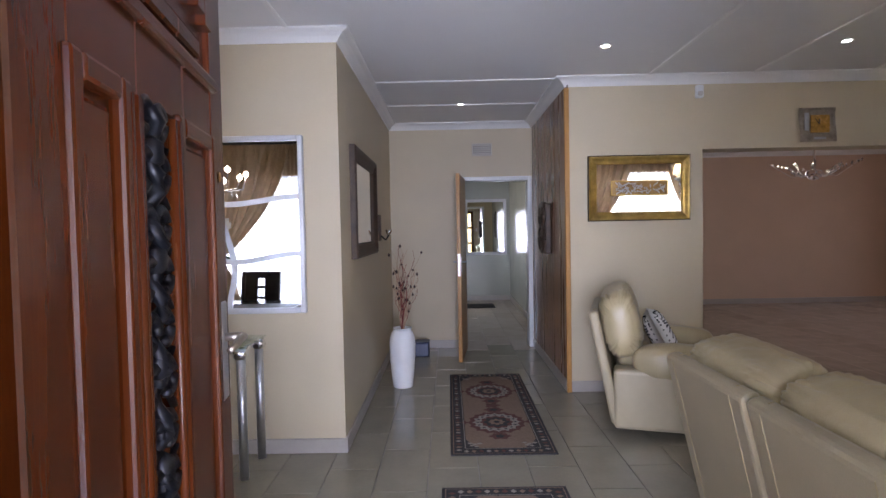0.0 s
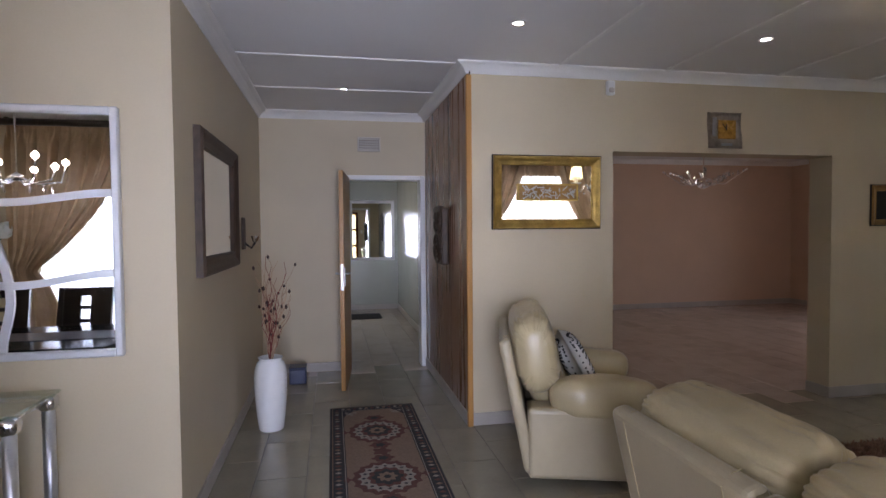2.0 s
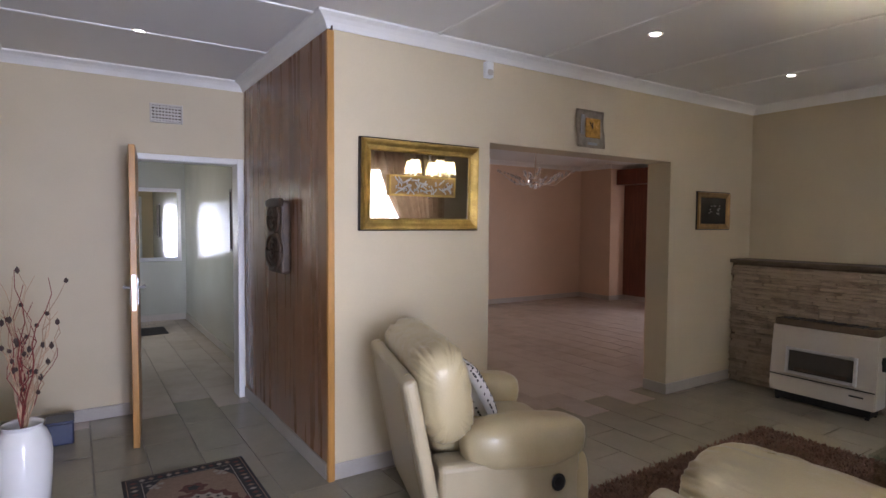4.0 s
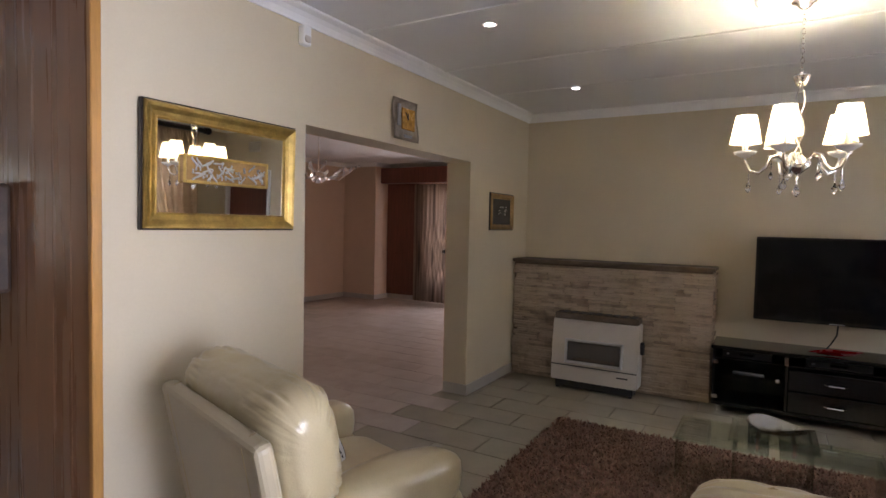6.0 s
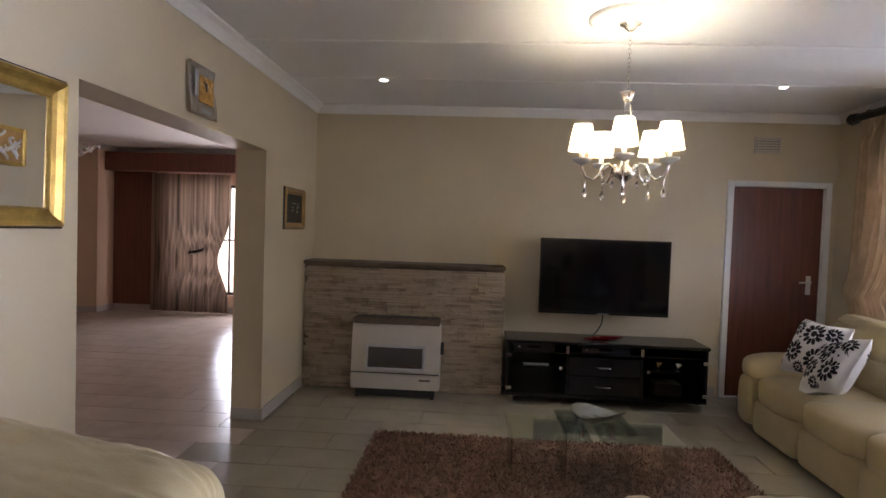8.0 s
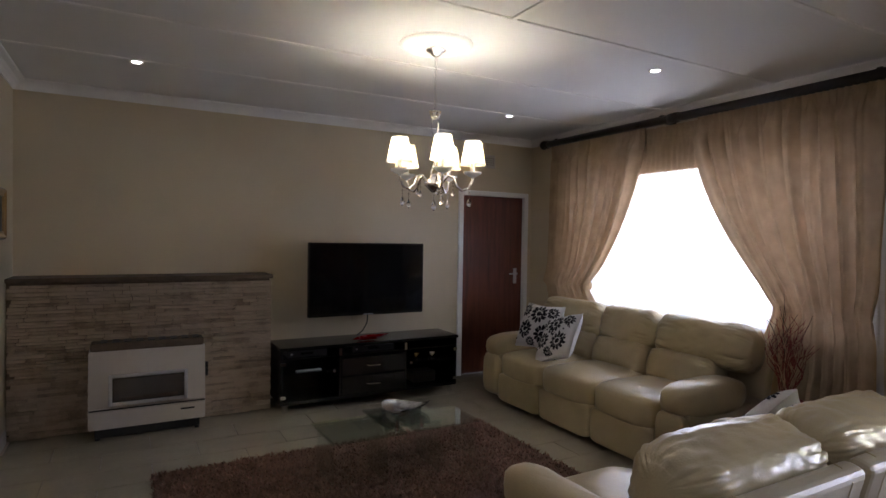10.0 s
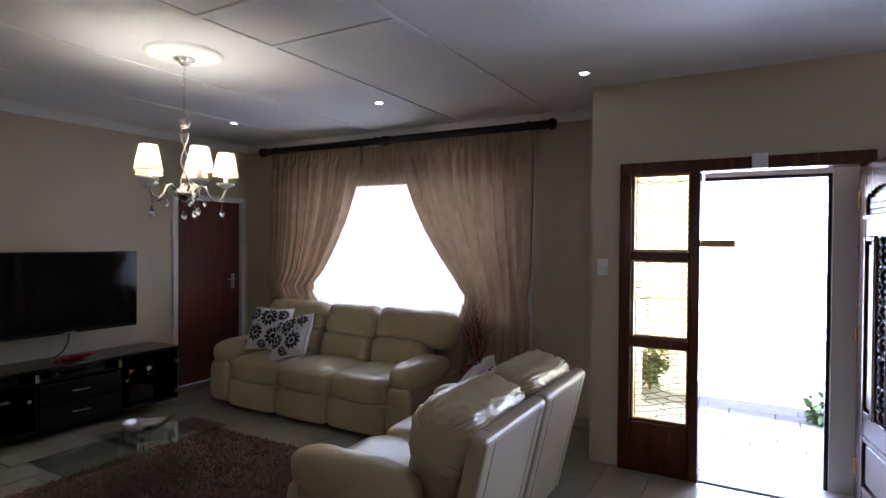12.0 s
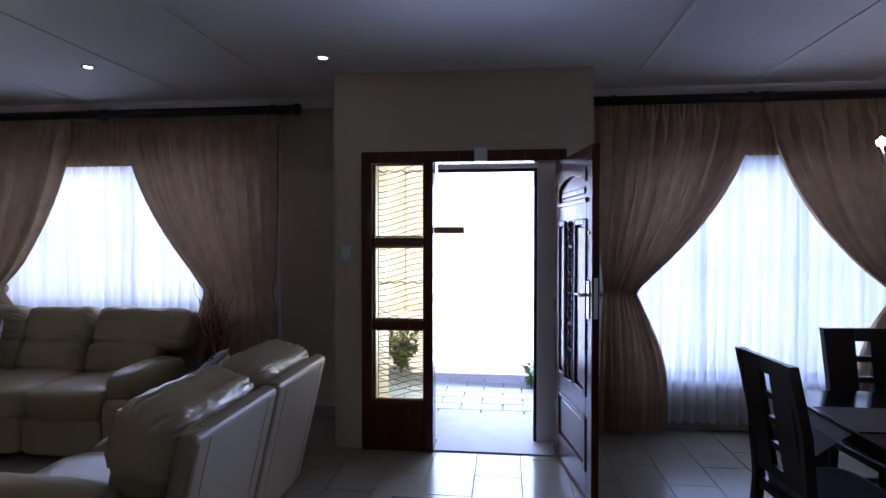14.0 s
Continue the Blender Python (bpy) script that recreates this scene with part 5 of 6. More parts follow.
def runner(x0, y0, L, label):
    W = 0.685
    r = thing("runner_rug", Matrix.Translation((x0, y0, 0.0)), label, "rug", "hall runners")
    part("ground", box((0, 0, 0.0005), (W, L, 0.009), 0.003), M_RUGDARK, r)
    layers = {"tan": bmesh.new(), "cream": bmesh.new(), "red": bmesh.new(), "dark": bmesh.new()}

    def poly(key, pts, z):
        layers[key].faces.new([layers[key].verts.new((x, y, z)) for x, y in pts])

    def rect(key, xa, ya, xb, yb, z):
        poly(key, [(xa, ya), (xb, ya), (xb, yb), (xa, yb)], z)

    def disc(key, cx, cy, rx, ry, lobes, depth, z, n=48):
        poly(key, [(cx + rx * (1 + depth * math.cos(lobes * 2 * math.pi * i / n)) * math.cos(2 * math.pi * i / n), cy + ry * (1 + depth * math.cos(lobes * 2 * math.pi * i / n)) * math.sin(2 * math.pi * i / n)) for i in range(n)], z)
    # tan field with cut corners
    a, b = 0.105, 0.105
    c = 0.09
    poly("tan", [(a + c, b), (W - a - c, b), (W - a - c * .4, b + c * .8), (W - a, b + c * 1.7), (W - a, L - b - c * 1.7), (W - a - c * .4, L - b - c * .8), (W - a - c, L - b), (a + c, L - b), (a + c * .4, L - b - c * .8), (a, L - b - c * 1.7), (a, b + c * 1.7), (a + c * .4, b + c * .8)], 0.0095)
    # border motifs
    ny, nx = 36, 11
    for side in (0, 1):
        for i in range(ny):
            y = 0.05 + (L - 0.10) * (i + 0.5) / ny
            x = 0.055 if side == 0 else W - 0.055
            key = ("cream", "tan", "red")[i % 3]
            poly(key, [(x - 0.022, y), (x, y - 0.016), (x + 0.022, y), (x, y + 0.016)], 0.0100)
        for i in range(nx):
            x = 0.08 + (W - 0.16) * (i + 0.5) / nx
            y = 0.055 if side == 0 else L - 0.055
            key = ("cream", "tan", "red")[i % 3]
            poly(key, [(x - 0.018, y), (x, y - 0.022), (x + 0.018, y), (x, y + 0.022)], 0.0100)
    for e in (0.018, 0.094):
        for xa, ya, xb, yb in ((e, e, e + 0.005, L - e), (W - e - 0.005, e, W - e, L - e), (e, e, W - e, e + 0.005), (e, L - e - 0.005, W - e, L - e)):
            rect("tan" if e < 0.05 else "cream", xa, ya, xb, yb, 0.0103)
    for cy in (L * 0.30, L * 0.70):
        disc("red", W / 2, cy, 0.205, 0.23, 16, 0.06, 0.0100)
        disc("cream", W / 2, cy, 0.165, 0.185, 16, 0.09, 0.0104)
        disc("red", W / 2, cy, 0.115, 0.13, 12, 0.08, 0.0108)
        disc("dark", W / 2, cy, 0.09, 0.10, 8, 0.12, 0.0112)
        disc("tan", W / 2, cy, 0.055, 0.06, 8, 0.15, 0.0116)
        disc("dark", W / 2, cy, 0.022, 0.025, 6, 0.1, 0.0120)
        for k in range(16):
            an = 2 * math.pi * k / 16
            disc("dark", W / 2 + 0.14 * math.cos(an), cy + 0.157 * math.sin(an), 0.012, 0.012, 4, 0.2, 0.0108, 10)
        for s in (-1, 1):
            disc("red", W / 2, cy + s * 0.285, 0.07, 0.055, 6, 0.14, 0.0101)
            disc("dark", W / 2, cy + s * 0.285, 0.03, 0.03, 5, 0.15, 0.0105)
            disc("red", W / 2 + s * 0.235, cy, 0.02, 0.03, 4, 0.2, 0.0101)
    disc("red", W / 2, L / 2, 0.055, 0.06, 5, 0.2, 0.0102)
    for x in (0.16, W - 0.16):
        for y in (0.17, L - 0.17):
            for dx, dy in ((0, 0), (0.035, 0.015), (-0.03, 0.02), (0.01, -0.035), (-0.02, -0.02)):
                disc("cream", x + dx, y + dy, 0.016, 0.014, 5, 0.3, 0.0100, 15)
    for key, m in (("tan", M_RUGTAN), ("cream", M_RUGCREAM), ("red", M_RUGRED), ("dark", M_RUGDARK)):
        piece = part({"tan": "field", "cream": "woven_flower", "red": "medallion", "dark": "woven_outline"}[key], layers[key], m, r)
        if key != "tan":
            tagged(piece, kind="stuff")
    return r


runner(0.15, 3.50, 1.99, "oriental wool runner with two medallions on the hall floor")
runner(0.10, 1.29, 1.76, "oriental wool runner nearer the front door")

# ---- mirrors and pictures ----


def moulded_frame(m, w, h, fw, depth, material, inner, inner_name, label, name, category, lip=None):
    """Framed panel: local x and z in its plane, its back on y = 0, face towards -y."""
    f = thing(name, m, label, category)
    bm = bmesh.new()
    prof = [(0, 0), (0, depth * .75), (fw * .12, depth), (fw * .3, depth * .92), (fw * .55, depth * .62), (fw * .82, depth * .5), (fw * .9, depth * .6), (fw, depth * .35), (fw, 0)]
    cs = [(-w / 2, -h / 2, 1, 1), (w / 2, -h / 2, -1, 1), (w / 2, h / 2, -1, -1), (-w / 2, h / 2, 1, -1)]
    rings = [[bm.verts.new((x + sx * a, -d, z + sz * a)) for a, d in prof] for x, z, sx, sz in cs]
    for i in range(4):
        A, B = rings[i], rings[(i + 1) % 4]
        for j in range(len(prof) - 1):
            bm.faces.new((A[j], A[j + 1], B[j + 1], B[j]))
    part("frame", bm, material, f)
    if lip:
        e = 0.008
        part("outer_lip", flat_frame("x", -w / 2 - e, w / 2 + e, -h / 2 - e, h / 2 + e, -depth * .6, -0.001, e), lip, f)
    part(inner_name, box((-w / 2 + fw * .8, -depth * .32, -h / 2 + fw * .8), (w / 2 - fw * .8, -0.002, h / 2 - fw * .8)), inner, f)
    return f


# gilt mirror with a carved plaque across it
gm = moulded_frame(Matrix.Translation((1.805, Y_G - 0.007, 1.766)) @ Matrix.Rotation(radians(1.2), 4, "X"), 0.86, 0.545, 0.070, 0.045, M_GOLD, M_MIRROR, "mirror_glass", "gilt framed mirror with a gold calligraphy plaque", "gilt_mirror", "mirror", M_DARKWOOD)
pq = part("plaque", box((-0.245, -0.030, -0.065), (0.245, -0.013, 0.065), 0.006), M_BRONZE, gm, "gilt relief plaque")
bm = bmesh.new()
rg = random.Random(8)
for k in range(52):
    x, z = rg.uniform(-0.205, 0.205), rg.uniform(-0.038, 0.038)
    a = rg.uniform(0, 6.28)
    pts = [(x + 0.016 * t * math.cos(a) + 0.012 * math.sin(t * 2), -0.032, z + 0.020 * t * math.sin(a)) for t in (-1, -.5, 0, .5, 1)]
    add_tube(bm, pts, 0.0048, 5)
tagged(part("relief_strokes", bm, M_STEEL, pq, "raised silver strokes", True), kind="stuff")
part("plaque_border", flat_frame("x", -0.245, 0.245, -0.065, 0.065, -0.036, -0.028, 0.014), M_GOLD, pq)
# small picture
sp = moulded_frame(Matrix.Translation((5.045, Y_G, 1.667)), 0.52, 0.345, 0.05, 0.03, M_BRONZE, M_BLACKMAT, "picture", "small gilt framed dark picture with silver strokes", "framed_picture", "picture", M_DARKWOOD)
bm = bmesh.new()
for k in range(16):
    x, z = rg.uniform(-0.12, 0.12), rg.uniform(-0.05, 0.05)
    add_box(bm, (x - 0.012, -0.013, z - 0.004), (x + 0.012, -0.0105, z + 0.004))
tagged(part("strokes", bm, M_STEEL, sp), kind="stuff")
# silver mirror with curved bars
sm = thing("silver_mirror", Matrix.Translation((-1.323, Y_M, 1.49)), "large square silver framed mirror divided by curved bars", "mirror")
part("frame", flat_frame("x", -0.568, 0.568, -0.568, 0.568, -0.035, 0.0, 0.035, True, 0.006), M_SILVERFRAME, sm)
part("mirror_glass", box((-0.54, -0.016, -0.54), (0.54, -0.002, 0.54)), M_MIRROR, sm)


def ribbon(pts, w):
    bm = bmesh.new()
    n = len(pts)
    top = []
    for i, (x, z) in enumerate(pts):
        a, b = pts[max(0, i - 1)], pts[min(n - 1, i + 1)]
        dx, dz = b[0] - a[0], b[1] - a[1]
        l = math.hypot(dx, dz)
        nx, nz = -dz / l * w / 2, dx / l * w / 2
        top.append([bm.verts.new(p) for p in ((x + nx, -0.024, z + nz), (x - nx, -0.024, z - nz), (x - nx, -0.015, z - nz), (x + nx, -0.015, z + nz))])
    for A, B in zip(top, top[1:]):
        for j in range(4):
            bm.faces.new((A[j], B[j], B[(j + 1) % 4], A[(j + 1) % 4]))
    return bm


N = 24


def wavy(knots):
    """A smooth line through a few (along, across) knots."""
    ks = sorted(knots)
    out = []
    for i in range(N + 1):
        u = ks[0][0] + (ks[-1][0] - ks[0][0]) * i / N
        for (a, p), (b, q) in zip(ks, ks[1:]):
            if a <= u <= b + 1e-9:
                f = (u - a) / (b - a)
                f = f * f * (3 - 2 * f)
                out.append((u, p + (q - p) * f))
                break
    return out


part("curved_bar", ribbon([(x, z) for z, x in wavy([(-0.53, 0.07), (-0.30, 0.11), (0.30, -0.02), (0.53, 0.0)])], 0.034), M_SILVERFRAME, sm)
for ks in ([(-0.53, 0.225), (0.08, 0.135), (0.53, 0.18)], [(-0.53, -0.08), (0.12, -0.235), (0.53, -0.185)]):
    b = part("curved_bar", ribbon(wavy(ks), 0.034), M_SILVERFRAME, sm)
    b.location.y = -0.0012
# brown framed mirror in the hall
moulded_frame(Matrix.Translation((X_L, 4.56, 1.65)) @ Matrix.Rotation(radians(90), 4, "Z"), 1.17, 0.82, 0.11, 0.05, M_CARVED, M_MIRROR, "mirror_glass", "wide dark brown framed mirror on the hall wall", "framed_mirror", "mirror")
# corridor end mirror
cm = moulded_frame(Matrix.Translation((0.92, 11.35, 1.48)), 0.84, 1.12, 0.06, 0.03, M_SILVERFRAME, M_MIRROR, "mirror_glass", "pale framed mirror at the corridor end", "framed_mirror", "mirror")
o = thing("picture_panel", Matrix.Translation((1.40, 8.05, 1.55)) @ Matrix.Rotation(radians(-90), 4, "Z"), "narrow dark framed picture on the corridor wall", "picture")
part("frame", flat_frame("x", -0.18, 0.18, -0.34, 0.34, -0.025, 0, 0.03), M_BLACKMAT, o)
part("picture", box((-0.16, -0.012, -0.32), (0.16, -0.001, 0.32)), M_CARVED, o)
o = part("door_mat", box((0.45, 10.2, 0.0005), (1.0, 10.75, 0.012), 0.003), M_RUGDARK)
tagged(o, "small dark mat at the corridor end", "mat")

# wall clock above the opening
ck = thing("wall_clock", Matrix.Translation((3.325, Y_G, 2.272)), "bent frosted glass wall clock with an amber centre", "clock")
bm = add_grid(bmesh.new(), 10, 10, lambda u, v: (-0.155 + 0.31 * u, -0.03 - 0.012 * math.sin(v * 5 + 1), -0.145 + 0.29 * v))
bmesh.ops.solidify(bm, geom=bm.faces[:], thickness=0.006)
part("glass_plate", bm, M_CLOCKGLASS, ck, smooth=True)
part("face", box((-0.07, -0.05, -0.07), (0.09, -0.04, 0.08), 0.003), M_AMBER, ck, "amber mosaic clock face")
part("side_strip", box((-0.12, -0.049, -0.05), (-0.085, -0.04, 0.10), 0.002), M_STEEL, ck)
part("lower_dots", box((-0.04, -0.049, -0.125), (0.06, -0.042, -0.105), 0.002), M_STEEL, ck)
part("hour_hand", box((-0.004, -0.054, 0.0), (0.004, -0.050, 0.045)), M_BLACKMAT, ck)
part("minute_hand", tube([(0, -0.053, 0), (-0.035, -0.053, 0.05)], 0.003, 5), M_BLACKMAT, ck)
part("mount", box((-0.05, -0.025, -0.05), (0.05, 0, 0.05), 0.003), M_BLACKMAT, ck)

# motion sensor, switches and sockets
al = thing("alarm_sensor", Matrix.Translation((2.325, Y_G, 2.575)), "white alarm sensor below the cornice", "sensor")
part("body", box((-0.032, -0.045, -0.055), (0.032, 0, 0.055), 0.010, None, 2), M_WHITE, al)
part("lens", puff((-0.024, -0.054, -0.04), (0.024, -0.038, 0.0), 3, (8, 6), 0), M_CREAMPLASTIC, al, smooth=True)


def wall_plate(m, name, label, category, rockers):
    p = thing(name, m, label, category)
    part("plate", box((-0.037, -0.010, -0.058), (0.037, 0, 0.058), 0.003), M_WHITE, p)
    for k in range(rockers):
        part("rocker", box((-0.022, -0.015, -0.032 + k * 0.024), (0.022, -0.009, -0.012 + k * 0.024), 0.002), M_WHITE, p)


wall_plate(Matrix.Translation((1.275, Y_P, 1.42)) @ Matrix.Rotation(radians(180), 4, "Z"), "light_switch", "white light switch plate beside the front door", "switch", 2)
so = thing("wall_socket", Matrix.Translation((-1.33, Y_M, 0.50)), "white wall socket under the glass console", "socket")
part("plate", box((-0.06, -0.010, -0.06), (0.06, 0, 0.06), 0.003), M_WHITE, so)
part("rocker", box((0.02, -0.015, 0.02), (0.04, -0.009, 0.045), 0.002), M_WHITE, so)
for x, z in ((0, 0.01), (-0.018, -0.02), (0.018, -0.02)):
    part("pin_hole", lathe([(0, 0), (0.007, 0), (0.007, 0.002), (0, 0.002)], 10, Matrix.Translation((x, -0.010, z)) @ Matrix.Rotation(radians(90), 4, "X")), M_BLACKMAT, so)

# carved wooden panel in the hall
ca = thing("carved_panel", Matrix.Translation((X_R - 0.046, 5.68, 1.43)) @ Matrix.Rotation(radians(-90), 4, "Z"), "dark carved wooden figure-eight wall ornament", "wall ornament")
bm = bmesh.new()
for z, r in ((0.13, 0.10), (-0.10, 0.125)):
    for rr in (r, r * 0.62, r * 0.3):
        add_tube(bm, [(rr * 1.25 * math.cos(2 * math.pi * i / 20), -0.030, z + rr * math.sin(2 * math.pi * i / 20)) for i in range(21)], 0.018, 6)
part("carving", bm, M_CARVED, ca, smooth=True)
part("board", box((-0.16, -0.028, -0.25), (0.16, 0.044, 0.25), 0.02, None, 2), M_CARVED, ca)
part("crest", puff((-0.19, -0.05, 0.20), (0.19, -0.002, 0.27), 3, (14, 8), 0.006, 3), M_CARVED, ca, smooth=True)

# candle sconce on the hall wall
sc = thing("wall_sconce", Matrix.Translation((X_L, 5.58, 1.44)) @ Matrix.Rotation(radians(90), 4, "Z"), "small dark wooden candle sconce with a metal cup", "sconce")
part("back_board", box((-0.06, -0.02, -0.10), (0.06, 0, 0.16), 0.006), M_CARVED, sc)
part("arm", tube([(0, -0.02, -0.05), (0, -0.07, -0.09), (0, -0.10, -0.04)], 0.010, 8), M_IRON, sc)
part("cup", lathe([(0, 0), (0.02, 0), (0.035, 0.05), (0.030, 0.05), (0.015, 0.01), (0, 0.01)], 14, Matrix.Translation((0, -0.10, -0.04))), M_CHROME, sc, smooth=True)

# floor vase with twigs
vs = thing("floor_vase", Matrix.Translation((-0.28, 5.13, 0.0)), "tall white glazed floor vase in the hall", "vase")
part("body", lathe([(0.0, 0.0), (0.085, 0.0), (0.092, 0.01), (0.105, 0.12), (0.118, 0.28), (0.122, 0.40), (0.115, 0.46), (0.098, 0.505), (0.082, 0.522), (0.084, 0.536), (0.092, 0.545), (0.084, 0.548), (0.072, 0.53), (0.07, 0.50), (0, 0.45)], 32), M_VASE, vs, smooth=True)


def twig_bundle(m, name, n, h0, h1, spread, mats, label, seed, pods=True):
    t = thing(name, m, label, "dried twigs")
    rg = random.Random(seed)
    groups = [bmesh.new() for _ in mats]
    pod = bmesh.new()
    for k in range(n):
        a, l, s = rg.uniform(0, 6.28), rg.uniform(h0, h1), rg.uniform(0.1, 1) * spread
        ph = rg.uniform(0, 6)
        curl = rg.uniform(0.008, 0.035)
        pts = []
        for i in range(11):
            u = i / 10
            pts.append((s * u ** 1.4 * math.cos(a) + curl * math.sin(u * 14 + ph) * u, s * u ** 1.4 * math.sin(a) + curl * math.cos(u * 12 + ph) * u, l * u))
        add_tube(groups[k % len(mats)], pts, rg.uniform(0.0035, 0.006), 5, 0.0015)
        if k % 2 == 0:
            p, q = Vector(pts[7]), Vector(pts[7]) + Vector((rg.uniform(-.06, .06), rg.uniform(-.06, .06), rg.uniform(.04, .10)))
            add_tube(groups[k % len(mats)], [p, (p + q) / 2 + Vector((0.01, 0, 0)), q], 0.003, 4, 0.001)
        if pods and k % 3 == 0:
            for u in (6, 8, 10):
                add_lathe(pod, [(0, -0.018), (0.010, -0.006), (0.009, 0.008), (0, 0.022)], 6, Matrix.Translation(pts[u]) @ Matrix.Rotation(rg.uniform(-1, 1), 4, "X"))
    for bm, mt in zip(groups, mats):
        tagged(part("twig_spray", bm, mt, t), kind="stuff")
    if pods:
        tagged(part("seed_pod_spray", pod, M_TWIGDARK, t), kind="stuff")
    else:
        pod.free()
    return t


twig_bundle(Matrix.Translation((-0.28, 5.13, 0.455)), "twig_bundle", 34, 0.35, 0.86, 0.20, (M_TWIG, M_TWIG, M_TWIGRED), "curly dried twigs and seed pods in the white vase", 4)
b = thing("storage_bin", Matrix.Translation((-0.16, 6.42, 0.0)), "small navy plastic bin in the hall corner", "bin")
part("body", box((-0.08, -0.09, 0.0), (0.08, 0.09, 0.15), 0.012, None, 2), M_DARKBLUE, b)
part("lid", box((-0.084, -0.094, 0.15), (0.084, 0.094, 0.166), 0.006), M_DARKBLUE, b)

# dark red vase with twigs behind the sofas
vs = thing("floor_vase", Matrix.Translation((2.40, 0.30, 0.0)), "tall dark red floor vase between the sofas", "vase")
part("body", lathe([(0.0, 0.0), (0.08, 0.0), (0.10, 0.08), (0.12, 0.22), (0.115, 0.36), (0.10, 0.46), (0.11, 0.52), (0.102, 0.52), (0.09, 0.46), (0, 0.40)], 28), M_TWIGRED, vs, smooth=True)
twig_bundle(Matrix.Translation((2.40, 0.30, 0.405)), "twig_bundle", 90, 0.45, 0.66, 0.17, (M_TWIGRED, M_TWIGRED, M_TWIG), "dense dyed red reeds in the red vase", 9, False)
twig_bundle(Matrix.Translation((2.40, 0.30, 0.405)), "twig_bundle", 12, 0.65, 0.92, 0.22, (M_TWIG, M_TWIGDARK), "thin dry twigs in the red vase", 19, False)

# ---- glass console with flowers ----
cs = thing("console_table", Matrix.Translation((-1.48, 3.375, 0)), "glass console table on chrome tube legs below the mirror", "console table")
part("glass_top", box((-0.46, -0.19, 0.775), (0.46, 0.19, 0.787), 0.004), M_GREENGLASS, cs)
for x in (-0.42, 0.42):
    for y in (-0.155, 0.155):
        part("leg", tube([(x, y, 0), (x, y, 0.70)], 0.026, 16), M_STEEL, cs, smooth=True)
        part("corner_cap", puff((x - 0.04, y - 0.04, 0.70), (x + 0.04, y + 0.04, 0.775), 3, (10, 8), 0), M_CHROME, cs, smooth=True)
for y in (-0.165, 0.165):
    part("rail", tube([(-0.42, y, 0.757), (0.42, y, 0.757)], 0.014, 10), M_CHROME, cs, smooth=True)
for x in (-0.42, 0.42):
    part("rail", tube([(x, -0.165, 0.757), (x, 0.165, 0.757)], 0.014, 10), M_CHROME, cs, smooth=True)


def candle_glass(x, y):
    c = thing("candle_glass", Matrix.Translation((x, y, 0.7875)), "red candle in a small clear glass on the console", "candle")
    part("glass", lathe([(0, 0), (0.032, 0), (0.034, 0.06), (0.030, 0.06), (0.028, 0.012), (0, 0.012)], 18), M_GLASS, c, smooth=True)
    part("candle", lathe([(0, 0.013), (0.024, 0.013), (0.024, 0.075), (0, 0.078)], 14), M_RED, c)


candle_glass(-1.22, 3.36)


def flower_vase(x, y, z, n, seed, label):
    v = thing("flower_vase", Matrix.Translation((x, y, z)) @ Matrix.Scale(1.35, 4), label, "flowers")
    part("vase", lathe([(0, 0), (0.05, 0), (0.045, 0.04), (0.05, 0.22), (0.065, 0.30), (0.060, 0.30), (0.045, 0.22), (0.04, 0.012), (0, 0.012)], 22), M_GLASS, v, smooth=True)
    rg = random.Random(seed)
    stems, leaves, petals, red = bmesh.new(), bmesh.new(), bmesh.new(), bmesh.new()
    for k in range(n):
        a, r, h = 2.4 * k, 0.04 + 0.15 * math.sqrt(k / n), 0.56 - 0.10 * k / n + rg.uniform(-.03, .03)
        crimson = k in (n - 2, n - 5)
        top = Vector((r * math.cos(a), r * math.sin(a), h - (0.16 if crimson else 0)))
        add_tube(stems, [(0, 0, 0.05), (top.x * .3, top.y * .3, 0.3), top], 0.003, 5)
        for ring, (pr, cnt) in enumerate(((0.046, 6), (0.034, 5), (0.020, 4))):
            for j in range(cnt):
                b = 2 * math.pi * j / cnt + ring * 0.5
                mtx = Matrix.Translation(top) @ Matrix.Rotation(b, 4, "Z") @ Matrix.Translation((pr * .6, 0, 0.012 * ring)) @ Matrix.Rotation(radians(-35 - 18 * ring), 4, "Y")
                add_grid(red if crimson else petals, 3, 3, lambda u, w: mtx @ Vector(((u - .5) * .05, (w - .5) * .045, 0.02 * ((u - .5) ** 2 + (w - .5) ** 2) * 4)))
        for j in range(5):
            b, hh = rg.uniform(0, 6.28), rg.uniform(.30, .48)
            mtx = Matrix.Translation((top.x * .8, top.y * .8, hh)) @ Matrix.Rotation(b, 4, "Z") @ Matrix.Rotation(rg.uniform(-.2, .9), 4, "Y")
            add_grid(leaves, 4, 2, lambda u, w: mtx @ Vector((u * 0.11, (w - .5) * 0.05 * math.sin(math.pi * min(1, u * .9 + .1)), 0.012 * math.sin(u * 3))))
    tagged(part("stems", stems, M_LEAF, v), kind="stuff")
    tagged(part("leaves", leaves, M_LEAF, v), kind="stuff")
    tagged(part("petals", petals, M_PETAL, v, smooth=True), kind="stuff")
    tagged(part("red_bloom", red, M_TWIGRED, v, "dark red blooms low in the bunch", True), kind="stuff")


flower_vase(-1.62, 3.34, 0.7875, 16, 3, "white roses and dark red blooms in a tall glass vase")

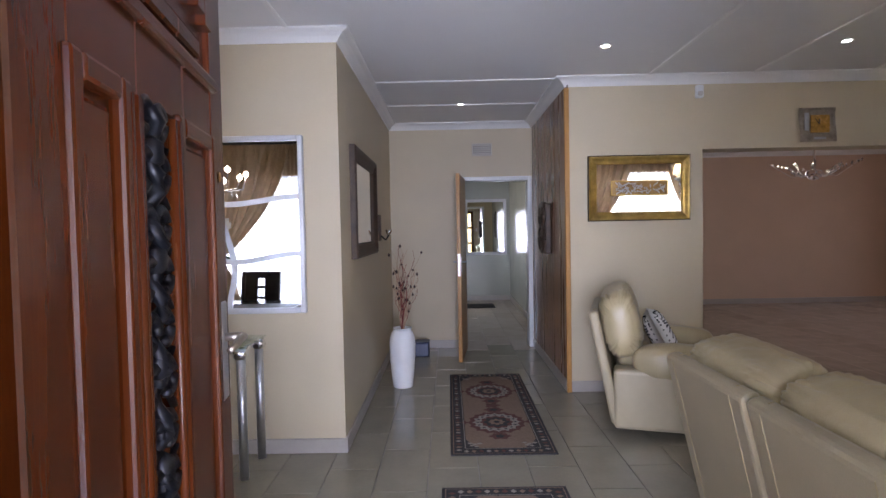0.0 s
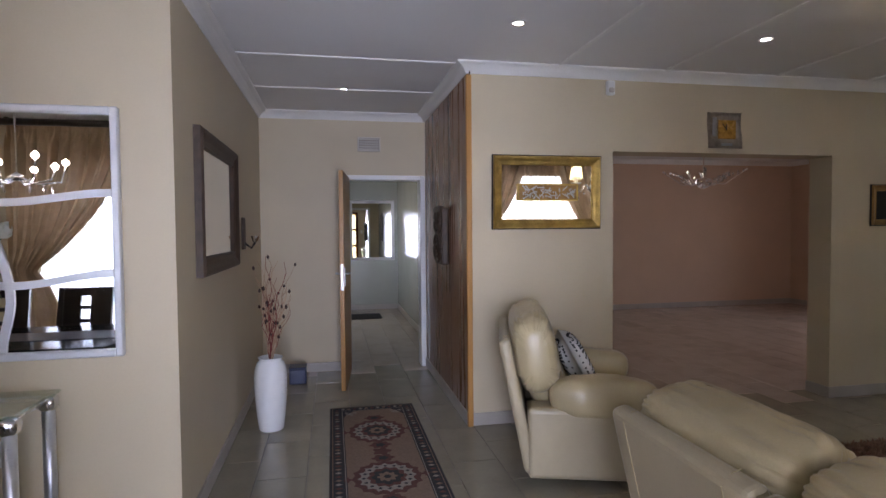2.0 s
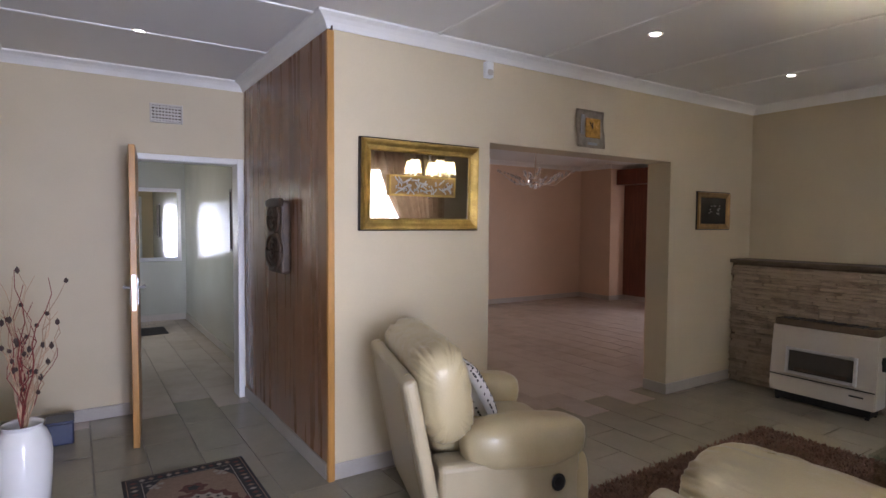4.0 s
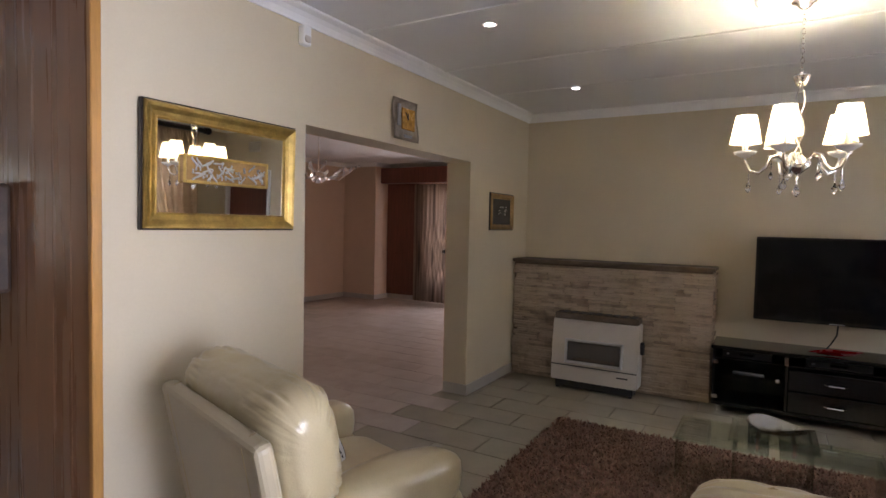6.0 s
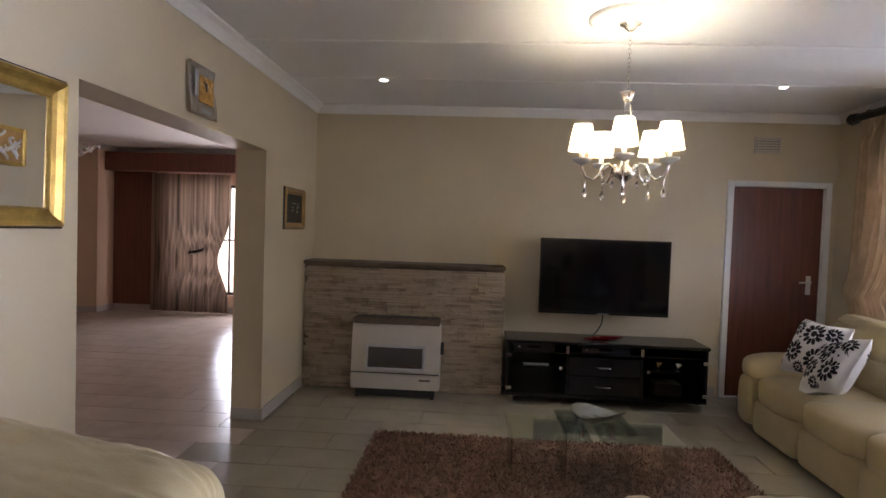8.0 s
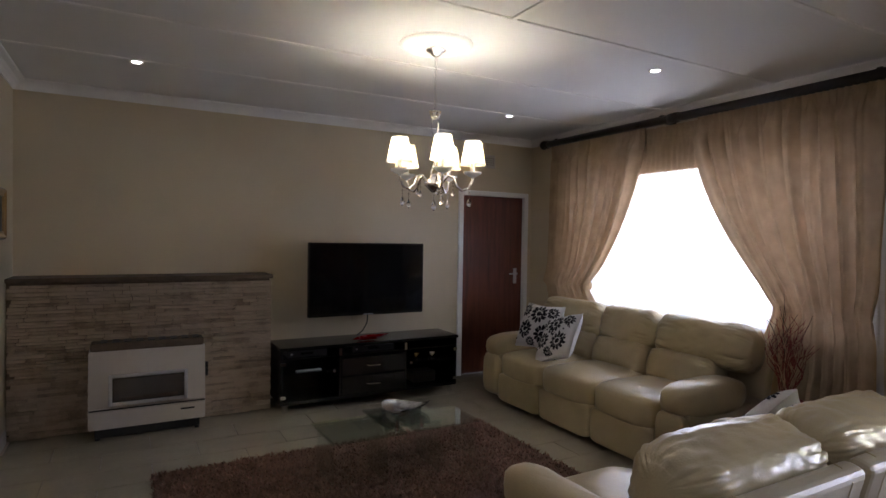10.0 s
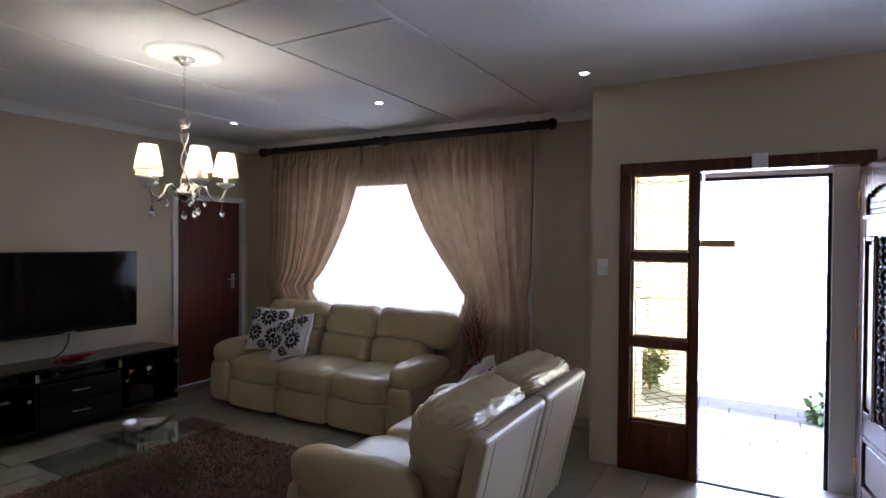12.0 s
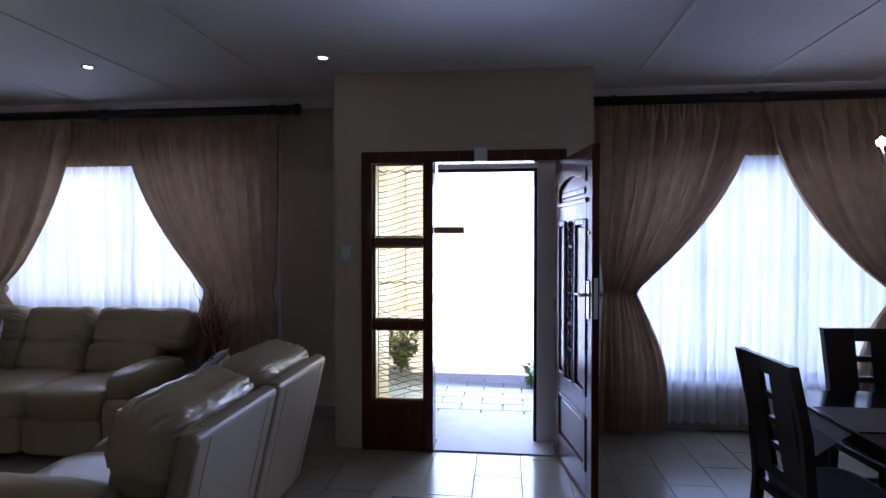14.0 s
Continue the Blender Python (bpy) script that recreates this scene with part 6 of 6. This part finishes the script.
# ---- dining table and chairs ----
dt = thing("dining_table", Matrix.Translation((-2.10, 1.98, 0)), "dark glass-topped dining table with a dark wooden frame", "dining table")
part("tabletop", box((-0.85, -0.48, 0.745), (0.85, 0.48, 0.760), 0.004), M_BLACK, dt)
part("apron", flat_frame("x", -0.78, 0.78, 0.66, 0.744, -0.41, -0.38, 0.04), M_DARKWOOD, dt)
for s in (-1, 1):
    part("apron_rail", box((-0.78, s * 0.40 - 0.015, 0.66), (0.78, s * 0.40 + 0.015, 0.744), 0.003), M_DARKWOOD, dt)
    part("apron_end", box((s * 0.765 - 0.015, -0.385, 0.66), (s * 0.765 + 0.015, 0.385, 0.744), 0.003), M_DARKWOOD, dt)
    for t in (-1, 1):
        part("leg", box((s * 0.72 - 0.045, t * 0.36 - 0.045, 0), (s * 0.72 + 0.045, t * 0.36 + 0.045, 0.66), 0.006), M_DARKWOOD, dt)
rn = thing("table_runner", Matrix.Translation((-2.10, 1.98, 0.7605)), "dark lace table runner with a hanging fringe", "table runner")
part("cloth", add_grid(bmesh.new(), 24, 4, lambda u, v: ((u - .5) * 1.98, (v - .5) * 0.34, 0.003 if abs(u - .5) < 0.43 else 0.003 - 1.55 * (abs(u - .5) - 0.43))), M_CARVED, rn)
bm = bmesh.new()
for s in (-1, 1):
    for k in range(22):
        y = (k / 21 - .5) * 0.34
        add_tube(bm, [(s * 0.99, y, -0.10), (s * 1.0, y + 0.006 * math.sin(k), -0.13), (s * 0.995, y, -0.165)], 0.003, 4)
tagged(part("fringe", bm, M_CARVED, rn), kind="stuff")


def dining_chair():
    c = thing("dining_chair", Matrix.Translation((-1.25, 2.0, 0)) @ Matrix.Rotation(radians(95), 4, "Z"), "espresso wooden dining chair with square holes in the backrest", "chair", "chairs round the table")
    # local: seat faces +y... the backrest stands at y = -0.21
    for x in (-0.19, 0.19):
        part("front_leg", box((x - 0.02, 0.16, 0), (x + 0.02, 0.20, 0.43), 0.004), M_DARKWOOD, c)
        bm = bmesh.new()
        t = 0.02
        secs = [(-0.235, 0.0), (-0.20, 0.45), (-0.225, 0.75), (-0.285, 1.03)]
        for (ya, za), (yb, zb) in zip(secs, secs[1:]):
            b = bmesh.new()
            vv = [b.verts.new(q) for q in ((x - t, ya - t, za), (x + t, ya - t, za), (x + t, ya + t, za), (x - t, ya + t, za), (x - t, yb - t, zb), (x + t, yb - t, zb), (x + t, yb + t, zb), (x - t, yb + t, zb))]
            for f in ((3, 2, 1, 0), (4, 5, 6, 7), (0, 1, 5, 4), (1, 2, 6, 5), (2, 3, 7, 6), (3, 0, 4, 7)):
                b.faces.new([vv[i] for i in f])
            _merge(bm, b)
        part("back_leg", bm, M_DARKWOOD, c)
    part("seat_frame", box((-0.21, -0.21, 0.40), (0.21, 0.21, 0.445), 0.006), M_DARKWOOD, c)
    part("seat", puff((-0.205, -0.19, 0.435), (0.205, 0.205, 0.49), 5, (16, 8), 0.001, 2), M_SEATBLUE, c, "grey upholstered seat pad", True)

    def slab(x0, x1, z0, z1):
        def yy(z):
            return -0.20 - 0.085 * max(0, (z - 0.45) / 0.58) ** 1.4
        b = bmesh.new()
        vv = [b.verts.new(q) for q in ((x0, yy(z0) - .012, z0), (x1, yy(z0) - .012, z0), (x1, yy(z0) + .012, z0), (x0, yy(z0) + .012, z0), (x0, yy(z1) - .012, z1), (x1, yy(z1) - .012, z1), (x1, yy(z1) + .012, z1), (x0, yy(z1) + .012, z1))]
        for f in ((3, 2, 1, 0), (4, 5, 6, 7), (0, 1, 5, 4), (1, 2, 6, 5), (2, 3, 7, 6), (3, 0, 4, 7)):
            b.faces.new([vv[i] for i in f])
        return b
    bm = bmesh.new()
    for a, b_ in ((-0.175, -0.04), (0.04, 0.175)):
        _merge(bm, slab(a, b_, 0.50, 1.03))
    for z0, z1 in ((0.50, 0.55), (0.63, 0.66), (0.74, 0.77), (0.85, 0.88), (0.96, 1.03)):
        _merge(bm, slab(-0.04, 0.04, z0, z1))
    part("backrest", bm, M_DARKWOOD, c)
    for y in (-0.20, 0.18):
        part("stretcher", box((-0.17, y - 0.012, 0.20), (0.17, y + 0.012, 0.23), 0.003), M_DARKWOOD, c)
    return c


chair = dining_chair()
for x, y, r in ((-1.86, 1.455, 4), (-2.47, 1.44, -3), (-3.05, 1.98, -90)):
    copy_thing(chair, Matrix.Translation((x, y, 0)) @ Matrix.Rotation(radians(r), 4, "Z"))

# ---- lamps ----


def chandelier():
    cx, cy = 3.337, 2.438
    c = thing("chandelier", Matrix.Translation((cx, cy, 0)), "chrome chandelier with five lit cream shades and crystal drops", "chandelier")
    part("ceiling_rose", lathe([(0.0, H - 0.030), (0.07, H - 0.030), (0.10, H - 0.022), (0.15, H - 0.026), (0.17, H - 0.018), (0.20, H - 0.018), (0.225, H - 0.004), (0.225, H)], 40), M_CORNICE, c, "white plaster ceiling rose", True)
    part("canopy", lathe([(0, H - 0.070), (0.016, H - 0.070), (0.030, H - 0.060), (0.034, H - 0.050), (0.055, H - 0.042), (0.062, H - 0.035), (0.062, H - 0.031), (0, H - 0.031)], 24), M_CHROME, c, smooth=True)
    bm = bmesh.new()
    z = H - 0.072
    k = 0
    while z > 2.33:
        pts = [((0.008 * math.cos(a)) * (k % 2), (0.008 * math.cos(a)) * (1 - k % 2), z - 0.013 + 0.015 * math.sin(a)) for a in [2 * math.pi * i / 10 for i in range(11)]]
        add_tube(bm, pts, 0.0022, 5)
        z -= 0.024
        k += 1
    part("chain", bm, M_CHROME, c)
    part("cord", tube([(0.012, 0, H - 0.068), (0.018, 0.01, 2.55), (-0.012, 0.012, 2.45), (0.016, -0.006, 2.36), (0.004, 0, 2.31)], 0.0025, 5), M_GLASS, c)
    part("upper_cup", lathe([(0, 2.27), (0.022, 2.27), (0.028, 2.285), (0.040, 2.315), (0.040, 2.322), (0, 2.322)], 20), M_CHROME, c, smooth=True)
    bm = bmesh.new()
    for ph in (0, math.pi):
        add_tube(bm, [(0.020 * math.cos(ph + i * 0.75) * (1 + 0.3 * math.sin(i)), 0.020 * math.sin(ph + i * 0.75), 2.275 - i * 0.036) for i in range(11)], 0.0045, 8)
    part("twisted_stem", bm, M_CHROME, c, smooth=True)
    part("hub", lathe([(0, 1.82), (0.015, 1.825), (0.03, 1.84), (0.058, 1.862), (0.06, 1.885), (0.03, 1.91), (0.018, 1.93), (0, 1.94)], 24), M_CHROME, c, smooth=True)

    def drop(x, y, z, s, par):
        bm = tube([(x, y, z), (x, y, z - 0.05)], 0.0012, 4)
        for q in (0.018, 0.036):
            add_lathe(bm, [(0, -0.007), (0.007, 0), (0, 0.007)], 8, Matrix.Translation((x, y, z - q)))
        add_lathe(bm, [(0, -0.030 * s), (0.010 * s, -0.018 * s), (0.013 * s, -0.006 * s), (0.006 * s, 0.012 * s), (0, 0.022 * s)], 8, Matrix.Translation((x, y, z - 0.075)))
        part("crystal_drop", bm, M_CRYSTAL, par)
    for k in range(5):
        a = 2 * math.pi * k / 5 + 0.35
        ux, uy = math.cos(a), math.sin(a)
        pts = []
        for r, z in ((0.05, 1.885), (0.085, 1.925), (0.118, 1.915), (0.137, 1.865), (0.17, 1.835), (0.212, 1.85), (0.234, 1.90), (0.236, 1.925)):
            pts.append((r * ux, r * uy, z))
        arm = part("arm", tube(pts, 0.0075, 8), M_CHROME, c, smooth=True)
        X, Y = 0.236 * ux, 0.236 * uy
        part("drip_pan", lathe([(0, 1.918), (0.018, 1.918), (0.050, 1.936), (0.056, 1.948), (0.050, 1.950), (0.015, 1.934), (0, 1.934)], 20, Matrix.Translation((X, Y, 0))), M_VASE, arm, smooth=True)
        part("candle_tube", lathe([(0, 1.935), (0.013, 1.935), (0.013, 2.02), (0, 2.02)], 12, Matrix.Translation((X, Y, 0))), M_WHITE, arm)
        part("bulb", lathe([(0, 2.02), (0.016, 2.03), (0.022, 2.06), (0.014, 2.095), (0, 2.11)], 12, Matrix.Translation((X, Y, 0))), M_BULB, arm, "glowing warm bulb", True)
        bm = bmesh.new()
        n = 48
        rings = []
        for z, r in ((1.992, 0.075), (2.135, 0.048)):
            rings.append([bm.verts.new((X + (r + 0.0012 * (i % 2)) * math.cos(2 * math.pi * i / n), Y + (r + 0.0012 * (i % 2)) * math.sin(2 * math.pi * i / n), z)) for i in range(n)])
        for i in range(n):
            j = (i + 1) % n
            bm.faces.new((rings[0][i], rings[0][j], rings[1][j], rings[1][i]))
        sh = part("shade", bm, M_SHADE, arm, "pleated cream fabric shade")
        for z, r in ((1.993, 0.076), (2.134, 0.049)):
            pts = [(X + r * math.cos(2 * math.pi * i / 24), Y + r * math.sin(2 * math.pi * i / 24), z) for i in range(25)]
            add = tube(pts, 0.002, 5)
            part("shade_rim", add, M_WHITE, arm)
        drop(0.215 * ux, 0.215 * uy, 1.842, 1.2, arm)
        drop(0.115 * ux, 0.115 * uy, 1.90, 0.9, arm)
        lamp("shade_light", "POINT", Matrix.Translation((cx + X, cy + Y, 2.085)), 4.0, (0.95, 1.0, 0.82), radius=0.02)
    drop(0, 0, 1.825, 1.4, c)


chandelier()


def downlight(x, y):
    d = thing("downlight", Matrix.Translation((x, y, H)), "small round recessed downlight in the ceiling, switched on", "downlight", "ceiling downlights")
    bm = bmesh.new()
    add_lathe(bm, [(0.030, -0.001), (0.046, -0.001), (0.046, -0.004), (0.040, -0.008), (0.032, -0.006), (0.030, -0.001)], 24)
    part("rim", bm, M_CHROME, d, smooth=True)
    part("bulb", lathe([(0, -0.004), (0.030, -0.003), (0.030, -0.001), (0, -0.001)], 18), M_SPOT, d, "glowing cool white bulb")


for x, y in ((1.30, 4.02), (3.0, 4.02), (4.71, 4.03), (1.32, 0.92), (3.0, 0.91), (4.71, 0.91), (0.31, 5.79)):
    downlight(x, y)


def dining_light():
    cx, cy = -2.30, 1.25
    c = thing("dining_chandelier", Matrix.Translation((cx, cy, 0)), "branching chrome dining chandelier with bare white bulbs", "chandelier")
    part("canopy", lathe([(0, H - 0.05), (0.05, H - 0.04), (0.06, H), (0, H)], 20), M_CHROME, c, smooth=True)
    part("stem", tube([(0, 0, H - 0.04), (0, 0, 1.98)], 0.008, 8), M_CHROME, c)
    part("hub", lathe([(0, 1.90), (0.04, 1.92), (0.05, 1.95), (0, 1.99)], 18), M_CHROME, c, smooth=True)
    for k in range(8):
        a = 2 * math.pi * k / 8
        r, zt = (0.36, 2.06) if k % 2 else (0.28, 2.0)
        arm = part("arm", tube([(0, 0, 1.95), (r * .4 * math.cos(a), r * .4 * math.sin(a), 1.89), (r * .9 * math.cos(a), r * .9 * math.sin(a), 1.92), (r * math.cos(a), r * math.sin(a), zt)], 0.007, 7), M_CHROME, c, smooth=True)
        part("bulb", lathe([(0, zt), (0.02, zt + 0.01), (0.028, zt + 0.035), (0, zt + 0.065)], 12, Matrix.Translation((r * math.cos(a), r * math.sin(a), 0))), M_BULB_W, arm, "glowing white bulb", True)
        bm = bmesh.new()
        add_lathe(bm, [(0, -0.04), (0.012, -0.01), (0, 0.02)], 8, Matrix.Translation((r * .7 * math.cos(a), r * .7 * math.sin(a), 1.86)))
        part("crystal_drop", bm, M_CRYSTAL, arm)


dining_light()


def lounge_light():
    c = thing("crystal_ceiling_light", Matrix.Translation((4.60, 6.85, -0.15)), "spreading crystal ceiling light in the lounge", "ceiling light")
    part("canopy", lathe([(0, H + 0.10), (0.08, H + 0.11), (0.09, H + 0.15), (0, H + 0.15)], 20), M_CHROME, c, smooth=True)
    part("stem", tube([(0, 0, H + 0.11), (0, 0, 2.22)], 0.010, 8), M_CHROME, c)
    part("bowl", lathe([(0, 2.10), (0.06, 2.12), (0.10, 2.17), (0.08, 2.22), (0, 2.24)], 18), M_CRYSTAL, c, smooth=True)
    rg = random.Random(2)
    for k in range(12):
        a = 2 * math.pi * k / 12
        r = 0.30 + 0.16 * (k % 2)
        zt = 2.24 + 0.04 * (k % 3)
        arm = part("arm", tube([(0, 0, 2.18), (r * .5 * math.cos(a), r * .5 * math.sin(a), 2.15), (r * math.cos(a), r * math.sin(a), zt)], 0.005, 6), M_CHROME, c)
        for j in range(6):
            bm = bmesh.new()
            q = Vector((r * math.cos(a) * (1 - .08 * j) + rg.uniform(-.02, .02), r * math.sin(a) * (1 - .08 * j) + rg.uniform(-.02, .02), zt - 0.012 * j))
            add_lathe(bm, [(0, -0.022), (0.014, -0.004), (0, 0.022)], 6, Matrix.Translation(q))
            part("crystal", bm, M_CRYSTAL, arm)


lounge_light()

# ---- outside ----
structure("ground", box((-400, -400, -0.20), (400, 400, -0.13)), M_GROUND, "dry sunlit ground round the house", "ground")
structure("pavement", box((-9, -7.8, -0.128), (9, -0.401, -0.07)), M_PAVE, "pale paved forecourt", "pavement")
# unseen eave, added to keep the sun off the porch and near paving
structure("unseen_eave", box((-7.5, -0.98, 2.80), (9.0, 0.80, 2.90), 0.01), M_OUTWALL, "unseen boxed eave added to shade the porch and paving", "eave")
structure("porch_floor", box((-0.28, -0.38, -0.068), (1.16, 0.319, 0.004), 0.004), M_SLAB, "grey screed porch step", "porch")
paving = thing("paving", Matrix.Identity(4), "grey-blue paving slabs before the porch", "paving", kind="structure")
pm = bpy.data.meshes.new("paver")
_b = box((0, 0, 0), (0.38, 0.19, 0.03), 0.006)
_b.to_mesh(pm)
_b.free()
pm.materials.append(M_PAVE)
for i in range(12):
    for j in range(7):
        o = new("paver", pm)
        o.location = (-1.6 + i * 0.39 + (0.19 if j % 2 else 0), -1.80 + j * 0.2, -0.069)
        o.parent = paving
bw = thing("boundary_wall", Matrix.Identity(4), "tall white plastered boundary wall in full sun", "garden wall")
part("wall", box((-12, -8.2, -0.128), (12, -8.0, 3.3), 0.01), M_OUTWALL, bw)
part("coping", box((-12.05, -8.25, 3.3), (12.05, -7.95, 3.37), 0.01), M_OUTWALL, bw)
for k in range(6):
    part("pier", box((-10 + 4 * k, -8.0, -0.128), (-9.65 + 4 * k, -7.93, 3.3), 0.01), M_OUTWALL, bw)


def garden_shrub(x, y, h, seed, n, label):
    s = thing("garden_shrub", Matrix.Translation((x, y, -0.07)), label, "shrub", "porch shrubs")
    rg = random.Random(seed)
    st, lv = bmesh.new(), bmesh.new()
    for k in range(n):
        a, l = rg.uniform(0, 6.28), rg.uniform(.5, 1) * h
        lean = rg.uniform(.15, .55) * h
        pts = [(lean * u ** 1.5 * math.cos(a), lean * u ** 1.5 * math.sin(a), l * u) for u in (0, .3, .6, 1)]
        add_tube(st, pts, 0.006, 5, 0.002)
        for u in (.3, .45, .6, .7, .8, .9, 1):
            p = Vector((lean * u ** 1.5 * math.cos(a), lean * u ** 1.5 * math.sin(a), l * u))
            mtx = Matrix.Translation(p) @ Matrix.Rotation(rg.uniform(0, 6.28), 4, "Z") @ Matrix.Rotation(rg.uniform(-.6, .9), 4, "Y")
            ll = rg.uniform(.07, .14)
            add_grid(lv, 4, 2, lambda q, w: mtx @ Vector((q * ll, (w - .5) * ll * .5 * math.sin(math.pi * (q * .9 + .08)), 0.015 * math.sin(q * 3))))
    tagged(part("stems", st, M_TWIG, s), kind="stuff")
    tagged(part("leaves", lv, M_LEAF, s), kind="stuff")


garden_shrub(1.36, -2.05, 0.62, 3, 40, "green leafy shrub outside the sidelight")
garden_shrub(1.95, -2.7, 0.75, 6, 30, "taller green shrub beside the forecourt")
garden_shrub(-0.20, -1.45, 0.26, 5, 12, "low green plant beside the porch step")

# ---- floor tiles ----
TW, TL, GAP = 0.30, 0.60, 0.005


def tile_mesh(w, l, name):
    bm = box((0, 0, -0.006), (w, l, 0.0))
    for v in bm.verts:
        if v.co.z > -0.001:
            v.co.x += 0.0012 * (1 if v.co.x < w / 2 else -1)
            v.co.y += 0.0012 * (1 if v.co.y < l / 2 else -1)
    me = bpy.data.meshes.new(name)
    bm.to_mesh(me)
    bm.free()
    return me


near_mesh = tile_mesh(TW - GAP, TL - GAP, "tile")
near_mesh.materials.append(M_TILE)


def in_main(x, y):
    if X_R < x < X_T and Y_F < y < Y_G:
        return True
    if X_D < x <= X_R and Y_F < y < Y_M:
        return True
    return X_L < x <= X_R and Y_M <= y < Y_H


def far_tiles(name, cells, material, label):
    vs, fs = [], []
    for x, y, w, l in cells:
        k = len(vs)
        vs += [(x, y, -0.0055), (x + w, y, -0.0055), (x + w, y + l, -0.0055), (x, y + l, -0.0055),
               (x + .001, y + .001, 0), (x + w - .001, y + .001, 0), (x + w - .001, y + l - .001, 0), (x + .001, y + l - .001, 0)]
        fs += [(k + 4, k + 5, k + 6, k + 7), (k, k + 1, k + 5, k + 4), (k + 1, k + 2, k + 6, k + 5), (k + 2, k + 3, k + 7, k + 6), (k + 3, k, k + 4, k + 7)]
    me = bpy.data.meshes.new(name)
    me.from_pydata(vs, [], fs)
    me.materials.append(material)
    ob = new(name, me)
    ob.parent = floor
    tagged(ob, label, kind="stuff")


near, far, rose = [], [], []
for i in range(-15, 32):
    x = 0.02 + i * TW
    for j in range(-3, 20):
        y = 0.33 + j * TL + (TL / 2 if i % 2 else 0)
        cx, cy = x + TW / 2, y + TL / 2
        if -0.32 < cx < 1.2 and cy < 0.2:
            continue
        if cx < X_T + 0.1 and cy < Y_H + 0.1 and any(in_main(px, py) for px, py in ((x + .05, y + .05), (x + .25, y + .05), (x + .05, y + .55), (x + .25, y + .55))):
            if -1.2 < cx < 4.6 and 0.2 < cy < 6.0 and len(near) < 300:
                near.append((x, y))
            else:
                far.append((x, y, TW - GAP, TL - GAP))
        elif cx > -0.5 and cy > 4.6:
            rose.append((x, y, TW - GAP, TL - GAP))
for x, y in near:
    ob = new("tile", near_mesh)
    ob.location = (x, y, 0)
    ob.parent = floor
far_tiles("tiles_far", far, M_TILE_FAR, "beige glazed floor tiles further off")
far_tiles("tiles_lounge", rose, M_TILE_PINK, "rose-beige glazed tiles of the lounge and corridor")
